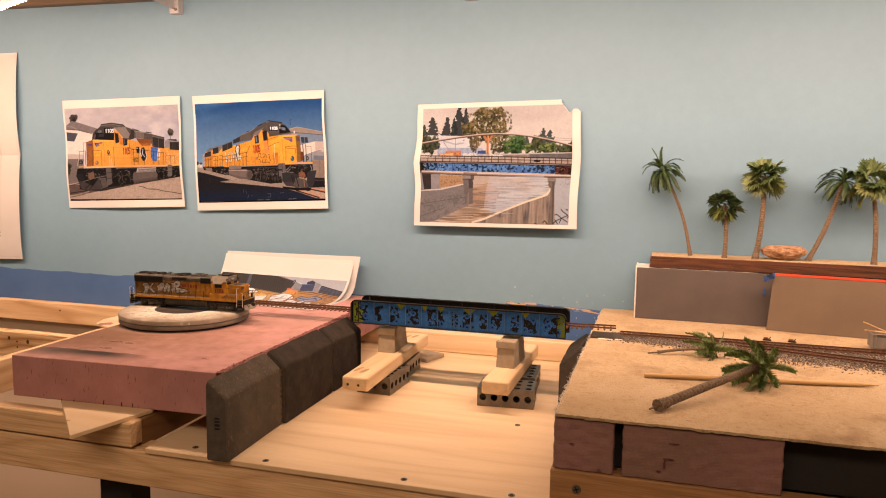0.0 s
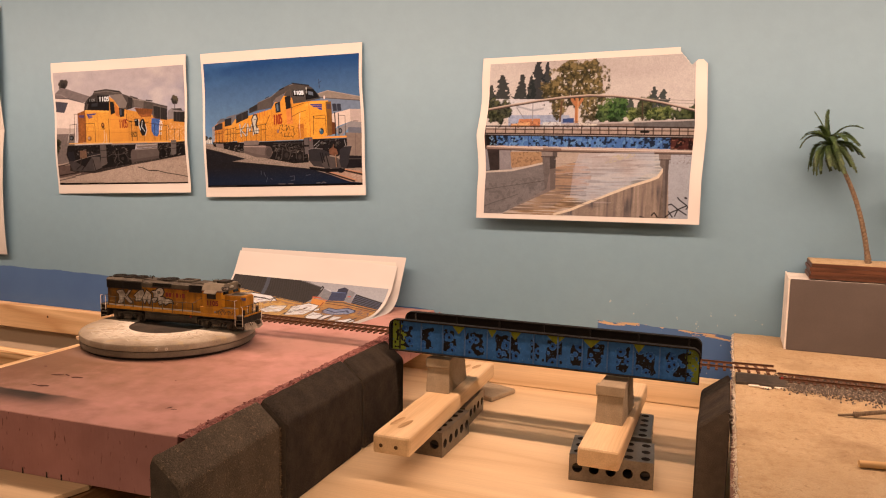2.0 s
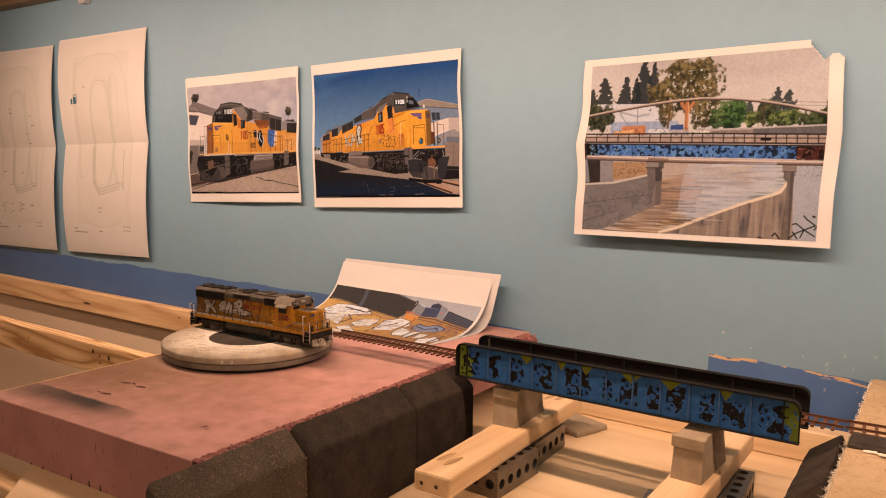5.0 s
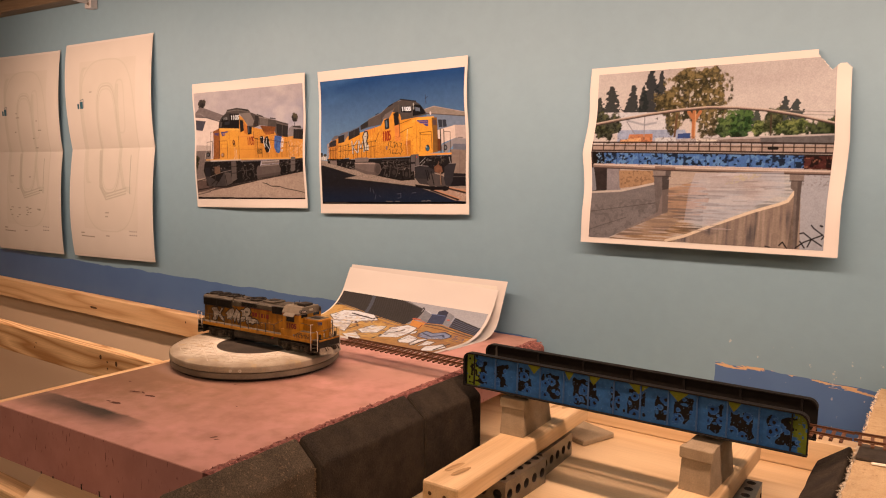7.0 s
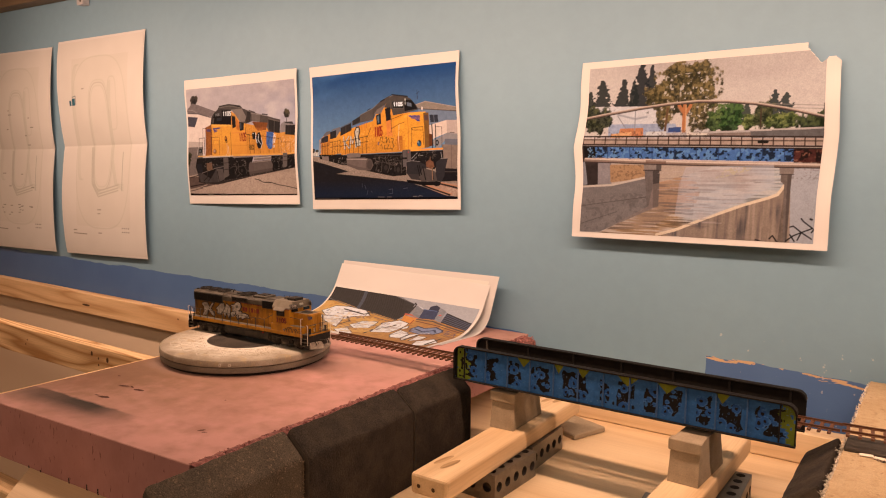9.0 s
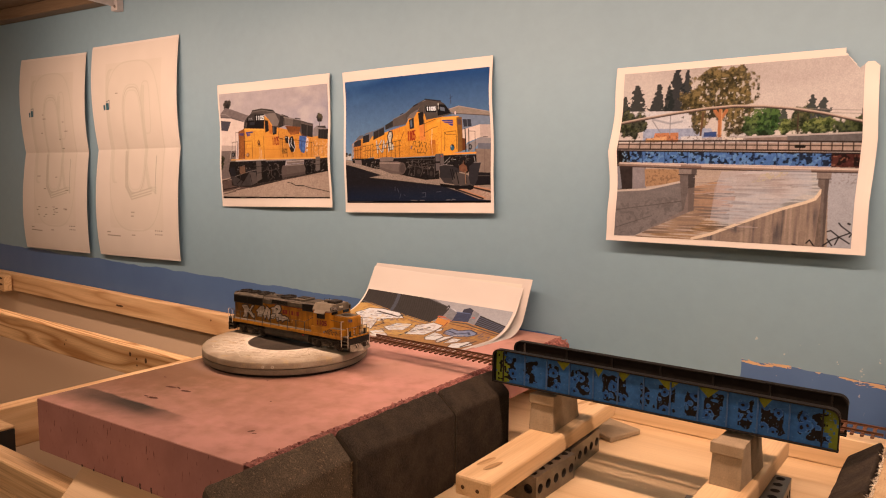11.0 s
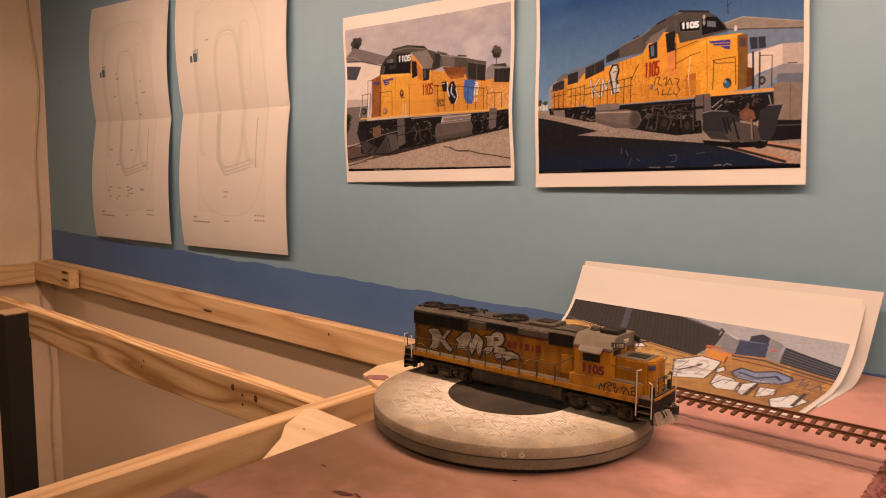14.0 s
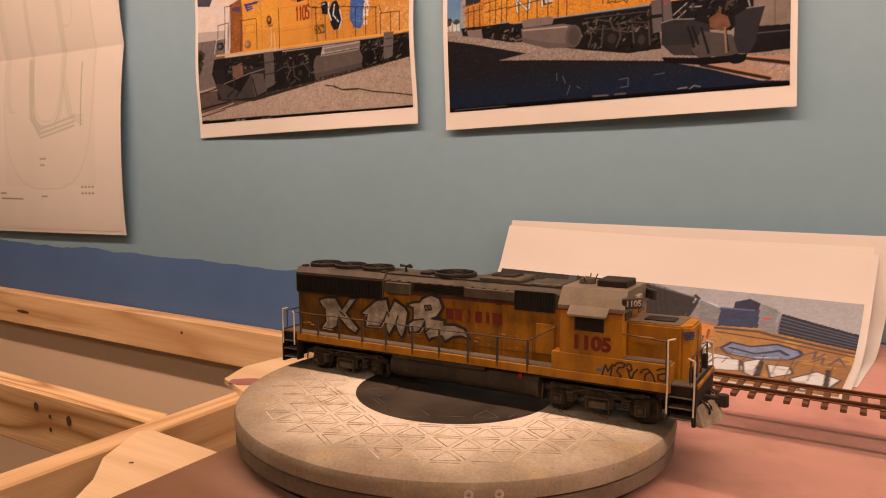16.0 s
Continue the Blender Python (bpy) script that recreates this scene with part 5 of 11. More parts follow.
def louvre(x0, x1, z0, z1, y, parent, n=14, upright=True):
    g = part("grille", boxed(x0, x1, y - 0.0005, y + 0.0003, z0, z1, bev=0.0001), GRILLE, parent, "black louvred grille")
    bm = bmesh.new()
    if upright:
        for k in range(n):
            x = x0 + (k + 0.5) * (x1 - x0) / n
            box(bm, x - 0.00018, x + 0.00018, y - 0.0009, y - 0.0004, z0 + 0.0004, z1 - 0.0004)
    else:
        for k in range(n):
            z = z0 + (k + 0.5) * (z1 - z0) / n
            box(bm, x0 + 0.0003, x1 - 0.0003, y - 0.0009, y - 0.0004, z - 0.0002, z + 0.0002)
    part("louvres", bm, SLAT, g)
    bm = bmesh.new()
    for a, b, c, d in ((x0 - 0.0004, x1 + 0.0004, z0 - 0.0004, z0), (x0 - 0.0004, x1 + 0.0004, z1, z1 + 0.0004), (x0 - 0.0004, x0, z0, z1), (x1, x1 + 0.0004, z0, z1)):
        box(bm, a, b, y - 0.0008, y, c, d)
    part("grille_frame", bm, GRILLE, g)


# flared radiator section at the rear
part("radiator_section", prism(bmesh.new(), [(-0.0119, 0.0405), (0.0119, 0.0405), (0.0119, 0.0505), (0.0098, 0.0530), (-0.0098, 0.0530), (-0.0119, 0.0505)], "x", -0.0929, -0.0420), ROOF, loco, "flared sooty radiator section")
louvre(-0.0915, -0.0690, 0.0405, 0.0492, -0.0120, loco, 22)
louvre(-0.0675, -0.0430, 0.0405, 0.0492, -0.0120, loco, 24)
louvre(-0.0255, -0.0005, 0.0462, 0.0498, -0.0113, loco, 5, False)
louvre(0.0235, 0.0400, 0.0425, 0.0505, -0.0113, loco, 14)
part("blower_duct", boxed(-0.0400, -0.0270, -0.0128, -0.0110, 0.0440, 0.0495, bev=0.0003), ROOF, loco)
part("roof_step", boxed(-0.0005, 0.0230, -0.0124, -0.0110, 0.0455, 0.0500, bev=0.0003), ROOF, loco)
part("red_stripe", boxed(-0.0400, 0.0445, -0.01145, -0.0112, 0.0438, 0.0444), REDP, loco, "thin red stripe")


def fan(x, r):
    f = part("radiator_fan", lathe(bmesh.new(), [(0, 0.0528), (r, 0.0528), (r, 0.0546), (r * 0.92, 0.0551), (r * 0.90, 0.0546), (r * 0.3, 0.0547), (0, 0.0550)], 28), TANK, loco, "round roof fan", smooth=True, m=pose(x, 0, 0))
    bm = bmesh.new()
    for k in range(10):
        a = 2 * math.pi * k / 10
        seg_strip(bm, (r * 0.15 * math.cos(a), r * 0.15 * math.sin(a)), (r * 0.9 * math.cos(a + 0.25), r * 0.9 * math.sin(a + 0.25)), 0.0007, 0.0545, 0.0552)
    part("fan_grille", bm, SLAT, f)


for x in (-0.0835, -0.0685, -0.0525):
    fan(x, 0.0078)
fan(-0.0110, 0.0095)
part("exhaust_stack", boxed(-0.0270, -0.0220, -0.0045, 0.0045, 0.0528, 0.0545, bev=0.0005), TANK, loco)
part("roof_hatch", boxed(0.0050, 0.0240, -0.0088, 0.0088, 0.0528, 0.0552, bev=0.0006), ROOF, loco)
part("hatch_lid", boxed(0.0090, 0.0200, -0.0050, 0.0050, 0.0551, 0.0560, bev=0.0004), TANK, loco)
lip = bmesh.new()
for q in range(16):
    x = -0.0390 + q * 0.0053
    box(lip, x - 0.0006, x + 0.0006, -0.0116, -0.0108, 0.0500, 0.0506)
box(lip, -0.0420, 0.0440, -0.0090, -0.0082, 0.0529, 0.0533)
part("lifting_lugs", lip, ROOF, loco)
for q in (-0.0905, -0.0440):
    part("sand_hatch", boxed(q - 0.0012, q + 0.0012, -0.0090, -0.0060, 0.0529, 0.0540, bev=0.0003), TANK, loco)
part("roof_hatch", boxed(0.0285, 0.0420, -0.0080, 0.0080, 0.0528, 0.0541, bev=0.0006), ROOF, loco)
horn = part("horn", rod(bmesh.new(), (-0.0370, 0, 0.0530), (-0.0370, 0, 0.0556), 0.0006), TANK, loco, "little air horn")
for dx, dz in ((0.0032, 0.0), (-0.0030, 0.0006), (0.0024, 0.0012)):
    part("trumpet", rod(bmesh.new(), (-0.0370, 0.0006, 0.0556 + dz * 0.4), (-0.0370 + dx, -0.0004, 0.0558 + dz * 0.5), 0.0003, 0.0008), TANK, horn)

# hood doors and rivets
seam = bmesh.new()
for x in (-0.078, -0.066, -0.054, -0.043, -0.030, -0.018, -0.006, 0.006, 0.017, 0.0195, 0.031):
    box(seam, x - 0.00009, x + 0.00009, -0.01128, -0.0112, DZ + 0.0008, 0.0436)
box(seam, -0.0925, 0.0445, -0.01128, -0.0112, DZ + 0.0035, DZ + 0.0037)
part("door_seams", seam, surf("seam_shadow_brown", (0.13, 0.06, 0.012), (0.10, 0.045, 0.01), 200, 0.7, 0.1, 900), loco, "hood door seams")
part("battery_box", boxed(0.0325, 0.0405, -0.0117, -0.0112, DZ + 0.004, 0.0370, bev=0.0002), YELLOW, loco)
lat = bmesh.new()
for x in (-0.072, -0.060, -0.048, -0.036, -0.024, -0.012, 0.0, 0.011, 0.024):
    for z in (0.0245, 0.0300, 0.0385):
        box(lat, x - 0.0004, x + 0.0004, -0.0115, -0.0112, z - 0.00025, z + 0.00025)
part("door_latches", lat, YELLOW, loco)

# graffiti and lettering on the near side


def flat_stroke(bm, pts, w, y, taper=1.0):
    """A flat painted stroke through (x, z) points on the plane y."""
    n = len(pts)
    for k, (a, b) in enumerate(zip(pts, pts[1:])):
        a, b = Vector(a), Vector(b)
        d = (b - a).normalized()
        q = Vector((-d.y, d.x)) * w / 2
        e = d * w * 0.38
        o = y - 0.000006 * k
        v = [bm.verts.new((p.x, o, p.y)) for p in (a - q - e, b - q + e, b + q + e, a + q - e)]
        f = bm.faces.new(v)
        f.normal_update()
        if f.normal.y > 0:
            f.normal_flip()


YS = -0.01150


def painted_letter(parent, pts, holes, label, y):
    """A bubble letter: black outline sprayed first, pale fill, dark rim on top."""
    bm = bmesh.new()
    ring = list(pts) + [pts[0], pts[1]]
    flat_stroke(bm, ring, 0.0017, y)
    g = part("graffiti_letter", bm, BLACKP, parent, label)
    bm = bmesh.new()
    f = bm.faces.new([bm.verts.new((q[0], y - 0.00022, q[1])) for q in pts])
    f.normal_update()
    if f.normal.y > 0:
        f.normal_flip()
    bmesh.ops.triangulate(bm, faces=[f])
    part("fill", bm, WHITEP, g)
    bm = bmesh.new()
    flat_stroke(bm, ring, 0.0007, y - 0.00034)
    for h in holes:
        flat_stroke(bm, h, 0.0008, y - 0.00038)
    part("outline", bm, BLACKP, g)
    bm = bmesh.new()
    flat_stroke(bm, [(q[0] + 0.0009, q[1] - 0.0004) for q in pts[-5:]], 0.0003, y - 0.00042)
    part("highlight", bm, WHITERAIL, g)


painted_letter(loco, [(-0.0788, 0.0368), (-0.0753, 0.0380), (-0.0692, 0.0386), (-0.0655, 0.0330), (-0.0612, 0.0388), (-0.0569, 0.0396), (-0.0632, 0.0314), (-0.0561, 0.0241), (-0.0580, 0.0216), (-0.0626, 0.0241), (-0.0676, 0.0293), (-0.0687, 0.0240), (-0.0721, 0.0220), (-0.0779, 0.0224), (-0.0751, 0.0261), (-0.0754, 0.0330), (-0.0781, 0.0347)],
               [[(-0.0668, 0.0318), (-0.0640, 0.0300)]], "white graffiti letter K outlined in black", YS)
painted_letter(loco, [(-0.0541, 0.0324), (-0.0489, 0.0370), (-0.0457, 0.0397), (-0.0401, 0.0408), (-0.0388, 0.0345), (-0.0358, 0.0406), (-0.0303, 0.0375), (-0.0288, 0.0350), (-0.0306, 0.0256), (-0.0321, 0.0225), (-0.0345, 0.0257), (-0.0351, 0.0299), (-0.0389, 0.0228), (-0.0407, 0.0271), (-0.0413, 0.0311), (-0.0439, 0.0268), (-0.0521, 0.0262), (-0.0508, 0.0318), (-0.0528, 0.0317)],
               [[(-0.0413, 0.0311), (-0.0400, 0.0345), (-0.0390, 0.0325)], [(-0.0351, 0.0299), (-0.0340, 0.0330)], [(-0.0521, 0.0255), (-0.0445, 0.0257)]], "white graffiti letter M outlined in black", YS - 0.0001)
painted_letter(loco, [(-0.0258, 0.0379), (-0.0291, 0.0389), (-0.0264, 0.0402), (-0.0225, 0.0408), (-0.0213, 0.0427), (-0.0167, 0.0450), (-0.0126, 0.0435), (-0.0109, 0.0394), (-0.0137, 0.0350), (-0.0166, 0.0336), (-0.0102, 0.0333), (-0.0102, 0.0313), (-0.0051, 0.0317), (-0.0001, 0.0304), (0.0019, 0.0260), (-0.0011, 0.0271), (-0.0056, 0.0263), (-0.0096, 0.0235), (-0.0113, 0.0259), (-0.0160, 0.0246), (-0.0177, 0.0232), (-0.0198, 0.0269), (-0.0198, 0.0321), (-0.0213, 0.0293), (-0.0236, 0.0262), (-0.0280, 0.0258), (-0.0284, 0.0298), (-0.0258, 0.0319)],
               [[(-0.0200, 0.0395), (-0.0170, 0.0400), (-0.0165, 0.0380), (-0.0195, 0.0375), (-0.0200, 0.0395)], [(-0.0188, 0.0390), (-0.0176, 0.0386)], [(-0.0258, 0.0319), (-0.0205, 0.0330)], [(-0.0198, 0.0269), (-0.0170, 0.0290)]], "white graffiti letter R outlined in black", YS - 0.0002)
for x, w in ((-0.0079, 0.0034), (-0.0035, 0.0034), (0.0018, 0.0014), (0.0062, 0.0032), (0.0106, 0.0014), (0.0148, 0.0038)):
    part("name_bar", boxed(x - w / 2, x + w / 2, -0.01140, -0.01125, 0.0341, 0.0393), REDP, loco, "faded red painted bar")
part("name_bar", boxed(0.0140, 0.0172, -0.01155, -0.01125, 0.0432, 0.0443, bev=0.0002), REDP, loco, "faded red painted bar")
STENCIL = surf("faded_stencil", (0.50, 0.33, 0.10), (0.40, 0.25, 0.07), 500, 0.7, 0.1, 900)
for x, z in ((-0.0885, 0.0235), (-0.0860, 0.0240), (-0.0840, 0.0230), (0.0060, 0.0270), (0.0050, 0.0252), (0.0180, 0.0300)):
    part("data_bar", boxed(x - 0.0010, x + 0.0010, -0.01142, -0.0112, z - 0.0003, z + 0.0003), STENCIL, loco, "tiny pale stencil bar")

# cab
cab_pts = [(-0.0172, DZ), (0.0172, DZ), (0.0172, 0.0462), (-0.0172, 0.0462)]
cab = part("cab", prism(bmesh.new(), cab_pts, "x", 0.0450, 0.0695), YELLOW, loco)
part("cab_roof", prism(bmesh.new(), [(-0.0174, 0.0460), (0.0174, 0.0460), (0.0174, 0.0475), (0.0125, 0.0545), (-0.0125, 0.0545), (-0.0174, 0.0475)], "x", 0.0440, 0.0702), CABROOF, loco, "light grey cab roof")
for s in (-1, 1):
    part("sunshade", prism(bmesh.new(), [(s * 0.0175, 0.0478), (s * 0.0176, 0.0470), (s * 0.0212, 0.0438), (s * 0.0211, 0.0446)], "x", 0.0490, 0.0645), CABROOF, cab, "grey sunshade")
    part("side_window", boxed(0.0515, 0.0620, s * 0.0172 - 0.0003, s * 0.0172 + 0.0003, 0.0380, 0.0440), GLASSDARK, cab, "dark cab window")
    bm = bmesh.new()
    for a, b, c, d in ((0.0510, 0.0625, 0.0374, 0.0381), (0.0510, 0.0625, 0.0439, 0.0446), (0.0510, 0.0516, 0.0374, 0.0446), (0.0619, 0.0625, 0.0374, 0.0446)):
        box(bm, a, b, s * 0.0174 - 0.0004, s * 0.0174 + 0.0004, c, d)
    part("window_frame", bm, TANK, cab)
part("cab_stripe", boxed(0.0448, 0.0697, -0.01745, -0.0172, 0.0452, 0.0459), REDP, cab, "thin red stripe")
letters("1105", 0.0080, REDP, "road_number", cab, pose(0.0577, -0.01745, 0.0320, 90), label="bold red road number 1105", bold=0.042)
part("windscreen", boxed(0.0694, 0.0698, -0.0140, -0.0045, 0.0425, 0.0480), GLASSDARK, cab, "dark windscreen")
part("windscreen", boxed(0.0694, 0.0698, 0.0045, 0.0140, 0.0425, 0.0480), GLASSDARK, cab, "dark windscreen")
for s in (-1, 1):
    nb = part("number_board", boxed(-0.0041, 0.0041, -0.0014, 0.0004, -0.0022, 0.0022, bev=0.0004), BLACKP, cab, "black number board", m=pose(0.0716, s * 0.0128, 0.0498, 0, 0, 45 if s < 0 else 135))
    letters("1105", 0.0034, WHITEP, "board_number", nb, pose(0, -0.00155, 0, 90), label="white number 1105", bold=0.03)
part("headlight", boxed(0.0700, 0.0716, -0.0030, 0.0030, 0.0490, 0.0515, bev=0.0004), SILVER, cab, "twin headlight housing")
part("air_conditioner", boxed(0.0560, 0.0680, -0.0065, 0.0065, 0.0543, 0.0575, bev=0.0005), TANK, cab, "dark roof air conditioner")
dome = part("antenna_dome", lathe(bmesh.new(), [(0, 0.0543), (0.0035, 0.0543), (0.0035, 0.0552), (0.0028, 0.0566), (0.0012, 0.0574), (0, 0.0576)], 18), ROOF, cab, smooth=True, m=pose(0.0500, 0, 0))
for a in range(4):
    part("aerial", rod(bmesh.new(), (0.0030 * math.cos(a * 1.57), 0.0030 * math.sin(a * 1.57), 0.0555), (0.0042 * math.cos(a * 1.57), 0.0042 * math.sin(a * 1.57), 0.0590 - 0.0006 * a), 0.00025, seg=5), TANK, dome)
# toolbox step beside the cab and the graffiti on it
part("side_box", boxed(0.0415, 0.0880, -0.0174, -0.0110, DZ, 0.0272, bev=0.0003), YELLOW, loco)
part("side_box_top", boxed(0.0700, 0.0875, -0.0172, -0.0116, 0.0272, 0.0277, bev=0.0001), WALKTOP, loco, "dusty step top")
for s in ([(0.0622, 0.0191), (0.0628, 0.0218), (0.0636, 0.0240), (0.0645, 0.0215), (0.0664, 0.0247), (0.0658, 0.0215), (0.0655, 0.0191)],
          [(0.0669, 0.0240), (0.0679, 0.0253), (0.0695, 0.0259), (0.0710, 0.0254), (0.0705, 0.0240), (0.0686, 0.0235), (0.0680, 0.0219), (0.0697, 0.0202), (0.0686, 0.0190)],
          [(0.0716, 0.0246), (0.0722, 0.0257), (0.0732, 0.0254), (0.0737, 0.0236), (0.0727, 0.0226), (0.0719, 0.0237)],
          [(0.0722, 0.0229), (0.0729, 0.0207), (0.0736, 0.0192), (0.0744, 0.0221), (0.0758, 0.0238)],
          [(0.0769, 0.0227), (0.0779, 0.0241), (0.0795, 0.0246), (0.0807, 0.0236), (0.0789, 0.0224), (0.0785, 0.0211), (0.0786, 0.0196)],
          [(0.0807, 0.0234), (0.0816, 0.0220), (0.0823, 0.0196)],
          [(0.0829, 0.0245), (0.0847, 0.0255), (0.0869, 0.0256), (0.0864, 0.0239), (0.0833, 0.0227), (0.0836, 0.0207), (0.0855, 0.0205), (0.0871, 0.0214)]):
    bm = bmesh.new()
    flat_stroke(bm, s, 0.00072, -0.01748)
    part("marker_tag", bm, BLACKP, loco, "black marker scribble")
part("shield_badge", boxed(0.0600, 0.0622, -0.0177, -0.0174, 0.0210, 0.0228, bev=0.0001), surf("badge_blue", (0.06, 0.08, 0.16), (0.2, 0.2, 0.2), 900, 0.5, 0.1, 900), loco, "small blue badge shape")

# short nose
bm = prism(bmesh.new(), [(0.0695, -0.0108), (0.0900, -0.0108), (0.0935, -0.0072), (0.0935, 0.0072), (0.0900, 0.0108), (0.0695, 0.0108)], "z", DZ, 0.0415)
bmesh.ops.bevel(bm, geom=[e for e in bm.edges if not (e.verts[0].co.z < 0.021 and e.verts[1].co.z < 0.021)], offset=0.0008, segments=2, affect="EDGES")
nose = part("short_nose", bm, YELLOW, loco)
part("nose_top", boxed(0.0700, 0.0890, -0.0092, 0.0092, 0.0413, 0.0418, bev=0.0001), WALKTOP, nose, "dusty nose top")
part("nose_vent", boxed(0.0745, 0.0860, -0.0050, 0.0030, 0.0418, 0.0424, bev=0.0002), TANK, nose)
WING = surf("wing_blue", (0.05, 0.065, 0.16), (0.04, 0.05, 0.13), 300, 0.5, 0.1, 900)
for k in range(4):
    part("wing_bar", boxed(-0.0026 + 0.0005 * k, 0.0026, -0.0003, 0.0001, -0.00022, 0.00022), WING, nose, "blue painted bar", m=pose(0.0919, -0.0092, 0.0392 - 0.0009 * k, 0, 0, 45))
part("wing_disc", lathe(bmesh.new(), [(0, 0), (0.0011, 0), (0.0011, 0.0003), (0, 0.0003)], 14), WING, nose, "blue painted disc", m=pose(0.0930, -0.0080, 0.0380, 90, 0, 45))
part("nose_door", boxed(0.0935, 0.0939, 0.0005, 0.0060, DZ + 0.002, 0.0395, bev=0.0002), YELLOW, nose)
for y in (-0.0045, -0.0065):
    part("grab_iron", rod(bmesh.new(), (0.0939, y, 0.0290), (0.0939, y + 0.0030, 0.0292), 0.0003, seg=6), WHITERAIL, nose)
part("grab_iron", rod(bmesh.new(), (0.0750, -0.0114, 0.0360), (0.0800, -0.0114, 0.0360), 0.0003, seg=6), YELLOW, nose)
for z in (0.0225, 0.0250):
    for y in (-0.0045, 0.0045):
        part("ditch_light", lathe(bmesh.new(), [(0, 0), (0.0011, 0), (0.0011, 0.0008), (0.0008, 0.0010), (0, 0.0009)], 12), SILVER, nose, m=pose(0.0934, y, z, 0, 90, 0))

# hood rear details
part("rear_light", boxed(-0.0937, -0.0925, -0.0030, 0.0030, 0.0470, 0.0500, bev=0.0003), TANK, loco)

# handrails
xs = (-0.0860, -0.0755, -0.0630, -0.0500, -0.0370, -0.0230, -0.0095, 0.0045, 0.0180, 0.0315)
for s in (-1, 1):
    hr = part("handrail", rod(bmesh.new(), (xs[0] - 0.004, s * 0.0174, 0.0302), (0.0315, s * 0.0174, 0.0302), 0.00032, seg=6), HANDRAIL, loco, "thin grey side handrail")
    part("rail_end", rod(bmesh.new(), (0.0315, s * 0.0174, 0.0302), (0.0430, s * 0.0150, 0.0372), 0.00032, seg=6), HANDRAIL, hr)
    for x in xs:
        part("stanchion", boxed(x - 0.0005, x + 0.0005, s * 0.0175 - 0.0003, s * 0.0175 + 0.0003, 0.0165, 0.0306, bev=0.0001), HANDRAIL, hr)
    nr = part("nose_handrail", rod(bmesh.new(), (0.0690, s * 0.0165, 0.0375), (0.0862, s * 0.0172, 0.0365), 0.00032, seg=6), HANDRAIL, loco)
    part("stanchion", rod(bmesh.new(), (0.0862, s * 0.0172, 0.0365), (0.0862, s * 0.0172, 0.0200), 0.0004, seg=6), HANDRAIL, nr)
    for ex, d in ((0.0915, 1), (-0.0930, -1)):
        st = part("step_well", boxed(ex - 0.0042, ex + 0.0042, s * 0.0125, s * 0.0130, 0.0052, DZ, bev=0.0002), TANK, loco, "black step well")
        for z in (0.0055, 0.0098, 0.0141):
            part("step", boxed(ex - 0.0042, ex + 0.0042, min(s * 0.0130, s * 0.0172), max(s * 0.0130, s * 0.0172), z, z + 0.0007, bev=0.0002), WALKTOP, st)
        for q in (-0.0045, 0.0045):
            part("step_side", boxed(ex + q - 0.0003, ex + q + 0.0003, min(s * 0.0130, s * 0.0174), max(s * 0.0130, s * 0.0174), 0.0050, DZ), TANK, st)
        for q, hgt in (((-0.0048, 0.0372), (0.0048, 0.0300)) if d > 0 else ((-0.0040, 0.0312), (0.0030, 0.0296))):
            bm = rod(bmesh.new(), (ex + q, s * 0.0177, 0.0075 if d > 0 else 0.0130), (ex + q + 0.0002, s * 0.0179, hgt * 0.6), 0.00036, seg=6)
            rod(bm, (ex + q + 0.0002, s * 0.0179, hgt * 0.6), (ex + q, s * 0.0177, hgt), 0.00036, seg=6)
            rod(bm, (ex + q, s * 0.0177, hgt), (ex + q * 0.5, s * 0.0165, hgt + 0.0006), 0.00036, seg=6)
            part("white_rail", bm, WHITERAIL, st, "white grab rail")

# pilots, plough and couplers
for d, ex in ((1, 0.0955), (-1, -0.0975)):
    pl = part("pilot", boxed(min(ex, ex + d * 0.0015), max(ex, ex + d * 0.0015), -0.0165, 0.0165, 0.0030, DZ + 0.0008, bev=0.0003), TANK, loco, "black end pilot")
    part("end_stripe", boxed(min(ex, ex + d * 0.0020), max(ex, ex + d * 0.0020), -0.0160, 0.0160, DZ - 0.0012, DZ + 0.0006, bev=0.0002), YELLOW, pl)
    part("coupler_shank", boxed(min(ex, ex + d * 0.0070), max(ex, ex + d * 0.0070), -0.0012, 0.0012, 0.0092, 0.0120, bev=0.0003), TRUCK, pl)
    part("knuckle", rod(bmesh.new(), (ex + d * 0.0080, 0.0008, 0.0080), (ex + d * 0.0080, 0.0008, 0.0128), 0.0021, seg=10), TRUCK, pl)
    for y in (-0.0095, -0.0065, 0.0065, 0.0095):
        bm = bmesh.new()
        prev = Vector((ex + d * 0.0016, y, 0.0125))
        for k in range(1, 6):
            nx = Vector((ex + d * (0.0016 + 0.0035 * math.sin(k * 0.6)), y + 0.0004 * k, 0.0125 - 0.0017 * k))
            rod(bm, prev, nx, 0.00045, seg=5)
            prev = nx
        part("air_hose", bm, TRUCK, pl)
    er_ = part("end_rail", rod(bmesh.new(), (ex - d * 0.001, -0.0150, 0.0300), (ex - d * 0.001, 0.0150, 0.0300), 0.00030, seg=6), HANDRAIL, loco)
    for y in (-0.0150, -0.0040, 0.0040, 0.0150):
        part("stanchion", rod(bmesh.new(), (ex - d * 0.001, y, DZ), (ex - d * 0.001, y, 0.0304), 0.00036, seg=6), HANDRAIL, er_)
bm = bmesh.new()
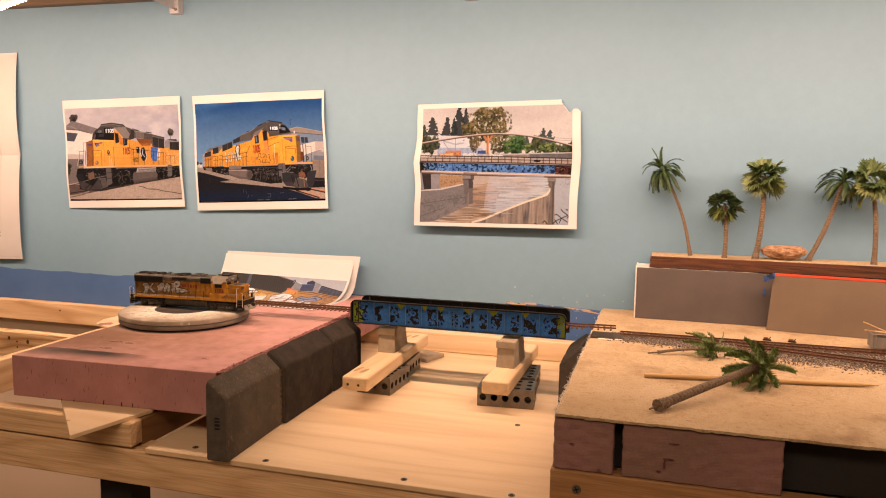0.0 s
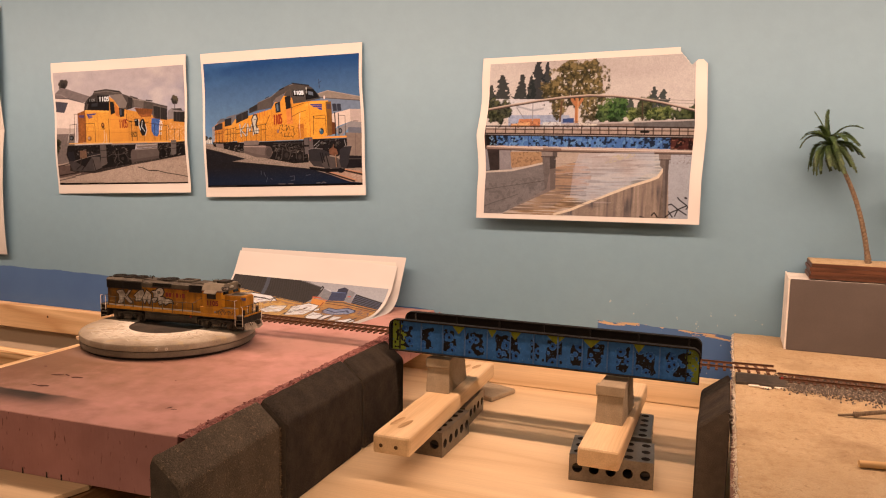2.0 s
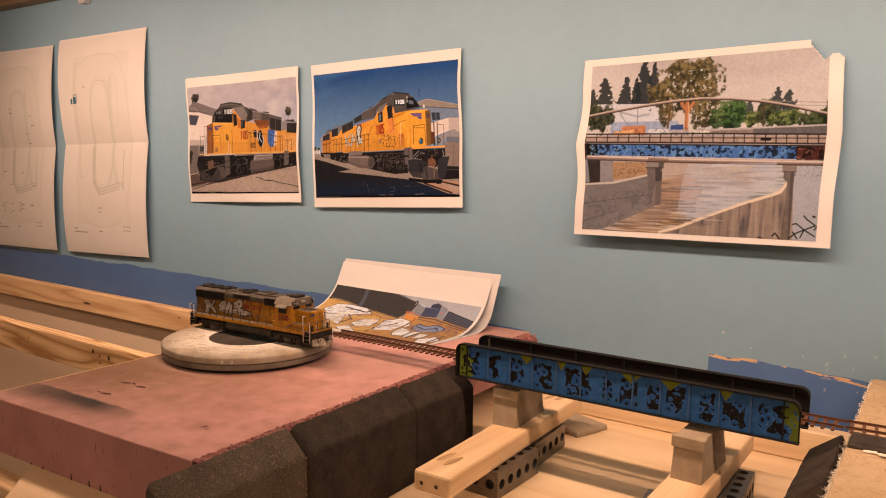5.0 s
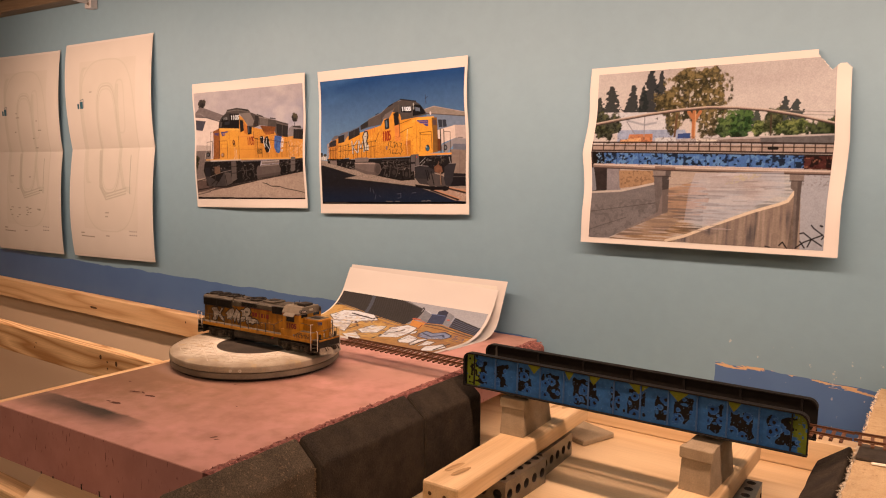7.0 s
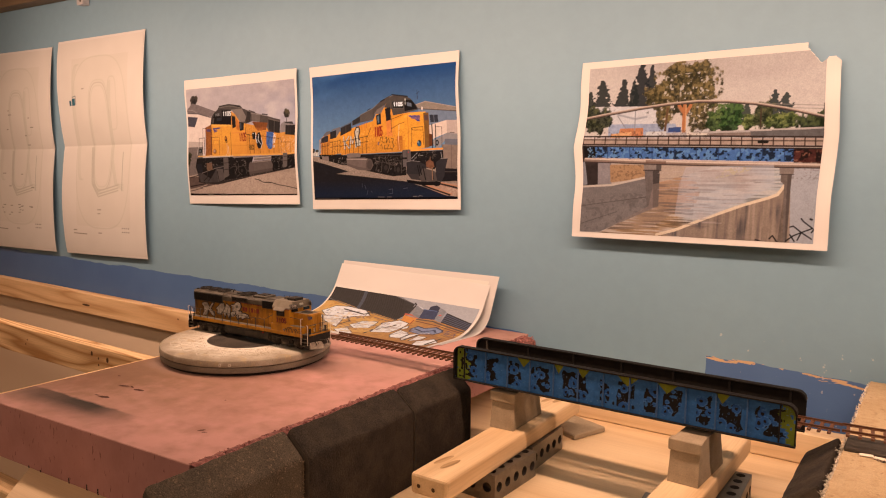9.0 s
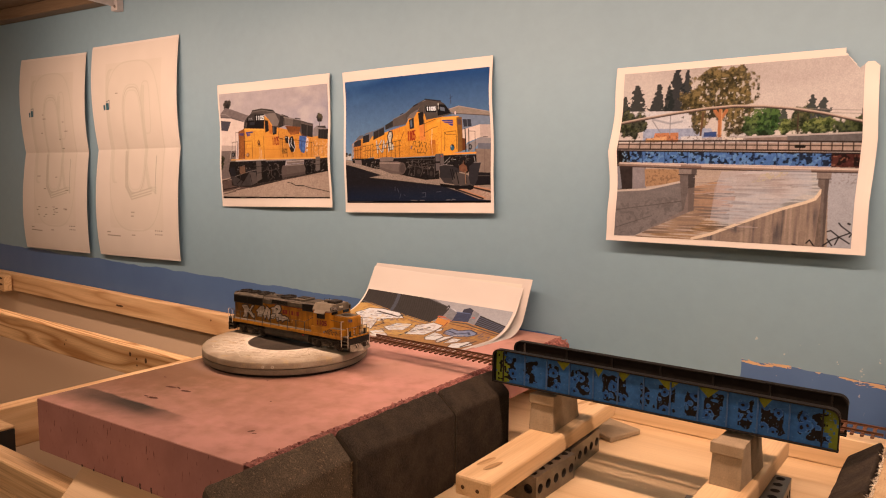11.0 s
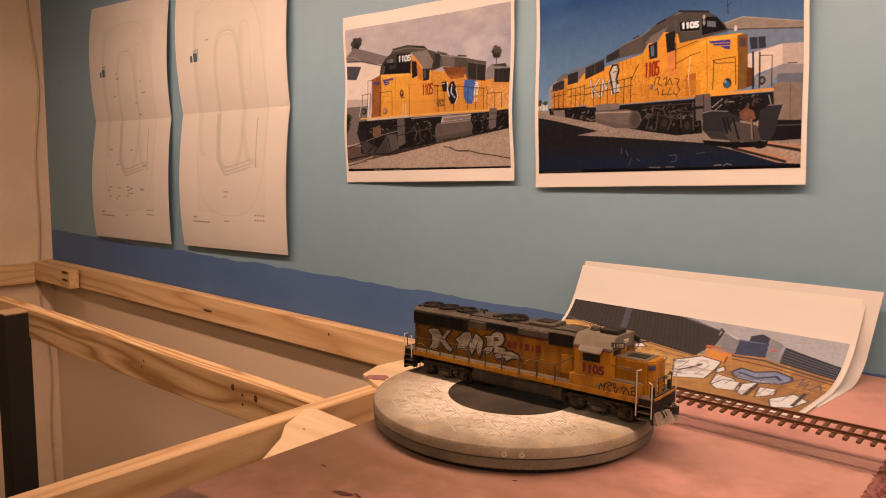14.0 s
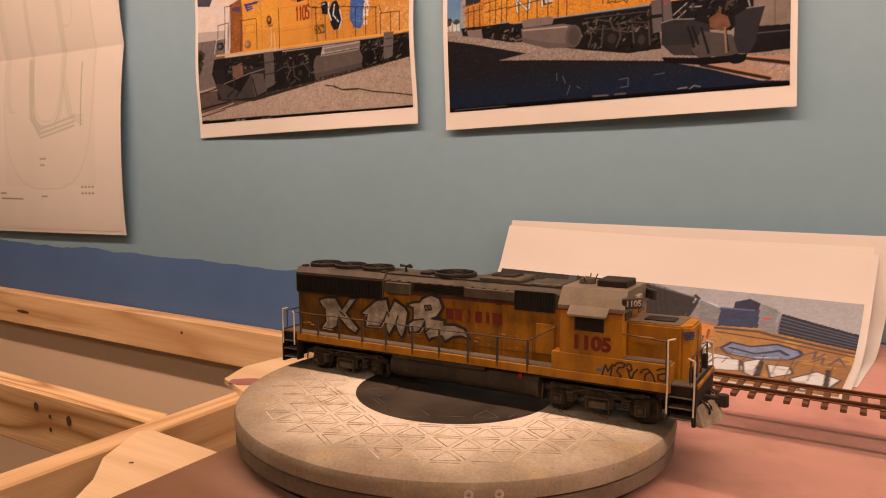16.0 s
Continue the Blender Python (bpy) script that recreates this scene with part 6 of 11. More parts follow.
for s in (-1, 1):
    v = [bm.verts.new(p) for p in ((0.1045, 0, 0.0085), (0.1010, s * 0.0150, 0.0085), (0.1030, s * 0.0160, 0.0012), (0.1085, 0, 0.0012), (0.1030, 0, 0.0085), (0.0996, s * 0.0150, 0.0085), (0.1010, s * 0.0160, 0.0012), (0.1065, 0, 0.0012))]
    for f in ((0, 1, 2, 3), (4, 5, 6, 7), (0, 1, 5, 4), (1, 2, 6, 5), (2, 3, 7, 6)):
        bm.faces.new([v[k] for k in f])
bmesh.ops.recalc_face_normals(bm, faces=bm.faces[:])
part("snow_plough", bm, surf("plough_grey", (0.34, 0.29, 0.23), (0.18, 0.15, 0.115), 160, 0.7, 0.2, 900), loco, "dusty grey snow plough", m=pose(-0.0035, 0, 0.0022))
for y in (-0.0120, 0.0120):
    mu = part("cable_stand", boxed(0.0935, 0.0955, y - 0.0012, y + 0.0012, DZ, 0.0262, bev=0.0004), TANK, loco)

# fuel tank
tank = part("fuel_tank", prism(bmesh.new(), [(0.0162 * math.copysign(abs(math.cos(a * math.pi / 14)) ** 0.75, math.cos(a * math.pi / 14)), 0.0098 + 0.0080 * math.copysign(abs(math.sin(a * math.pi / 14)) ** 0.85, math.sin(a * math.pi / 14))) for a in range(28)], "x", -0.0355, 0.0355), FUEL, loco, "dusty black fuel tank")
part("air_reservoir", rod(bmesh.new(), (-0.0340, -0.0150, 0.0148), (0.0120, -0.0150, 0.0148), 0.0020, seg=12), FUEL, tank, "dusty air tank")
part("fuel_cap", rod(bmesh.new(), (0.0280, -0.0158, 0.0135), (0.0280, -0.0170, 0.0137), 0.0011, seg=10), LENS, tank, "red cap")


def loco_truck(cx):
    tk = part("truck", boxed(cx - 0.0208, cx + 0.0208, -0.0100, 0.0100, 0.0060, 0.0120, bev=0.0006), TANK, loco, "weathered gunmetal truck")
    for s in (-1, 1):
        bm = bmesh.new()
        y0, y1 = (s * 0.0125, s * 0.0142)
        lo, hi = min(y0, y1), max(y0, y1)
        box(bm, cx - 0.0225, cx + 0.0225, lo, hi, 0.0088, 0.0112, bev=0.0004)
        box(bm, cx - 0.0060, cx + 0.0060, lo - 0.0004, hi + 0.0004, 0.0040, 0.0095, bev=0.0006)
        for q in (-1, 1):
            box(bm, cx + q * 0.0168 - 0.0032, cx + q * 0.0168 + 0.0032, lo - 0.0006, hi + 0.0006, 0.0032, 0.0100, bev=0.0006)
            box(bm, cx + q * 0.0100 - 0.0012, cx + q * 0.0100 + 0.0012, lo, hi, 0.0060, 0.0125, bev=0.0003)
            rod(bm, (cx + q * 0.0112, (lo + hi) / 2 + s * 0.0012, 0.0058), (cx + q * 0.0112, (lo + hi) / 2 + s * 0.0012, 0.0098), 0.0013, seg=8)
        part("side_frame", bm, TRUCK, tk)
        for q in (-1, 1):
            part("journal_box", boxed(cx + q * 0.0168 - 0.0019, cx + q * 0.0168 + 0.0019, min(s * 0.0142, s * 0.0156), max(s * 0.0142, s * 0.0156), 0.0042, 0.0082, bev=0.0005), TRUCK, tk)
            rod_ = rod(bmesh.new(), (cx + q * 0.0070, s * 0.0150, 0.0112), (cx + q * 0.0185, s * 0.0150, 0.0122), 0.0010, seg=8)
            part("brake_cylinder", rod_, TRUCK, tk)
        rig = bmesh.new()
        yo = s * 0.0160
        for q in (-1, 1):
            for z in (0.0040, 0.0082):
                rod(rig, (cx + q * 0.0168 - 0.0019, yo, z), (cx + q * 0.0168 + 0.0019, yo, z), 0.00022, seg=5)
            for w in (-0.0019, 0.0019):
                rod(rig, (cx + q * 0.0168 + w, yo, 0.0040), (cx + q * 0.0168 + w, yo, 0.0082), 0.00022, seg=5)
            rod(rig, (cx + q * 0.0168, s * 0.0150, 0.0061), (cx + q * 0.0168, s * 0.0163, 0.0061), 0.0011, seg=12)
            for k in range(4):
                rod(rig, (cx + q * 0.0112, s * 0.0152, 0.0060 + k * 0.0011), (cx + q * 0.0112, s * 0.0152, 0.0065 + k * 0.0011), 0.0016, seg=10)
            rod(rig, (cx + q * 0.0228, s * 0.0150, 0.0110), (cx + q * 0.0232, s * 0.0150, 0.0040), 0.0003, seg=5)
            rod(rig, (cx + q * 0.0030, s * 0.0158, 0.0120), (cx + q * 0.0130, s * 0.0160, 0.0095), 0.00025, seg=5)
        for z in (0.0022, 0.0088):
            rod(rig, (cx - 0.0046, yo, z), (cx + 0.0046, yo, z), 0.00024, seg=5)
        for w in (-0.0046, 0.0046):
            rod(rig, (cx + w, yo, 0.0022), (cx + w, yo, 0.0088), 0.00024, seg=5)
        box(rig, cx - 0.0036, cx + 0.0036, min(s * 0.0146, s * 0.0156), max(s * 0.0146, s * 0.0156), 0.0040, 0.0072, bev=0.0004)
        box(rig, cx - 0.0200, cx + 0.0200, min(s * 0.0138, s * 0.0146), max(s * 0.0138, s * 0.0146), 0.0118, 0.0124, bev=0.0002)
        part("brake_rigging", rig, RIGGING, tk, "dusty brake rigging and springs")
        bm = bmesh.new()
        prev = Vector((cx + 0.0208, s * 0.0155, 0.0120))
        for k in range(1, 9):
            a = k / 8 * math.pi
            nx = Vector((cx + 0.0208 + 0.0035 * math.sin(a), s * 0.0158, 0.0072 + 0.0048 * math.cos(a)))
            rod(bm, prev, nx, 0.00028, seg=5)
            prev = nx
        part("brake_hose", bm, TRUCK, tk)
    for q in (-1, 1):
        for s in (-1, 1):
            wh = lathe(bmesh.new(), [(0, -0.0013), (0.0058, -0.0013), (0.0058, 0.0007), (0.0064, 0.0009), (0.0064, 0.0013), (0, 0.0013)], 28)
            part("wheel", wh, TRUCK, tk, smooth=True, m=pose(cx + q * 0.0168, s * 0.0095, 0.0058, 90 * s, 0, 0))


loco_truck(-0.0610)
loco_truck(0.0600)

# ---- right module: sandy base ----


def sand_material():
    m, t, b = nodes_of("glued_sand", 0.95, 0, 0.2)
    base = add_ramp(t, add_noise(t, 11, 5), [(0.3, (0.55, 0.425, 0.265)), (0.7, (0.45, 0.330, 0.192))])
    spk = add_noise(t, 620, 5)
    dark = add_ramp(t, spk, [(0.62, (0, 0, 0)), (0.70, (0.50, 0.50, 0.50))])
    tan = add_ramp(t, add_noise(t, 150, 6), [(0.50, (0, 0, 0)), (0.68, (0.40, 0.40, 0.40))])
    col = add_mix(t, dark, add_mix(t, tan, base, (0.34, 0.21, 0.105)), (0.20, 0.125, 0.06))
    pale = add_ramp(t, add_noise(t, 7, 3), [(0.52, (0, 0, 0)), (0.70, (0.6, 0.6, 0.6))])
    col = add_mix(t, pale, col, (0.57, 0.46, 0.31))
    soil = add_ramp(t, add_noise(t, 13, 6), [(0.56, (0, 0, 0)), (0.70, (0.65, 0.65, 0.65))])
    col = add_mix(t, soil, col, (0.26, 0.165, 0.088))
    pit = add_ramp(t, add_noise(t, 240, 4, (1, 0.6, 1)), [(0.64, (0, 0, 0)), (0.69, (0.55, 0.55, 0.55))])
    col = add_mix(t, pit, col, (0.23, 0.15, 0.08))
    g = add_ramp(t, add_noise(t, 1300, 3), [(0.30, (0.80, 0.80, 0.80)), (0.70, (1.12, 1.12, 1.12))])
    t.links.new(add_mix(t, 1.0, col, g, "MULTIPLY"), b.inputs["Base Color"])
    add_bump(t, b, add_noise(t, 330, 6), 1.0, 0.0028)
    return m


SAND = sand_material()
X0, X1, Y0, Y1 = -0.0905, 0.60, 0.712, WALL - 0.004
bm = bmesh.new()
nx, ny = 140, 116
grid = []
for j in range(ny + 1):
    row = []
    for i in range(nx + 1):
        x, y = X0 + (X1 - X0) * i / nx, Y0 + (Y1 - Y0) * j / ny
        ex = 0.0014 * noise.noise(Vector((y * 160, 3, 0))) + 0.0010 * noise.noise(Vector((y * 500, 9, 0))) if i == 0 else 0
        ey = 0.0012 * noise.noise(Vector((x * 130, 7, 0))) if j == 0 else 0
        z = 1.2575 + (y - Y0) * 0.002 + 0.0005 * noise.noise(Vector((x * 40, y * 40, 0))) + 0.0004 * noise.noise(Vector((x * 160, y * 160, 5)))
        row.append(bm.verts.new((x + ex, y + ey, z)))
    grid.append(row)
for j in range(ny):
    for i in range(nx):
        bm.faces.new((grid[j][i], grid[j][i + 1], grid[j + 1][i + 1], grid[j + 1][i]))
rim = [r[0] for r in grid[::-1]] + grid[0][1:]
low = [bm.verts.new((v.co.x, v.co.y, v.co.z - 0.0026 + 0.0008 * noise.noise(v.co * 150))) for v in rim]
for k in range(len(rim) - 1):
    bm.faces.new((rim[k], low[k], low[k + 1], rim[k + 1]))
sandy = solid("sand_base", bm, SAND, "sand-covered scenery base with a frayed plaster-cloth edge", "scenery base", smooth=True)
part("base_card", boxed(X0 + 0.006, X1, Y0 + 0.006, Y1, 1.2546, 1.2556), GREYBOX, sandy)
LINT = plain("plaster_cloth_lint", (0.85, 0.78, 0.66), 0.9)
shreds("frayed_edge", (X0 - 0.0005, Y0, 1.2560, X0 - 0.0005, Y1, 1.2560, 0.0011, 0.0008, 0.0019), LINT, "white frayed plaster cloth", 8, 1300, sandy)
random.seed(21)
fib = bmesh.new()
for _ in range(110):
    y = random.uniform(Y0 + 0.02, 1.05)
    p = Vector((X0, y, 1.2565))
    d = Vector((-1, random.gauss(0, 0.9), random.gauss(0, 0.5))).normalized()
    for k in range(4):
        q = p + d * random.uniform(0.0010, 0.0022)
        rod(fib, p, q, 0.00013, seg=3, cap=False)
        p = q
        d = (d + Vector((random.gauss(0, 0.5), random.gauss(0, 0.6), random.gauss(-0.15, 0.4)))).normalized()
tagged(part("loose_fibres", fib, LINT, sandy, "loose white fibres"), kind="stuff")
shreds("frayed_front", (X0, Y0 - 0.0002, 1.2553, X1, Y0 - 0.0002, 1.2553, 0.0008, 0.0005, 0.0012), SAND, "crumbled sand edge", 9, 420, sandy)

blocks = []
for x0, x1, y1 in ((-0.092, -0.0345, 1.16), (-0.0265, 0.1150, WALL - 0.03)):
    bm = boxed(x0, x1, 0.7145, y1, 1.2015, 1.2543, bev=0.0012)
    es = [e for e in bm.edges if e.calc_length() > 0.02]
    bmesh.ops.subdivide_edges(bm, edges=es, cuts=18, use_grid_fill=True)
    for v in bm.verts:
        if v.co.y < 0.73:
            v.co.y += 0.0014 * noise.noise(Vector((v.co.x * 90, 0, v.co.z * 120))) + 0.0008
            if abs(v.co.x - x0) < 0.003 or abs(v.co.x - x1) < 0.003:
                v.co.x += 0.0012 * noise.noise(Vector((0, 3, v.co.z * 150)))
    blocks.append(solid("foam_block", bm, FOAM_CUT, "rough mauve foam block under the sandy base", "foam block", "foam under the sand"))
# added black strip: the deep shade of the joint put in as colour
solid("foam_block", boxed(-0.040, -0.021, 0.7350, 1.10, 1.2015, 1.2486, bev=0.001), BLACK, "added black strip standing for the shade in the foam joint", "foam block", "foam under the sand")
GOUGE = surf("gouged_foam", (0.15, 0.058, 0.052), (0.10, 0.036, 0.034), 200, 0.9, 0.4, 900)
for k, (x, z, a, c) in enumerate(((0.0155, 1.2245, 0.0075, 0.0016), (0.0125, 1.2190, 0.0016, 0.0070), (0.0075, 1.2120, 0.0036, 0.0012), (0.020, 1.2400, 0.008, 0.0008), (-0.074, 1.2290, 0.0045, 0.0009), (-0.048, 1.2060, 0.003, 0.0010))):
    pts = [(x + a * (0.7 + 0.3 * noise.noise(Vector((k * 5.0, t * 1.7, 0)))) * math.cos(t * 0.6283), z + c * (0.7 + 0.5 * noise.noise(Vector((k * 3.0, t * 2.1, 4)))) * math.sin(t * 0.6283)) for t in range(10)]
    gouge = bmesh.new()
    gouge.faces.new([gouge.verts.new((q[0], 0.7133 - 0.0001 * k, q[1])) for q in pts])
    part("gouge", gouge, GOUGE, blocks[0 if x < -0.03 else 1], "torn gouge in the foam")
rb = board("riser_board", -0.094, 0.60, 0.7125, 0.731, 1.1705, 1.2012, "dark-stained pine riser board under the mauve foam", "board", wood("aged_pine", (0.40, 0.225, 0.095), (0.20, 0.10, 0.04)), group="benchwork boards")
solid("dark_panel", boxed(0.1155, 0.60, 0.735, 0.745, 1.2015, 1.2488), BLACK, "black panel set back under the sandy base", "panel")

# gravel round the track
random.seed(33)
GRAVEL, gt, gb = nodes_of("grey_gravel", 0.9, 0, 0.3)
geo = gt.nodes.new("ShaderNodeNewGeometry")
gcol = add_ramp(gt, geo.outputs["Random Per Island"], [(0.0, (0.045, 0.038, 0.032)), (0.5, (0.115, 0.095, 0.076)), (0.85, (0.22, 0.18, 0.145)), (1.0, (0.45, 0.37, 0.29))])
gt.links.new(gcol, gb.inputs["Base Color"])
vv, ff_ = [], []
for _ in range(42000):
    k = random.random()
    x = -0.066 + 0.40 * random.random() ** 0.9
    c = 1.0835 - max(0.0, (x - 0.06)) * 0.12
    spread = 0.012 + 0.020 * min(1, max(0, x + 0.05) / 0.2)
    y = random.gauss(c - 0.012, spread * 0.85)
    if y > 1.103 + random.gauss(0, 0.003) or y < 0.985 - 0.1 * x:
        continue
    r = random.uniform(0.0006, 0.0013)
    z = 1.2578 + (y - 0.712) * 0.002 + r * 0.4
    o = len(vv)
    for dx, dy, dz in ((1, 0, 0), (-1, 0, 0), (0, 1, 0), (0, -1, 0), (0, 0, 1), (0, 0, -0.8)):
        q = random.uniform(0.6, 1.15) * r
        vv.append((x + dx * q + random.uniform(-.2, .2) * r, y + dy * q + random.uniform(-.2, .2) * r, z + dz * q))
    ff_ += [(o + a, o + b, o + c_) for a, b, c_ in ((0, 2, 4), (2, 1, 4), (1, 3, 4), (3, 0, 4), (2, 0, 5), (1, 2, 5), (3, 1, 5), (0, 3, 5))]
gm = bpy.data.meshes.new("gravel")
gm.from_pydata(vv, [], ff_)
gm.materials.append(GRAVEL)
tagged(new("gravel", gm), "loose grey gravel ballast round the model track", "gravel", kind="stuff")
DARKBED = surf("dark_roadbed", (0.05, 0.042, 0.034), (0.08, 0.065, 0.05), 120, 0.9, 0.6, 900, 0.0006)
bm = boxed(-0.0900, -0.046, 1.0500, 1.0850, 1.2580, 1.2612, bev=0.0008)
solid("roadbed_pad", bm, DARKBED, "black roadbed pad under the loose track end", "roadbed")
for x, y, a in ((-0.078, 1.047, 12), (-0.068, 1.045, -8), (-0.055, 1.050, 30)):
    solid("plaster_chip", boxed(-0.005, 0.005, -0.0022, 0.0022, 0, 0.0012, bev=0.0005), LINT, "white plaster chip by the track end", "plaster chip", "plaster chips", m=pose(x + 0.004, y, 1.2586, 0, 0, a))
cl = thing("rail_clip", "tiny red rail clip at the track end", "clip", m=pose(-0.0485, 1.0745, 1.2588))
part("clip_body", boxed(-0.0012, 0.0012, -0.0012, 0.0012, 0, 0.0045, bev=0.0003), LENS, cl)
part("clip_foot", boxed(-0.0045, 0.001, -0.0026, -0.0012, 0, 0.0008, bev=0.0002), WHITERAIL, cl)

# ---- wooden stick, boxes and trim behind the track ----
STICK = wood("bamboo_stick", (0.60, 0.40, 0.19), (0.42, 0.25, 0.10), 20)
bm = rod(bmesh.new(), (-0.1245, 0, 0), (0.105, 0, 0), 0.0026, 0.0026, 12)
rod(bm, (0.105, 0, 0), (0.128, 0, 0), 0.0026, 0.0005, 12)
solid("bamboo_skewer", bm, STICK, "thin pointed bamboo skewer lying on the sand", "skewer", m=pose(0.1107, 0.8912, 1.2609, 0, 0, 9.8), smooth=True)

gbx = thing("card_wall", "grey card wall with a white foam core edge", "card panel", m=pose(-0.0380, 1.2165, 1.2588))
part("face", boxed(0.0022, 0.222, 0, 0.0025, 0, 0.0806, bev=0.0003), GREYBOX, gbx)
part("core", boxed(0, 0.0020, 0.0008, 0.060, 0, 0.0812, bev=0.0003), WHITEEDGE, gbx, "white foam core edge")
part("top", boxed(0.0022, 0.180, 0.0027, 0.060, 0.0785, 0.0803, bev=0.0003), WHITEEDGE, gbx)
part("seam", boxed(0.0022, 0.060, -0.0002, -0.00005, 0.0560, 0.0563), GREYBOX, gbx)
tbx = thing("card_wall", "tan card wall with a red top edge leaning by the track", "card panel", m=pose(0.1500, 1.1925, 1.2588, -4, 0, -6))
bm = prism(bmesh.new(), [(0.004, 0), (0.33, 0), (0.33, 0.0830), (0.010, 0.0830)], "y", 0, 0.0025)
part("face", bm, TANBOX, tbx)
part("red_edge", boxed(0.012, 0.33, -0.0006, 0.0030, 0.0812, 0.0850, bev=0.0004), surf("red_tape", (0.62, 0.075, 0.03), (0.52, 0.06, 0.025), 90, 0.5, 0.1, 700), tbx, "bright red tape edge")
BLUETAPE = surf("blue_masking_tape", (0.035, 0.10, 0.30), (0.03, 0.08, 0.25), 90, 0.6, 0.3, 600)
bm = bmesh.new()
g = [[bm.verts.new((0.003 + 0.015 * i / 8, -0.0012 - 0.0010 * math.sin(i * 0.9 + j), 0.0690 + 0.0075 * i / 8 + 0.009 * j / 4)) for i in range(9)] for j in range(5)]
for j in range(4):
    for i in range(8):
        bm.faces.new((g[j][i], g[j][i + 1], g[j + 1][i + 1], g[j + 1][i]))
bmesh.ops.solidify(bm, geom=bm.faces[:], thickness=0.0003)
solid("masking_tape", bm, BLUETAPE, "crumpled blue masking tape on the card edge", "tape", m=pose(0.1430, 1.1885, 1.2606, -4, 0, -6))
solid("masking_tape", boxed(0, 0.004, -0.0004, 0, 0, 0.010), BLUETAPE, "small strip of blue masking tape", "tape", m=pose(0.1490, 1.2155, 1.3070))

random.seed(41)
trim = thing("stained_trim", "stack of dark red-brown stained wood trim strips", "wood trim", m=pose(-0.0170, 1.2210, 1.3404))
for k, z in enumerate((0.0, 0.0042, 0.0085, 0.0128)):
    part("strip", boxed(0.0015 * (k % 2), 0.50, 0.001 + 0.0003 * (k % 2), 0.055, z, z + 0.00422, bev=0.0002), STAINED, trim)
part("sandy_top", boxed(0.002, 0.50, 0.003, 0.056, 0.0169, 0.0180, bev=0.0004), SAND, trim, "thin sandy top layer")
STZ = 1.3404 + 0.0181

bm = bmesh.new()
bmesh.ops.create_icosphere(bm, subdivisions=5, radius=1.0)
for v in bm.verts:
    n = v.co.normalized()
    r = 1 + 0.18 * noise.noise(n * 1.7) + 0.13 * abs(noise.noise(n * 4.5)) + 0.06 * noise.noise(n * 9) + 0.035 * noise.noise(n * 21)
    v.co = Vector((n.x * 0.0315 * r, n.y * 0.014 * r, min(n.z * 0.0115 * r, 0.0088 + 0.0008 * noise.noise(n * 5))))
    v.co.x -= 0.35 * max(0, -v.co.z) * (1 if v.co.x > 0 else -0.6)
zmin = min(v.co.z for v in bm.verts)
for v in bm.verts:
    v.co.z -= zmin
solid("rock", bm, surf("orange_stone", (0.50, 0.31, 0.185), (0.30, 0.155, 0.08), 130, 0.9, 1.0, 400, 0.0018, fine=0.35), "flat-topped orange tan stone on the sandy shelf", "rock", m=pose(0.1805, 1.2450, STZ), smooth=True)

# ---- model palms ----
TRUNK = surf("palm_trunk", (0.26, 0.188, 0.122), (0.125, 0.088, 0.056), 420, 0.85, 0.9, 900, 0.0012, fine=0.35)
LEAF, lt, lb = nodes_of("palm_frond", 0.55, 0, 0.4)
lg = lt.nodes.new("ShaderNodeNewGeometry")
lt.links.new(add_ramp(lt, lg.outputs["Random Per Island"], [(0.0, (0.010, 0.026, 0.008)), (0.6, (0.028, 0.062, 0.016)), (1.0, (0.065, 0.110, 0.030))]), lb.inputs["Base Color"])


def leaf_green(name, *stops):
    m, t, b = nodes_of(name, 0.55, 0, 0.4)
    g = t.nodes.new("ShaderNodeNewGeometry")
    t.links.new(add_ramp(t, g.outputs["Random Per Island"], list(stops)), b.inputs["Base Color"])
    return m


LEAFFAN = leaf_green("bright_palm_frond", (0.0, (0.034, 0.066, 0.014)), (0.5, (0.090, 0.145, 0.034)), (1.0, (0.19, 0.24, 0.070)))
FAN_DARK = leaf_green("dark_fan_frond", (0.0, (0.010, 0.026, 0.008)), (0.7, (0.028, 0.056, 0.016)), (1.0, (0.085, 0.125, 0.040)))
FAN_PALE = leaf_green("pale_fan_frond", (0.0, (0.030, 0.062, 0.018)), (0.45, (0.110, 0.160, 0.055)), (1.0, (0.215, 0.255, 0.105)))
FAN_YELLOW = leaf_green("yellowed_fan_frond", (0.0, (0.060, 0.095, 0.024)), (0.75, (0.13, 0.160, 0.036)), (1.0, (0.33, 0.25, 0.025)))
FAN_OLIVE = leaf_green("olive_fan_frond", (0.0, (0.075, 0.105, 0.030)), (1.0, (0.165, 0.185, 0.060)))


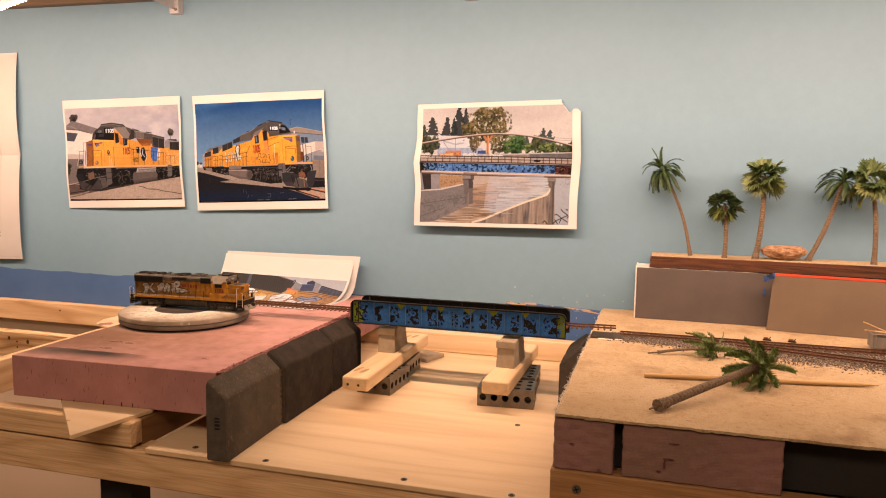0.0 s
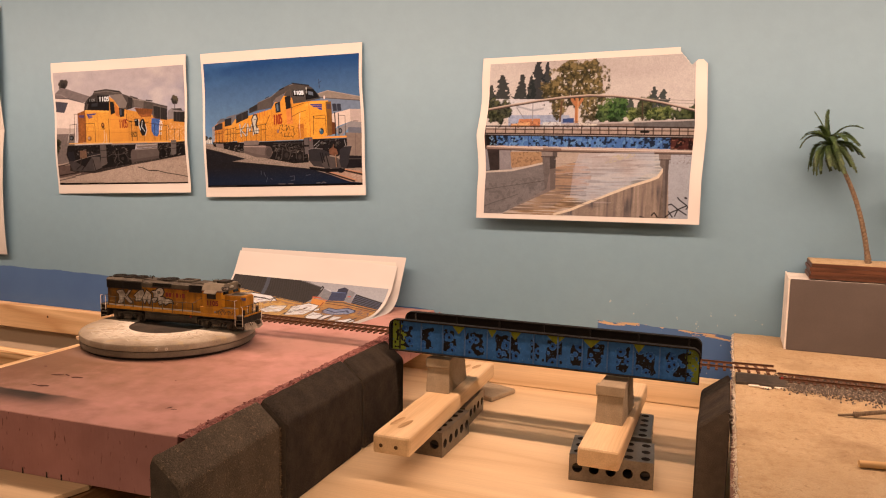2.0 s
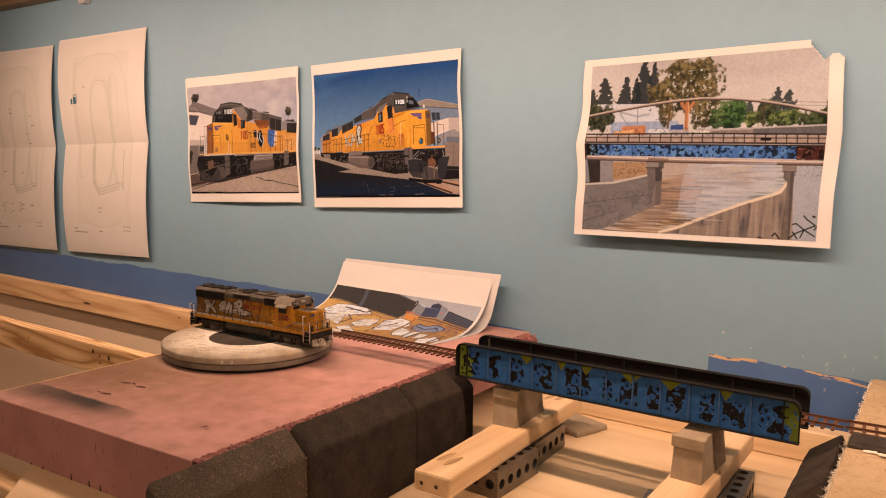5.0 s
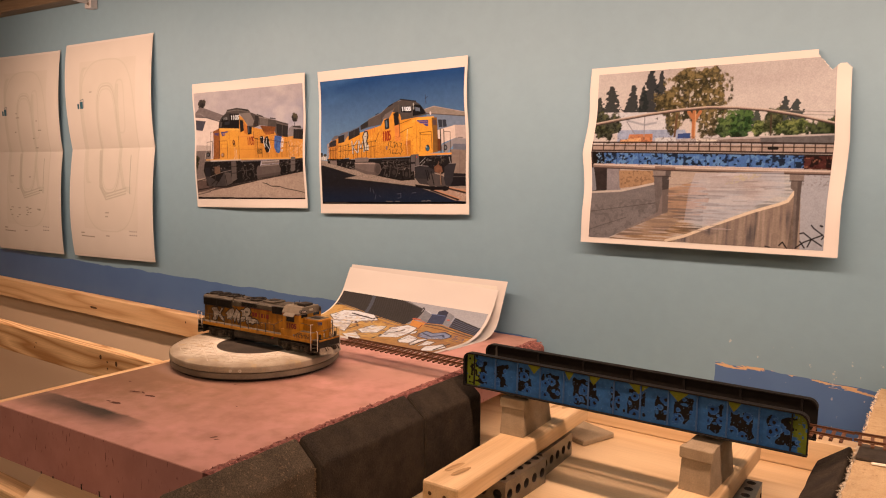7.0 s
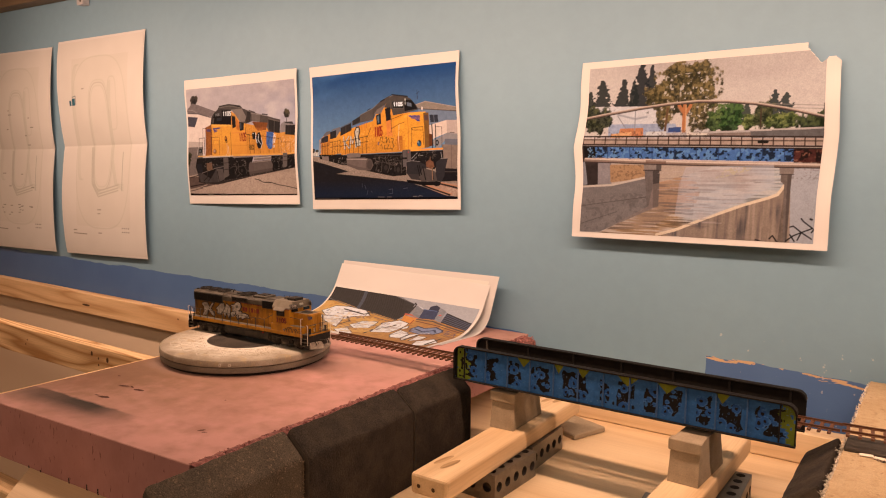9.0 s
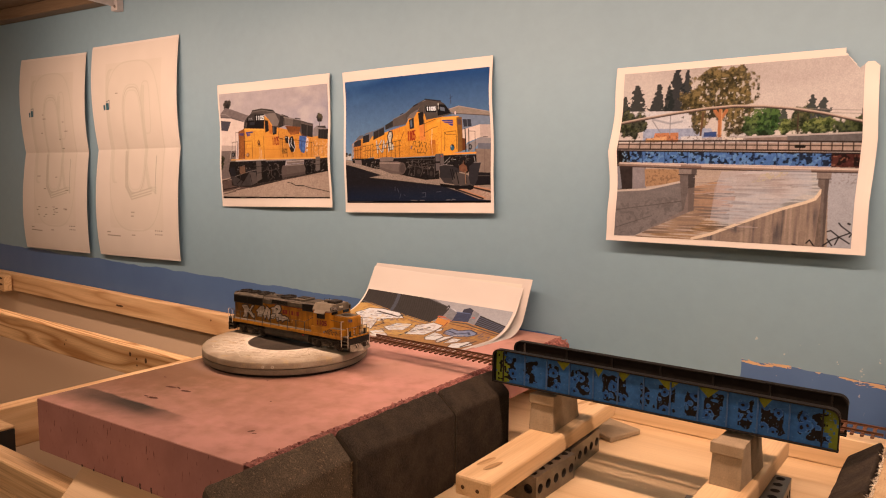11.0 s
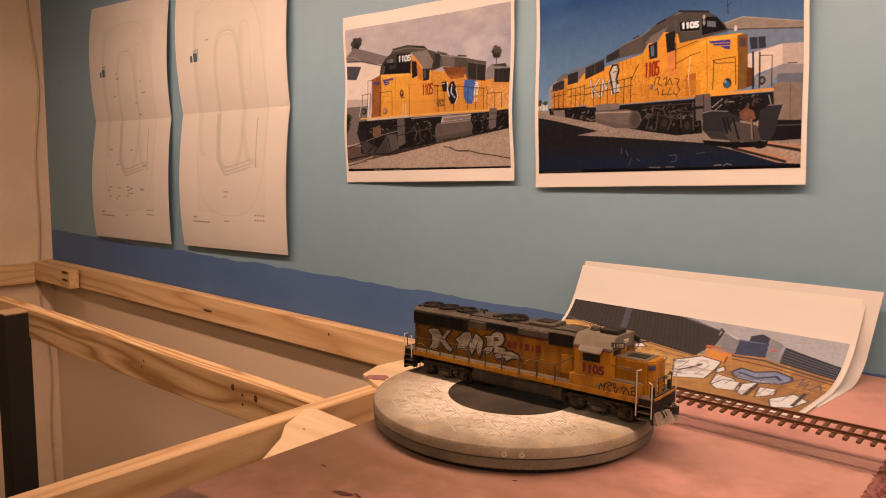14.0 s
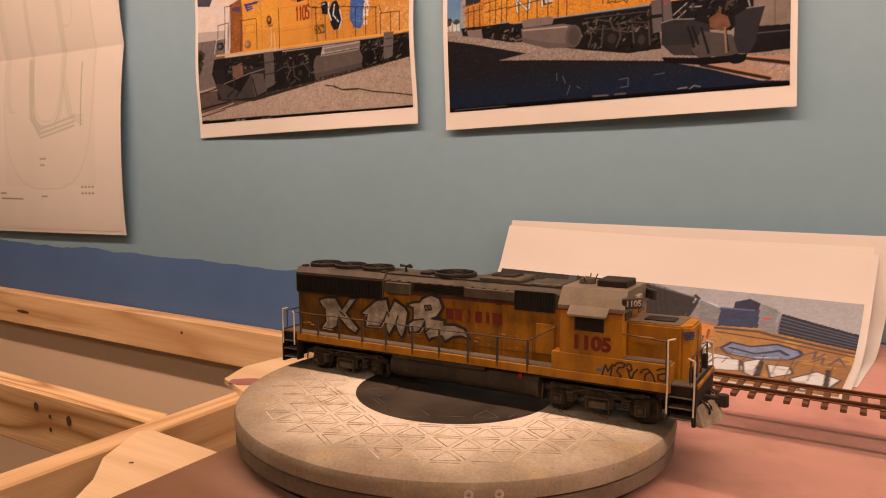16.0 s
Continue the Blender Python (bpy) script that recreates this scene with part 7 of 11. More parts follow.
def frond(bm, base, az, rise, length, droop, rng, pairs=20, leaf=0.010, width=0.0006):
    """Feather frond: an arching midrib with leaflets."""
    d = Vector((math.cos(az) * math.cos(rise), math.sin(az) * math.cos(rise), math.sin(rise)))
    side = Vector((-math.sin(az), math.cos(az), 0))
    p = Vector(base)
    step = length / pairs
    for k in range(pairs):
        d2 = (d + Vector((0, 0, -droop))).normalized()
        q = p + d2 * step
        up = side.cross(d2).normalized()
        w = 0.00035
        v = [bm.verts.new(x) for x in (p - side * w, q - side * w, q + side * w, p + side * w)]
        bm.faces.new(v)
        t = (k + 0.5) / pairs
        ll = leaf * (0.45 + 1.1 * t) * (1.25 - t) * rng.uniform(0.8, 1.1)
        for s in (-1, 1):
            for f in (0.0, 0.5):
                a = p + d2 * step * f
                tip = a + (side * s * 0.80 + d2 * 0.75 - up * rng.uniform(0.15, 0.55)).normalized() * ll
                m_ = (a + tip) / 2 + up * ll * 0.10
                n = d2 * width
                q1 = [bm.verts.new(x) for x in (a - n, m_ - n * 1.2, tip, m_ + n * 1.2, a + n)]
                bm.faces.new(q1)
        p, d = q, d2


def fan_leaf(bm, base, az, rise, stalk, size, rng):
    """Pleated round fan on a thin stalk, its blades split near the tips."""
    d = Vector((math.cos(az) * math.cos(rise), math.sin(az) * math.cos(rise), math.sin(rise)))
    side = Vector((-math.sin(az), math.cos(az), 0))
    up = side.cross(d).normalized()
    roll = radians(rng.uniform(-62, 62))
    side, up = side * math.cos(roll) + up * math.sin(roll), up * math.cos(roll) - side * math.sin(roll)
    c = Vector(base) + d * stalk
    n = side * 0.0003
    root = bm.verts.new(c)
    v = [bm.verts.new(Vector(base) - n), bm.verts.new(Vector(base) + n), root]
    bm.faces.new(v)
    last = None
    for k in range(19):
        a = radians(-117 + 13 * k)
        e = (d * math.cos(a) + side * math.sin(a) - up * 0.22 * abs(math.sin(a))).normalized()
        L = size * rng.uniform(0.92, 1.06) * (0.82 + 0.18 * math.cos(a))
        sag = Vector((0, 0, -L * (0.14 + 0.24 * rng.random())))
        fold = up * (0.0006 if k % 2 else -0.0006)
        mid = bm.verts.new(c + e * L * 0.70 + sag * 0.4 + fold)
        tip = bm.verts.new(c + e * L + sag)
        if last:
            bm.faces.new((root, last[0], mid))
            bm.faces.new((last[0], last[1], mid))
        last = (mid, tip)


def palm(name, base, top, r0, r1, crown, seed, kind, label, fronds=26, pin=False, hang=1.0, bow=0.03, leaflet=0.17, skirt=None, shade=None, blade=0.017):
    rng = random.Random(seed)
    base, top = Vector(base), Vector(top)
    p = thing(name, label, "model palm", "model palms", pose(*base))
    ax = top - base
    n = 34
    bm = bmesh.new()
    u = ax.normalized().orthogonal().normalized()
    w = ax.normalized().cross(u)
    if abs(ax.z) > 0.05:
        u = (Vector((1, 0, 0)) - ax.normalized() * ax.normalized().x).normalized()
        w = ax.normalized().cross(u)
    bend = u * ax.length * bow
    rings = []
    for k in range(2 * n + 1):
        t = k / (2 * n)
        c = ax * t + bend * math.sin(math.pi * t)
        r = (r0 * (1 - t) + r1 * t) * (1.09 if k % 2 == 0 else 0.93) * (1.35 - 3.5 * t if t < 0.1 else 1.0)
        rings.append([bm.verts.new(c + r * (math.cos(a * 0.6283) * u + math.sin(a * 0.6283) * w)) for a in range(10)])
    for A, B in zip(rings, rings[1:]):
        for a in range(10):
            bm.faces.new((A[a], A[(a + 1) % 10], B[(a + 1) % 10], B[a]))
    bm.faces.new(rings[0][::-1])
    bm.faces.new(rings[-1])
    bmesh.ops.recalc_face_normals(bm, faces=bm.faces[:])
    part("trunk", bm, TRUNK, p, "ringed brown trunk")
    if pin:
        part("pin", rod(bmesh.new(), (0, 0, 0), -ax.normalized() * 0.012, 0.0011, 0.0009, 8), TRUNK, p)
    axis = ax.normalized()
    q = Vector((0, 0, 1)).rotation_difference(axis)
    upper, lower = bmesh.new(), bmesh.new()
    for k in range(fronds):
        az = k * 2.39996 + rng.uniform(-0.2, 0.2)
        lev = k / fronds
        if kind == "feather":
            rise = radians(78 - 95 * lev * hang + rng.uniform(-20, 20))
            frond(upper, (0, 0, 0.001), az, rise, crown * rng.uniform(0.85, 1.1), 0.09 + 0.06 * rng.random(), rng, leaf=crown * leaflet, width=crown * blade)
        else:
            rise = radians(74 - 108 * lev * hang + rng.uniform(-22, 22))
            fan_leaf(lower if lev > 0.72 else upper, (0, 0, 0.001), az, rise, crown * rng.uniform(0.30, 0.50), crown * rng.uniform(0.50, 0.64), rng)
    for bm in (upper, lower):
        for v in bm.verts:
            v.co = q @ v.co + ax
    part("crown", upper, shade or LEAF, p, "green plastic fronds")
    if kind != "feather":
        part("skirt", lower, skirt, p, "paler drooping old fronds")
    else:
        # shaggy sheath of leaf bases under the crown
        bm = bmesh.new()
        for k in range(26):
            a = k * 2.4
            c = ax - axis * (0.001 + 0.0003 * k)
            o = (math.cos(a) * u + math.sin(a) * w) * r1
            rod(bm, c + o * 0.6, c + o * 1.9 + axis * 0.0035, 0.0008, 0.0003, 5)
        part("sheath", bm, TRUNK, p, "shaggy leaf bases")
    return p


palm("palm_tree", (0.0435, 1.2450, STZ), (-0.0020, 1.2470, STZ + 0.1290), 0.0028, 0.0021, 0.040, 1, "feather", "tall leaning model palm with dark feather fronds", 40, bow=0.05, hang=1.0, leaflet=0.19)
palm("palm_tree", (0.0930, 1.2340, STZ), (0.0895, 1.2350, STZ + 0.0810), 0.0034, 0.0030, 0.030, 2, "fan", "short model fan palm with yellowing lower fronds", 26, hang=1.25, skirt=FAN_YELLOW, shade=FAN_DARK)
palm("palm_tree", (0.1380, 1.2410, STZ), (0.1440, 1.2420, STZ + 0.1250), 0.0042, 0.0034, 0.039, 3, "fan", "straight model fan palm with pale green fronds", 26, hang=1.2, skirt=FAN_OLIVE, shade=FAN_PALE)
palm("palm_tree", (0.2125, 1.2450, STZ), (0.2535, 1.2480, STZ + 0.1190), 0.0038, 0.0030, 0.042, 4, "feather", "sharply leaning model palm with dark feather fronds", 28)
palm("palm_tree", (0.3005, 1.2380, STZ), (0.2905, 1.2380, STZ + 0.1190), 0.0038, 0.0030, 0.042, 5, "fan", "upright model palm with drooping green fronds", 26, hang=1.2, skirt=FAN_OLIVE, shade=FAN_PALE)
palm("fallen_palm", (0.0040, 0.7510, 1.2632), (0.1070, 0.8790, 1.2785), 0.0047, 0.0038, 0.041, 6, "feather", "large model palm lying loose on the sand", 30, True, 1.0, leaflet=0.26, shade=LEAFFAN, blade=0.013)
palm("fallen_palm", (0.0010, 0.9870, 1.2606), (0.0590, 0.9930, 1.2680), 0.0019, 0.0014, 0.033, 7, "feather", "small model palm lying loose by the track", 30, True, 0.72, leaflet=0.26, shade=LEAFFAN, blade=0.013)

# ---- scrap freight car on the siding end ----
CARG = weathered("galvanised_grey", (0.22, 0.195, 0.165), (0.30, 0.26, 0.21), 0.6, 0.6, 140)
car = thing("model_gondola", "grey weathered model gondola loaded with sticks", "model car", m=pose(0.272, 1.094, 1.2632))
for y0, y1 in ((0, 0.0012), (0.0268, 0.028)):
    part("side", boxed(0, 0.12, y0, y1, 0, 0.0185, bev=0.0003), CARG, car)
part("end", boxed(0, 0.0012, 0.0014, 0.0266, 0, 0.0185, bev=0.0003), CARG, car)
part("end", boxed(0.1188, 0.12, 0.0014, 0.0266, 0, 0.0185, bev=0.0003), CARG, car)
part("floor_plate", boxed(0.0014, 0.1186, 0.0014, 0.0266, 0, 0.0012), CARG, car)
for k in range(9):
    x = 0.003 + 0.0142 * k
    part("rib", boxed(x - 0.0008, x + 0.0008, -0.0012, -0.0001, 0, 0.0185, bev=0.0002), CARG, car)
part("top_rim", boxed(-0.0008, 0.1208, -0.0012, 0.0013, 0.0186, 0.0196, bev=0.0002), CARG, car)
for k, (a, b) in enumerate((((-0.012, 0.004, 0.034), (0.03, 0.02, 0.016)), ((-0.008, 0.012, 0.022), (0.04, 0.010, 0.018)), ((0.006, 0.018, 0.020), (0.05, 0.004, 0.022)))):
    bm = rod(bmesh.new(), a, b, 0.0010, 0.0007, 7)
    tagged(new("twig", mesh_of("twig", bm, STICK)), "pale thin twig lying across the gondola", "twig", "twigs on the gondola").matrix_world = car.matrix_world
# ---- pictures on the wall ----


def picture_front_view():
    s = Sheet(520, 405, (180, 158, 147), 2)
    s.asp = 1.285
    cl = s.field(3, 5)
    s.put(np.clip((cl - 0.44) * 3, 0, 1), (202, 176, 158), 0.8)
    s.put(np.clip((s.u - 0.45) * 2, 0, 1) * np.clip((0.95 - s.v) * 4, 0, 1), (146, 138, 146), 0.75)
    s.put(np.clip((s.field(5, 7) - 0.55) * 4, 0, 1), (210, 184, 164), 0.5)
    s.crown((58, 48, 42), 0.082, 0.895, 0.039, 0.051, (84, 70, 54), (36, 31, 28))
    s.crown((70, 60, 46), 0.927, 0.713, 0.026, 0.037, (100, 84, 58), (44, 38, 32))
    s.stroke((66, 54, 44), 0.00546, 0.927, 0.689, 0.927, 0.635)
    s.area((128, 108, 98), -0.012, 0.815, 0.004, 0.816, 0.058, 0.867, 0.113, 0.850, 0.295, 0.775, 0.316, 0.737, 0.234, 0.730, 0.111, 0.764, -0.013, 0.775, mottle=0.18, cells=(50, 120))
    s.stroke((164, 140, 124), 0.00468, -0.012, 0.811, 0.057, 0.804, 0.111, 0.764)
    s.stroke((92, 76, 70), 0.0078, -0.013, 0.779, 0.111, 0.768, 0.242, 0.721)
    s.area((222, 190, 166), -0.013, 0.775, 0.111, 0.760, 0.249, 0.717, 0.233, 0.634, 0.171, 0.603, 0.144, 0.409, -0.020, 0.424, mottle=0.05)
    s.area((84, 76, 78), -0.013, 0.751, 0.107, 0.733, 0.066, 0.644, -0.015, 0.658, mottle=0.15)
    s.area((186, 158, 138), -0.018, 0.513, 0.146, 0.503, 0.144, 0.401, -0.020, 0.416, mottle=0.12)
    s.area((122, 102, 90), -0.020, 0.456, 0.145, 0.456, 0.140, 0.162, -0.026, 0.154, mottle=0.25, cells=(90, 60))
    s.crown((50, 46, 30), -0.013, 0.350, 0.045, 0.073, (76, 68, 40), (28, 26, 20))
    s.area((176, 144, 120), -0.042, 0.187, 0.331, 0.191, 0.579, 0.176, 1.015, 0.247, 1.016, -0.049, -0.046, -0.028, mottle=0.12, cells=(160, 120))
    s.fleck((196, 164, 138), 2.2, 0.6, -0.043, 0.146, 1.015, 0.206, 1.016, -0.049, -0.046, -0.028, a=0.5)
    s.fleck((136, 108, 88), 2.2, 0.62, -0.042, 0.171, 1.015, 0.226, 1.016, -0.049, -0.046, -0.028, a=0.55)
    s.area((104, 80, 68), -0.042, 0.171, 0.294, 0.185, 0.330, 0.113, 0.178, 0.080, -0.045, 0.047, mottle=0.3)
    s.stroke((60, 44, 38), 0.0078, -0.042, 0.159, 0.101, 0.188)
    s.stroke((176, 144, 122), 0.00468, -0.042, 0.171, 0.101, 0.200)
    s.stroke((50, 36, 32), 0.01014, -0.044, 0.076, 0.139, 0.105, 0.389, 0.149)
    s.stroke((182, 150, 126), 0.00468, -0.045, 0.047, 0.099, 0.075, 0.186, 0.099)
    s.stroke((60, 46, 40), 0.00624, -0.045, 0.030, 0.139, 0.069)
    s.area((58, 46, 40), 0.100, 0.123, 0.293, 0.099, 0.411, 0.125, 0.612, 0.171, 1.001, 0.241, 1.001, 0.289, 0.101, 0.212, mottle=0.3)
    s.fleck((120, 98, 82), 2.5, 0.6, 0.139, 0.105, 1.001, 0.220, 1.001, 0.282, 0.404, 0.194, a=0.6)
    s.stroke((42, 32, 28), 0.00624, 0.632, 0.147, 0.672, 0.138, 0.704, 0.118, 0.774, 0.115, 0.837, 0.094, 0.928, 0.076, 1.010, 0.055)
    s.stroke((54, 42, 36), 0.00468, 0.672, 0.134, 0.717, 0.114, 0.774, 0.111)
    s.area((208, 136, 54), 0.873, 0.564, 1.003, 0.566, 1.003, 0.357, 0.873, 0.352, mottle=0.2)
    s.fleck((222, 178, 140), 3, 0.6, 0.873, 0.515, 1.003, 0.506, 1.003, 0.363, 0.873, 0.355, a=0.5)
    s.area((140, 122, 112), 0.876, 0.549, 0.879, 0.621, 0.906, 0.645, 0.962, 0.626, 1.002, 0.610, 1.003, 0.553, mottle=0.2)
    s.area((50, 42, 38), 0.921, 0.612, 1.002, 0.607, 1.003, 0.519, 0.921, 0.530, mottle=0.2)
    s.stroke((84, 70, 62), 0.00234, 0.942, 0.609, 0.942, 0.527)
    s.stroke((84, 70, 62), 0.00234, 0.965, 0.605, 0.965, 0.524)
    s.area((70, 60, 54), 0.909, 0.641, 0.974, 0.641, 0.985, 0.616, 0.915, 0.630, mottle=0.2)
    s.area((216, 140, 46), 0.439, 0.771, 0.575, 0.647, 0.873, 0.564, 0.873, 0.355, 0.435, 0.359, mottle=0.1)
    s.area((96, 80, 70), 0.474, 0.795, 0.539, 0.787, 0.602, 0.759, 0.681, 0.728, 0.769, 0.700, 0.873, 0.657, 0.873, 0.546, 0.775, 0.563, 0.750, 0.643, 0.635, 0.664, 0.575, 0.644, 0.507, 0.657, mottle=0.18)
    s.area((58, 48, 43), 0.535, 0.770, 0.619, 0.749, 0.618, 0.659, 0.578, 0.647, 0.565, 0.700, mottle=0.2)
    s.stroke((128, 110, 96), 0.00468, 0.535, 0.773, 0.622, 0.749)
    s.area((112, 94, 82), 0.625, 0.734, 0.766, 0.697, 0.766, 0.638, 0.635, 0.664, mottle=0.15)
    s.stroke((150, 130, 114), 0.00546, 0.619, 0.738, 0.769, 0.697)
    s.area((86, 72, 62), 0.700, 0.715, 0.769, 0.697, 0.766, 0.638, 0.700, 0.651, mottle=0.2)
    s.stroke((52, 44, 40), 0.00702, 0.602, 0.763, 0.655, 0.740)
    s.stroke((48, 40, 36), 0.00936, 0.719, 0.722, 0.763, 0.712)
    s.stroke((70, 60, 54), 0.00624, 0.800, 0.682, 0.873, 0.660)
    s.stroke((170, 148, 130), 0.00468, 0.671, 0.726, 0.681, 0.732)
    s.area((134, 74, 34), 0.632, 0.661, 0.769, 0.641, 0.757, 0.579, 0.686, 0.574, 0.664, 0.599, mottle=0.3)
    s.area((170, 92, 38), 0.664, 0.599, 0.757, 0.607, 0.757, 0.579, 0.686, 0.574, a=0.6, mottle=0.3)
    s.stroke((96, 54, 30), 0.00234, 0.654, 0.654, 0.670, 0.587, a=0.7)
    s.stroke((96, 54, 30), 0.00234, 0.674, 0.651, 0.687, 0.585, a=0.7)
    s.stroke((96, 54, 30), 0.00234, 0.693, 0.648, 0.703, 0.583, a=0.7)
    s.stroke((96, 54, 30), 0.00234, 0.712, 0.645, 0.719, 0.581, a=0.7)
    s.stroke((96, 54, 30), 0.00234, 0.731, 0.643, 0.734, 0.579, a=0.7)
    s.stroke((96, 54, 30), 0.00234, 0.750, 0.640, 0.750, 0.576, a=0.7)
    s.area((56, 47, 42), 0.772, 0.672, 0.873, 0.643, 0.873, 0.543, 0.782, 0.562, mottle=0.12)
    s.stroke((36, 30, 27), 0.00234, 0.785, 0.663, 0.788, 0.561, a=0.8)
    s.stroke((36, 30, 27), 0.00234, 0.797, 0.661, 0.800, 0.559, a=0.8)
    s.stroke((36, 30, 27), 0.00234, 0.810, 0.659, 0.813, 0.558, a=0.8)
    s.stroke((36, 30, 27), 0.00234, 0.822, 0.657, 0.825, 0.556, a=0.8)
    s.stroke((36, 30, 27), 0.00234, 0.834, 0.656, 0.837, 0.554, a=0.8)
    s.stroke((36, 30, 27), 0.00234, 0.846, 0.654, 0.849, 0.553, a=0.8)
    s.stroke((36, 30, 27), 0.00234, 0.858, 0.652, 0.861, 0.551, a=0.8)
    s.stroke((36, 30, 27), 0.00234, 0.870, 0.650, 0.873, 0.550, a=0.8)
    s.stroke((104, 88, 76), 0.0039, 0.825, 0.657, 0.825, 0.553)
    s.stroke((120, 102, 88), 0.0039, 0.772, 0.675, 0.873, 0.643)
    s.fleck((190, 112, 44), 3, 0.58, 0.575, 0.640, 0.873, 0.543, 0.873, 0.362, 0.435, 0.367, a=0.5)
    s.fleck((120, 74, 36), 2.4, 0.63, 0.439, 0.756, 0.873, 0.543, 0.873, 0.355, 0.435, 0.367, a=0.5)
    s.area((224, 146, 50), 0.439, 0.771, 0.501, 0.698, 0.521, 0.662, 0.568, 0.648, 0.573, 0.365, 0.420, 0.364, 0.423, 0.646, mottle=0.07)
    s.area((74, 62, 55), 0.233, 0.657, 0.245, 0.721, 0.280, 0.766, 0.313, 0.791, 0.346, 0.808, 0.442, 0.792, 0.441, 0.640, mottle=0.15)
    s.area((34, 28, 27), 0.268, 0.729, 0.349, 0.725, 0.438, 0.715, 0.437, 0.648, 0.245, 0.663)
    s.area((66, 62, 62), 0.301, 0.713, 0.352, 0.717, 0.345, 0.687, 0.297, 0.687, a=0.6)
    s.area((96, 80, 70), 0.248, 0.667, 0.264, 0.714, 0.275, 0.713, 0.263, 0.665)
    s.area((92, 78, 68), 0.310, 0.788, 0.328, 0.819, 0.425, 0.829, 0.522, 0.812, 0.542, 0.787, 0.501, 0.779, 0.442, 0.781, 0.353, 0.796, mottle=0.2)
    s.stroke((52, 44, 40), 0.0078, 0.328, 0.819, 0.418, 0.830, 0.519, 0.809)
    s.stroke((140, 120, 106), 0.00312, 0.328, 0.807, 0.425, 0.814, 0.522, 0.794)
    s.stroke((50, 42, 38), 0.00936, 0.474, 0.813, 0.522, 0.801)
    s.area((132, 112, 98), 0.442, 0.781, 0.539, 0.784, 0.579, 0.705, 0.568, 0.666, 0.521, 0.662, 0.501, 0.702, mottle=0.1)
    s.area((84, 70, 62), 0.539, 0.784, 0.583, 0.766, 0.589, 0.703, 0.579, 0.705, mottle=0.2)
    s.area((24, 20, 20), 0.350, 0.781, 0.442, 0.774, 0.445, 0.718, 0.353, 0.724)
    s.digits('1105', (224, 212, 196), 0.363, 0.732, 0.0148, -0.0004, 0.0018, 0.0336, 0.008)
    s.area((26, 22, 22), 0.276, 0.755, 0.335, 0.757, 0.334, 0.727, 0.275, 0.728)
    s.digits('1105', (150, 136, 124), 0.283, 0.733, 0.0088, 0.0002, 0.0014, 0.0189, 0.004)
    s.area((40, 34, 31), 0.445, 0.725, 0.477, 0.717, 0.483, 0.623, 0.448, 0.609)
    s.stroke((96, 80, 66), 0.00312, 0.442, 0.733, 0.480, 0.720, 0.486, 0.619)
    s.area((44, 37, 35), 0.514, 0.667, 0.558, 0.653, 0.554, 0.588, 0.517, 0.585)
    s.area((92, 90, 92), 0.521, 0.659, 0.534, 0.653, 0.534, 0.602, 0.520, 0.600, a=0.6)
    s.area((196, 112, 42), 0.483, 0.705, 0.514, 0.663, 0.513, 0.586, 0.486, 0.601, mottle=0.1)
    s.stroke((200, 110, 60), 0.00312, 0.437, 0.570, 0.574, 0.567)
    s.area((156, 90, 40), 0.175, 0.634, 0.241, 0.660, 0.240, 0.376, 0.171, 0.371, mottle=0.25)
    s.fleck((96, 58, 34), 3, 0.55, 0.175, 0.634, 0.241, 0.660, 0.240, 0.376, 0.171, 0.371, a=0.3)
    s.area((230, 154, 50), 0.241, 0.660, 0.434, 0.645, 0.431, 0.367, 0.236, 0.373, mottle=0.05)
    s.area((246, 178, 78), 0.241, 0.660, 0.434, 0.645, 0.434, 0.630, 0.240, 0.641, a=0.6)
    s.area((46, 60, 122), 0.251, 0.624, 0.333, 0.628, 0.315, 0.612, 0.292, 0.611, 0.300, 0.594, 0.266, 0.583)
    s.stroke((232, 156, 56), 0.00312, 0.270, 0.610, 0.326, 0.614)
    s.stroke((232, 156, 56), 0.00312, 0.270, 0.598, 0.307, 0.601)
    s.area((62, 62, 104), 0.183, 0.617, 0.233, 0.618, 0.225, 0.592, 0.190, 0.597, a=0.8)
    s.oval((110, 66, 38), 0.375, 0.520, 0.0130, 0.0246)
    s.oval((196, 122, 50), 0.375, 0.524, 0.0058, 0.0098)
    s.fleck((52, 40, 32), 2, 0.5, 0.364, 0.510, 0.393, 0.507, 0.393, 0.481, 0.364, 0.484, a=0.8)
    s.oval((52, 46, 42), 0.262, 0.409, 0.0172, 0.0217)
    s.oval((124, 132, 138), 0.258, 0.412, 0.0098, 0.0124)
    s.oval((48, 42, 38), 0.121, 0.419, 0.0173, 0.0222)
    s.oval((96, 92, 90), 0.117, 0.419, 0.0087, 0.0111)
    s.stroke((180, 110, 42), 0.00312, 0.337, 0.643, 0.334, 0.376)
    s.stroke((176, 108, 40), 0.00312, 0.250, 0.512, 0.298, 0.510, 0.298, 0.468, 0.249, 0.469, 0.250, 0.512)
    s.fleck((140, 88, 38), 2.2, 0.6, 0.241, 0.656, 0.434, 0.641, 0.431, 0.367, 0.236, 0.373, a=0.35)
    s.area((210, 134, 46), 0.238, 0.478, 0.873, 0.460, 0.873, 0.355, 0.236, 0.373, a=0.45)
    s.digits('1105', (150, 48, 30), 0.509, 0.494, 0.0122, 0.0001, 0.0026, 0.0663, 0.009)
    s.stroke((150, 90, 36), 0.00234, 0.585, 0.580, 0.583, 0.379, a=0.7)
    s.stroke((150, 90, 36), 0.00234, 0.634, 0.574, 0.633, 0.374, a=0.7)
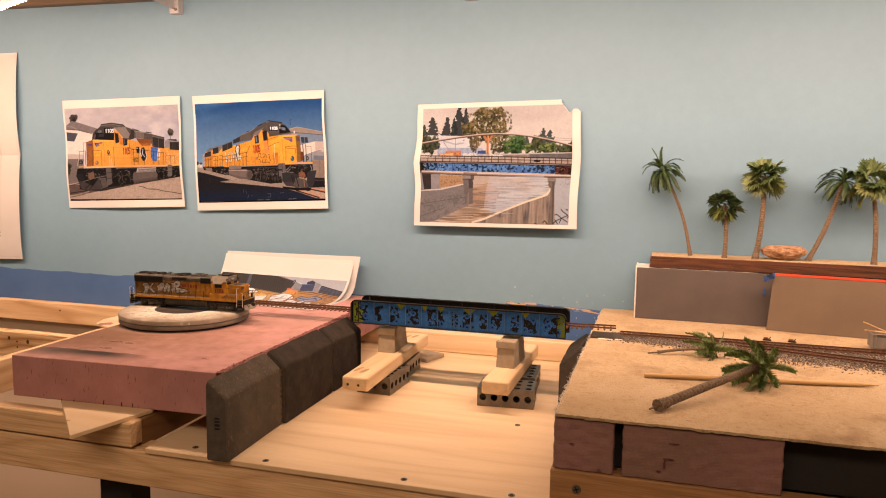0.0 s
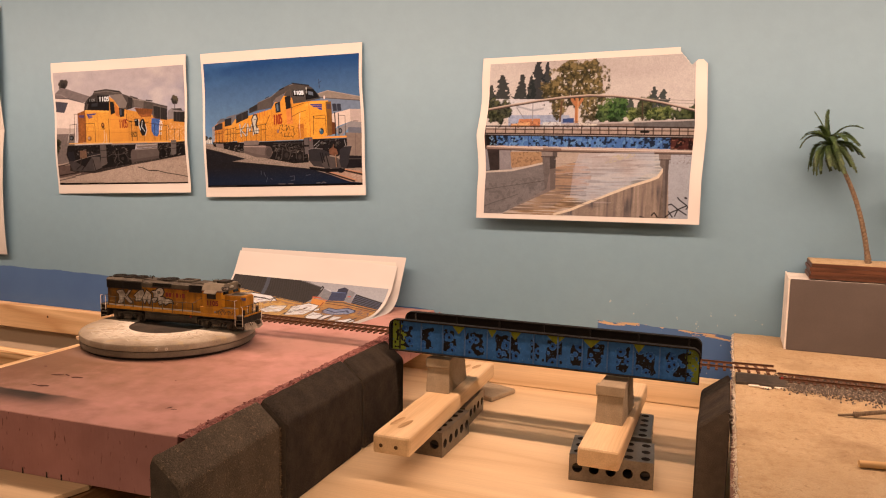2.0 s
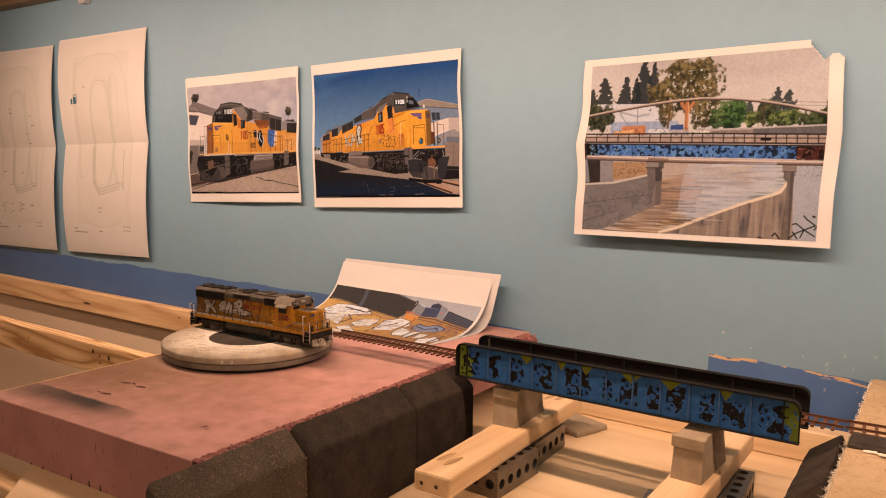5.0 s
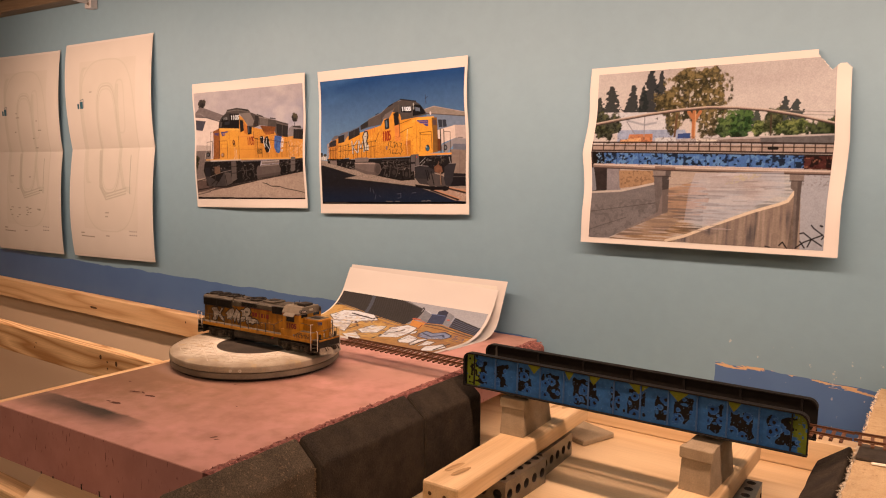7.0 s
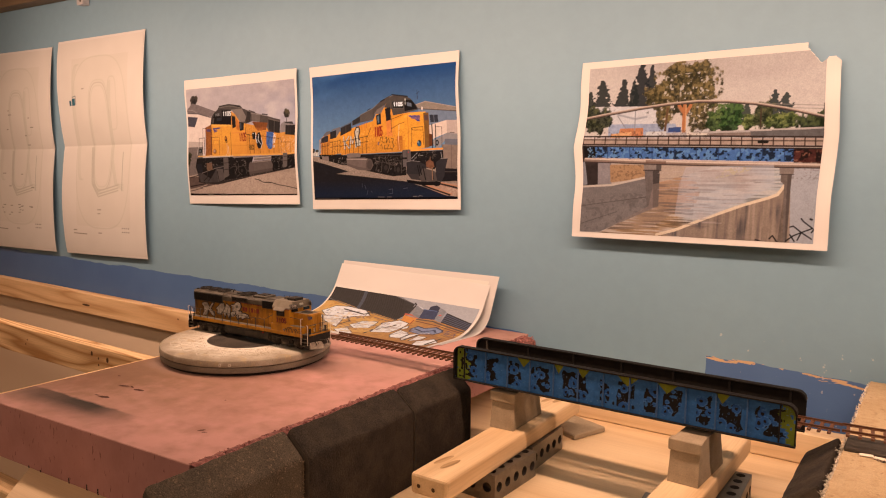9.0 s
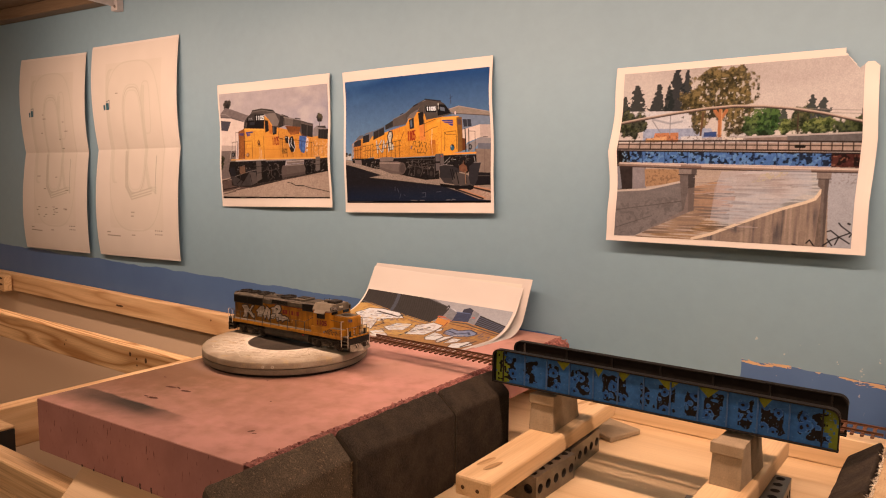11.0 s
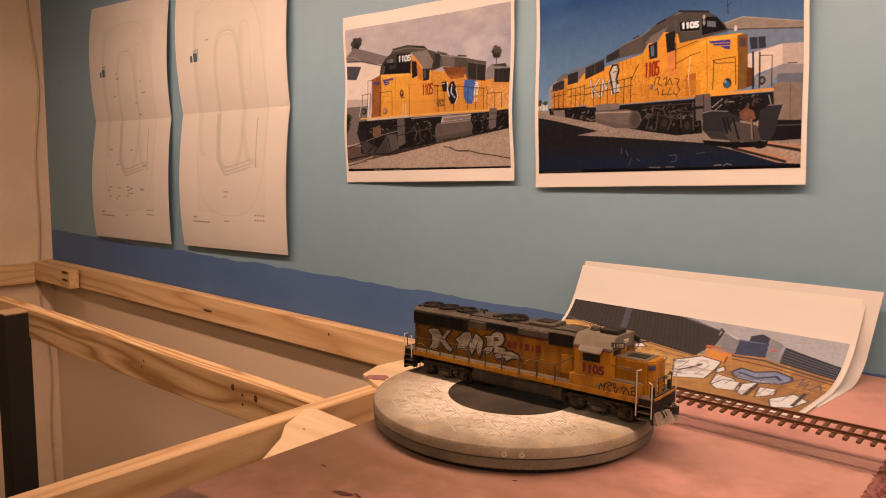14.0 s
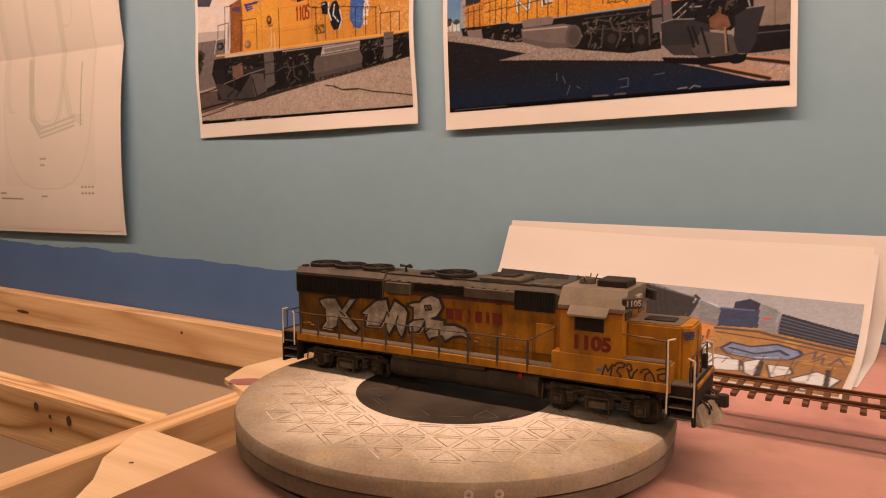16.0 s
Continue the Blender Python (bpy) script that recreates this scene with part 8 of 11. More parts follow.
    s.stroke((150, 90, 36), 0.00234, 0.680, 0.568, 0.679, 0.370, a=0.7)
    s.stroke((150, 90, 36), 0.00234, 0.725, 0.562, 0.724, 0.366, a=0.7)
    s.stroke((150, 90, 36), 0.00234, 0.769, 0.556, 0.769, 0.362, a=0.7)
    s.stroke((150, 90, 36), 0.00234, 0.813, 0.551, 0.812, 0.358, a=0.7)
    s.stroke((150, 90, 36), 0.00234, 0.855, 0.545, 0.855, 0.354, a=0.7)
    s.stroke((150, 92, 38), 0.00234, 0.435, 0.453, 0.574, 0.450, a=0.7)
    s.stroke((150, 92, 38), 0.00234, 0.574, 0.457, 0.873, 0.453, a=0.6)
    s.stroke((120, 72, 34), 0.00234, 0.581, 0.515, 0.873, 0.494, a=0.6)
    s.area((30, 27, 28), 0.628, 0.560, 0.654, 0.568, 0.664, 0.541, 0.657, 0.499, 0.634, 0.505)
    s.area((34, 31, 33), 0.663, 0.513, 0.680, 0.554, 0.699, 0.565, 0.712, 0.528, 0.718, 0.463, 0.708, 0.421, 0.683, 0.417, 0.670, 0.447, mottle=0.2)
    s.stroke((214, 204, 194), 0.00624, 0.664, 0.556, 0.663, 0.513, 0.673, 0.468)
    s.stroke((214, 204, 194), 0.00546, 0.690, 0.542, 0.683, 0.492, 0.705, 0.457)
    s.stroke((198, 190, 182), 0.00468, 0.712, 0.514, 0.721, 0.463, 0.705, 0.418)
    s.stroke((210, 200, 190), 0.0039, 0.634, 0.552, 0.647, 0.554)
    s.area((44, 36, 30), 0.594, 0.455, 0.640, 0.454, 0.640, 0.410, 0.594, 0.411, a=0.75)
    s.fleck((206, 140, 50), 2, 0.5, 0.597, 0.451, 0.637, 0.450, 0.637, 0.414, 0.597, 0.415, a=0.8)
    s.area((56, 92, 138), 0.760, 0.565, 0.825, 0.553, 0.816, 0.494, 0.812, 0.432, 0.800, 0.405, 0.772, 0.415, 0.756, 0.459, mottle=0.22, cells=(60, 50))
    s.fleck((92, 128, 166), 3, 0.6, 0.760, 0.565, 0.825, 0.553, 0.812, 0.432, 0.772, 0.415, a=0.7)
    s.fleck((222, 206, 186), 3, 0.45, 0.819, 0.546, 0.843, 0.533, 0.834, 0.457, 0.812, 0.453, a=0.8)
    s.fleck((222, 206, 186), 3, 0.5, 0.815, 0.445, 0.831, 0.444, 0.831, 0.416, 0.812, 0.417, a=0.8)
    s.stroke((230, 162, 72), 0.00858, 0.100, 0.369, 0.333, 0.368, 0.435, 0.369, 0.873, 0.362, 1.003, 0.370)
    s.stroke((60, 44, 36), 0.00546, 0.100, 0.349, 0.434, 0.352, 0.873, 0.348, 1.003, 0.357)
    s.stroke((58, 44, 34), 0.00429, 0.148, 0.629, 0.140, 0.385)
    s.stroke((58, 44, 34), 0.00429, 0.107, 0.535, 0.162, 0.541, 0.160, 0.391)
    s.stroke((58, 44, 34), 0.00429, 0.107, 0.535, 0.105, 0.392)
    s.stroke((58, 44, 34), 0.00429, 0.231, 0.541, 0.310, 0.540, 0.308, 0.378)
    s.stroke((58, 44, 34), 0.00429, 0.231, 0.541, 0.225, 0.378)
    s.stroke((58, 44, 34), 0.00429, 0.152, 0.629, 0.187, 0.628)
    s.stroke((58, 44, 34), 0.00429, 0.426, 0.575, 0.420, 0.368)
    s.stroke((58, 44, 34), 0.00429, 0.571, 0.611, 0.571, 0.553, 0.611, 0.544)
    s.stroke((58, 44, 34), 0.00429, 0.588, 0.544, 0.728, 0.526, 0.870, 0.498)
    s.stroke((58, 44, 34), 0.00429, 0.604, 0.541, 0.603, 0.377)
    s.stroke((58, 44, 34), 0.00429, 0.647, 0.536, 0.643, 0.377)
    s.stroke((58, 44, 34), 0.00429, 0.699, 0.526, 0.695, 0.376)
    s.stroke((58, 44, 34), 0.00429, 0.781, 0.513, 0.778, 0.375)
    s.stroke((58, 44, 34), 0.00429, 0.825, 0.507, 0.822, 0.374)
    s.stroke((58, 44, 34), 0.00429, 0.867, 0.499, 0.867, 0.370)
    s.stroke((58, 44, 34), 0.00429, 0.885, 0.465, 0.886, 0.365)
    s.stroke((58, 44, 34), 0.00429, 0.927, 0.464, 0.927, 0.371)
    s.stroke((58, 44, 34), 0.00429, 0.885, 0.465, 0.962, 0.463)
    s.stroke((58, 44, 34), 0.00429, 0.962, 0.463, 0.963, 0.371)
    s.stroke((58, 44, 34), 0.00429, 0.879, 0.507, 0.891, 0.465)
    s.stroke((206, 184, 164), 0.00312, 0.348, 0.336, 0.381, 0.387, 0.382, 0.478)
    s.stroke((206, 184, 164), 0.00312, 0.399, 0.340, 0.396, 0.454)
    s.stroke((206, 184, 164), 0.00312, 0.089, 0.382, 0.098, 0.453, 0.126, 0.466)
    s.area((36, 29, 26), 0.088, 0.350, 0.434, 0.352, 0.389, 0.149, 0.293, 0.115, 0.124, 0.118, 0.075, 0.270)
    s.area((36, 29, 26), 0.384, 0.345, 0.626, 0.346, 0.585, 0.176, 0.375, 0.142)
    s.clutter(5, 110, 0.391, 0.340, 0.620, 0.343, 0.579, 0.184, 0.378, 0.149)
    s.area((34, 27, 25), 0.787, 0.349, 1.003, 0.353, 1.004, 0.241, 0.800, 0.213)
    s.clutter(6, 100, 0.794, 0.342, 0.915, 0.344, 0.916, 0.233, 0.806, 0.220)
    s.clutter(8, 24, 0.927, 0.350, 1.003, 0.350, 1.004, 0.247, 0.933, 0.239)
    s.area((112, 95, 84), 0.898, 0.370, 0.939, 0.370, 0.930, 0.253, 0.892, 0.242, mottle=0.15)
    s.stroke((60, 48, 42), 0.00468, 0.904, 0.339, 0.933, 0.339)
    s.stroke((60, 48, 42), 0.00468, 0.901, 0.301, 0.930, 0.302)
    s.oval((30, 25, 22), 0.517, 0.225, 0.0309, 0.0449)
    s.oval((62, 50, 43), 0.517, 0.225, 0.0103, 0.0150)
    s.oval((30, 25, 22), 0.426, 0.208, 0.0249, 0.0457)
    s.oval((30, 25, 22), 0.837, 0.267, 0.0184, 0.0317)
    s.stroke((86, 71, 62), 0.00624, 0.452, 0.297, 0.469, 0.243, 0.454, 0.199)
    s.stroke((86, 71, 62), 0.00546, 0.483, 0.287, 0.489, 0.212, 0.517, 0.187)
    s.stroke((86, 71, 62), 0.00468, 0.532, 0.276, 0.559, 0.230, 0.558, 0.200)
    s.stroke((86, 71, 62), 0.00468, 0.405, 0.248, 0.441, 0.268, 0.476, 0.258, 0.559, 0.274)
    s.area((132, 110, 96), 0.630, 0.342, 0.794, 0.349, 0.794, 0.320, 0.633, 0.312, mottle=0.1)
    s.stroke((206, 182, 160), 0.00312, 0.633, 0.334, 0.794, 0.342)
    s.area((106, 87, 76), 0.623, 0.306, 0.787, 0.317, 0.803, 0.270, 0.793, 0.221, 0.585, 0.191, 0.582, 0.235, mottle=0.1)
    s.stroke((160, 136, 118), 0.00468, 0.626, 0.298, 0.787, 0.307)
    s.oval((104, 84, 74), 0.603, 0.249, 0.0233, 0.0552)
    s.area((84, 68, 59), 0.586, 0.213, 0.797, 0.242, 0.793, 0.217, 0.585, 0.187, a=0.7)
    s.clutter(9, 60, 0.143, 0.345, 0.341, 0.344, 0.332, 0.252, 0.150, 0.249)
    s.area((44, 38, 38), 0.079, 0.294, 0.135, 0.298, 0.149, 0.225, 0.137, 0.202, 0.101, 0.204)
    s.area((50, 42, 40), 0.243, 0.274, 0.347, 0.282, 0.339, 0.213, 0.272, 0.233)
    s.area((74, 62, 56), 0.090, 0.213, 0.141, 0.210, 0.226, 0.157, 0.280, 0.248, 0.332, 0.214, 0.346, 0.151, 0.293, 0.119, 0.124, 0.122, mottle=0.2)
    s.area((92, 77, 68), 0.280, 0.248, 0.339, 0.244, 0.360, 0.150, 0.301, 0.122, mottle=0.15)
    s.stroke((36, 30, 28), 0.0078, 0.156, 0.137, 0.234, 0.212)
    s.stroke((36, 30, 28), 0.0078, 0.202, 0.135, 0.257, 0.218)
    s.stroke((40, 33, 30), 0.00702, 0.287, 0.224, 0.308, 0.130)
    s.stroke((150, 128, 112), 0.00312, 0.141, 0.210, 0.272, 0.253, 0.343, 0.267)
    s.area((118, 84, 62), 0.182, 0.302, 0.235, 0.302, 0.242, 0.239, 0.188, 0.231, mottle=0.3)
    s.stroke((64, 50, 42), 0.0078, 0.196, 0.238, 0.187, 0.159)
    s.area((98, 82, 72), 0.341, 0.356, 0.388, 0.356, 0.397, 0.179, 0.353, 0.158, mottle=0.15)
    s.stroke((52, 43, 38), 0.00546, 0.344, 0.298, 0.391, 0.302)
    s.stroke((52, 43, 38), 0.00546, 0.347, 0.236, 0.394, 0.241)
    s.area((24, 19, 19), -0.045, 0.018, 1.016, 0.010, 1.016, -0.007, -0.046, -0.003)
    s.area((140, 118, 98), 0.192, 0.009, 0.212, 0.009, 0.212, -0.001, 0.192, -0.001)
    s.area((140, 118, 98), 0.223, 0.008, 0.242, 0.008, 0.242, -0.002, 0.223, -0.002)
    s.area((140, 118, 98), 0.329, 0.005, 0.347, 0.006, 0.347, -0.005, 0.329, -0.005)
    s.area((140, 118, 98), 0.358, 0.005, 0.377, 0.005, 0.377, -0.005, 0.358, -0.006)
    s.soften()
    s.im = (s.im * 0.90 + 0.10 * s.im.mean(-1, keepdims=True)) * (0.84 + 0.12 * s.field(s.w / 2, s.h / 2, 1) + 0.16 * s.field(s.w / 14, s.h / 14, 2))[..., None]
    return s


def picture_blue_sky():
    s = Sheet(640, 495, (28, 74, 110), 3)
    s.asp = 1.292
    s.put(np.clip(1.08 - s.v * 1.12, 0, 1), (136, 160, 170), 0.95)
    s.put(np.clip((s.field(3, 6) - 0.5) * 3, 0, 1) * np.clip((0.7 - s.u) * 2, 0, 1), (84, 124, 152), 0.4)
    s.area((152, 126, 106), -0.029, 0.365, 0.126, 0.340, 0.272, 0.293, 1.015, 0.278, 1.019, -0.009, -0.029, -0.006, mottle=0.2, cells=(200, 150))
    s.fleck((186, 156, 132), 2.2, 0.6, -0.029, 0.359, 0.272, 0.287, 0.685, 0.144, 1.017, 0.122, 1.019, -0.009, -0.029, 0.190, a=0.6)
    s.fleck((112, 90, 76), 2.2, 0.62, -0.029, 0.359, 0.272, 0.287, 0.685, 0.144, 1.017, 0.122, 1.019, -0.009, -0.029, 0.190, a=0.6)
    s.area((200, 182, 160), -0.013, 0.402, 0.044, 0.390, 0.044, 0.358, -0.013, 0.363, mottle=0.3)
    s.crown((66, 58, 46), 0.000, 0.404, 0.016, 0.019, (92, 80, 58), (42, 38, 32))
    s.crown((66, 58, 46), 0.029, 0.398, 0.016, 0.016, (92, 80, 58), (42, 38, 32))
    s.stroke((110, 92, 78), 0.00312, 0.005, 0.394, 0.005, 0.362)
    s.stroke((110, 92, 78), 0.00312, 0.018, 0.392, 0.018, 0.360)
    s.stroke((110, 92, 78), 0.00312, 0.034, 0.391, 0.034, 0.359)
    s.area((124, 128, 134), 0.754, 0.688, 1.010, 0.645, 1.011, 0.537, 0.778, 0.559, mottle=0.08)
    s.area((152, 128, 108), 0.726, 0.710, 0.808, 0.734, 1.010, 0.671, 1.010, 0.643, 0.777, 0.678, mottle=0.14, cells=(60, 120))
    s.stroke((96, 80, 70), 0.00624, 0.757, 0.682, 1.010, 0.643)
    s.stroke((186, 160, 138), 0.00312, 0.730, 0.709, 0.808, 0.732, 1.010, 0.671)
    s.area((62, 60, 64), 0.829, 0.631, 0.882, 0.627, 0.883, 0.574, 0.834, 0.574)
    s.stroke((130, 128, 130), 0.00312, 0.857, 0.626, 0.858, 0.573)
    s.area((220, 186, 160), 0.819, 0.552, 0.935, 0.584, 1.011, 0.578, 1.012, 0.475, 0.939, 0.491, 0.854, 0.456, 0.821, 0.406, mottle=0.05)
    s.area((192, 162, 142), 0.935, 0.584, 1.011, 0.578, 1.012, 0.475, 0.936, 0.489, mottle=0.06)
    s.area((150, 134, 124), 0.835, 0.432, 0.939, 0.491, 1.012, 0.478, 1.013, 0.429, 0.926, 0.441, 0.873, 0.373, mottle=0.1)
    s.area((116, 110, 110), 0.919, 0.447, 1.013, 0.439, 1.013, 0.392, 0.919, 0.405, mottle=0.1)
    s.area((140, 114, 96), 0.901, 0.407, 1.013, 0.395, 1.016, 0.216, 0.904, 0.226, mottle=0.18)
    s.stroke((106, 86, 74), 0.00312, 0.962, 0.399, 0.964, 0.226)
    s.stroke((66, 56, 52), 0.00468, 0.953, 0.492, 0.981, 0.490)
    s.area((38, 32, 32), 0.903, 0.231, 1.016, 0.221, 1.017, 0.133, 0.894, 0.130, mottle=0.2)
    s.stroke((96, 80, 70), 0.0039, 0.922, 0.203, 1.016, 0.200)
    s.area((176, 136, 110), 0.783, 0.115, 1.017, 0.117, 1.019, 0.012, 0.913, 0.017, mottle=0.2, cells=(120, 90))
    s.fleck((204, 172, 146), 2.2, 0.56, 0.930, 0.096, 1.018, 0.101, 1.019, 0.018, 0.953, 0.020, a=0.6)
    s.stroke((60, 44, 38), 0.01404, 0.857, 0.127, 1.018, 0.075)
    s.stroke((196, 132, 92), 0.00702, 0.865, 0.132, 1.018, 0.088)
    s.stroke((60, 44, 38), 0.01248, 0.783, 0.104, 0.952, 0.031)
    s.stroke((196, 132, 92), 0.00702, 0.786, 0.115, 0.966, 0.036)
    s.stroke((58, 60, 70), 0.0039, 0.759, 0.752, 0.756, 0.823)
    s.stroke((58, 60, 70), 0.0039, 0.753, 0.792, 0.771, 0.809)
    s.stroke((90, 96, 108), 0.00234, 0.740, 0.713, 0.758, 0.785)
    s.area((38, 33, 33), -0.029, 0.329, 0.088, 0.293, 0.274, 0.225, 0.180, 0.208, 0.307, 0.192, 0.455, 0.170, 0.677, 0.136, 0.802, 0.087, 0.928, 0.027, 1.019, 0.015, 1.019, -0.040, -0.029, -0.012, mottle=0.12, cells=(40, 30))
    s.put(s.inside(list(zip(*[iter((-0.029, 0.329, 0.088, 0.293, 0.274, 0.225, 0.180, 0.208, 0.307, 0.192, 0.455, 0.170, 0.677, 0.136, 0.802, 0.087, 0.928, 0.027, 1.019, 0.015, 1.019, -0.040, -0.029, -0.012))] * 2))) * np.clip((0.16 - s.v) * 9, 0, 1), (28, 40, 56), 0.8)
    s.fleck((66, 60, 62), 2.2, 0.66, -0.029, 0.329, 0.088, 0.293, 0.274, 0.225, 0.180, 0.208, 0.307, 0.192, 0.455, 0.170, 0.677, 0.136, 0.802, 0.087, 0.928, 0.027, 1.019, 0.015, 1.019, -0.040, -0.029, -0.012, a=0.4)
    s.area((196, 124, 48), 0.049, 0.485, 0.088, 0.521, 0.135, 0.536, 0.136, 0.349, 0.055, 0.363, mottle=0.15)
    s.area((58, 50, 48), 0.062, 0.496, 0.095, 0.517, 0.118, 0.520, 0.118, 0.470, 0.065, 0.461, mottle=0.2)
    s.area((112, 100, 94), 0.080, 0.525, 0.105, 0.553, 0.133, 0.559, 0.133, 0.534, 0.088, 0.511, mottle=0.2)
    s.area((150, 140, 132), 0.047, 0.472, 0.065, 0.502, 0.065, 0.375, 0.049, 0.370, mottle=0.15)
    s.area((214, 142, 52), 0.130, 0.525, 0.214, 0.550, 0.219, 0.372, 0.131, 0.362, mottle=0.12)
    s.area((52, 45, 42), 0.133, 0.549, 0.177, 0.562, 0.177, 0.500, 0.133, 0.490, mottle=0.15)
    s.area((120, 106, 98), 0.133, 0.552, 0.155, 0.571, 0.206, 0.585, 0.206, 0.551, 0.177, 0.500, 0.177, 0.565, mottle=0.15)
    s.fleck((150, 80, 40), 3, 0.56, 0.055, 0.471, 0.214, 0.483, 0.219, 0.372, 0.055, 0.363, a=0.6)
    s.area((34, 28, 26), 0.049, 0.367, 0.224, 0.365, 0.267, 0.275, 0.224, 0.279, 0.126, 0.312, 0.055, 0.334)
    s.clutter(15, 70, 0.055, 0.363, 0.262, 0.355, 0.262, 0.281, 0.060, 0.331)
    s.area((132, 108, 94), 0.070, 0.355, 0.121, 0.353, 0.126, 0.312, 0.075, 0.326, mottle=0.1)
    s.stroke((64, 46, 34), 0.00351, 0.130, 0.462, 0.209, 0.477)
    s.stroke((64, 46, 34), 0.00351, 0.133, 0.424, 0.214, 0.434)
    s.stroke((64, 46, 34), 0.00351, 0.150, 0.466, 0.151, 0.366)
    s.stroke((64, 46, 34), 0.00351, 0.170, 0.470, 0.170, 0.370)
    s.stroke((64, 46, 34), 0.00351, 0.190, 0.474, 0.190, 0.371)
    s.stroke((64, 46, 34), 0.00351, 0.207, 0.484, 0.207, 0.370)
    s.stroke((64, 46, 34), 0.00351, 0.075, 0.453, 0.075, 0.367)
    s.stroke((64, 46, 34), 0.00351, 0.095, 0.457, 0.095, 0.369)
    s.stroke((64, 46, 34), 0.00351, 0.115, 0.461, 0.116, 0.367)
    s.stroke((64, 46, 34), 0.00351, 0.065, 0.432, 0.126, 0.441)
    s.area((222, 144, 42), 0.209, 0.511, 0.289, 0.567, 0.443, 0.615, 0.473, 0.677, 0.541, 0.699, 0.587, 0.646, 0.700, 0.660, 0.807, 0.657, 0.802, 0.387, 0.663, 0.365, 0.219, 0.359, mottle=0.06)
    s.area((90, 76, 66), 0.294, 0.624, 0.354, 0.662, 0.447, 0.711, 0.477, 0.740, 0.520, 0.772, 0.578, 0.800, 0.586, 0.776, 0.528, 0.724, 0.460, 0.662, 0.447, 0.623, 0.363, 0.610, 0.296, 0.587, mottle=0.14)
    s.area((58, 50, 45), 0.299, 0.629, 0.351, 0.656, 0.352, 0.615, 0.299, 0.590, mottle=0.15)
    s.area((100, 84, 73), 0.354, 0.668, 0.445, 0.708, 0.445, 0.623, 0.354, 0.614, mottle=0.1)
    s.stroke((136, 116, 102), 0.0039, 0.354, 0.668, 0.447, 0.711, 0.477, 0.737)
    s.area((60, 51, 46), 0.209, 0.576, 0.289, 0.612, 0.290, 0.552, 0.209, 0.511, mottle=0.12)
    s.stroke((110, 94, 82), 0.00468, 0.206, 0.579, 0.292, 0.618)
    s.stroke((104, 88, 78), 0.00312, 0.249, 0.594, 0.250, 0.530)
    s.stroke((38, 32, 29), 0.00234, 0.216, 0.581, 0.216, 0.519, a=0.8)
    s.stroke((38, 32, 29), 0.00234, 0.228, 0.585, 0.228, 0.524, a=0.8)
    s.stroke((38, 32, 29), 0.00234, 0.240, 0.590, 0.240, 0.528, a=0.8)
    s.stroke((38, 32, 29), 0.00234, 0.252, 0.594, 0.252, 0.533, a=0.8)
    s.stroke((38, 32, 29), 0.00234, 0.264, 0.598, 0.264, 0.537, a=0.8)
    s.stroke((38, 32, 29), 0.00234, 0.275, 0.602, 0.276, 0.542, a=0.8)
    s.stroke((38, 32, 29), 0.00234, 0.287, 0.607, 0.287, 0.546, a=0.8)
    s.stroke((50, 42, 38), 0.00936, 0.503, 0.758, 0.532, 0.772)
    s.stroke((60, 52, 48), 0.00624, 0.407, 0.700, 0.429, 0.711)
    s.fleck((196, 112, 40), 3, 0.58, 0.223, 0.506, 0.474, 0.596, 0.661, 0.566, 0.663, 0.370, 0.224, 0.365, a=0.5)
    s.fleck((250, 186, 92), 3, 0.64, 0.223, 0.506, 0.474, 0.596, 0.661, 0.566, 0.663, 0.370, 0.224, 0.365, a=0.4)
    s.area((126, 106, 94), 0.454, 0.666, 0.477, 0.699, 0.530, 0.730, 0.508, 0.665, mottle=0.1)
    s.area((222, 144, 48), 0.474, 0.590, 0.503, 0.666, 0.533, 0.724, 0.570, 0.785, 0.586, 0.770, 0.584, 0.590, 0.661, 0.589, 0.662, 0.454, 0.474, 0.479, mottle=0.07)
    s.area((90, 76, 66), 0.528, 0.713, 0.570, 0.788, 0.598, 0.801, 0.679, 0.785, 0.714, 0.759, 0.746, 0.711, 0.761, 0.676, 0.680, 0.658, 0.587, 0.646, 0.579, 0.693, mottle=0.14)
    s.stroke((128, 110, 96), 0.00468, 0.570, 0.788, 0.598, 0.799, 0.679, 0.782)
    s.stroke((50, 43, 39), 0.00936, 0.586, 0.804, 0.691, 0.780)
    s.area((40, 43, 47), 0.467, 0.655, 0.505, 0.671, 0.504, 0.588, 0.472, 0.581)
    s.area((124, 130, 134), 0.476, 0.648, 0.488, 0.654, 0.489, 0.599, 0.478, 0.595, a=0.6)
    s.stroke((222, 150, 60), 0.00312, 0.503, 0.672, 0.504, 0.585)
    s.area((42, 36, 33), 0.533, 0.701, 0.570, 0.711, 0.569, 0.615, 0.538, 0.606)
    s.stroke((110, 92, 80), 0.0039, 0.572, 0.762, 0.573, 0.603)
    s.area((220, 130, 62), 0.538, 0.606, 0.571, 0.614, 0.580, 0.488, 0.539, 0.488, mottle=0.15)
    s.area((22, 19, 20), 0.582, 0.754, 0.659, 0.750, 0.662, 0.694, 0.585, 0.700)
    s.stroke((120, 108, 98), 0.00234, 0.584, 0.751, 0.659, 0.747, 0.662, 0.694, 0.587, 0.702, 0.584, 0.751)
    s.digits('1105', (232, 220, 206), 0.595, 0.718, 0.0116, -0.0008, 0.0004, 0.0239, 0.0085)
    s.area((30, 27, 27), 0.667, 0.760, 0.722, 0.749, 0.754, 0.683, 0.703, 0.676, 0.668, 0.671)
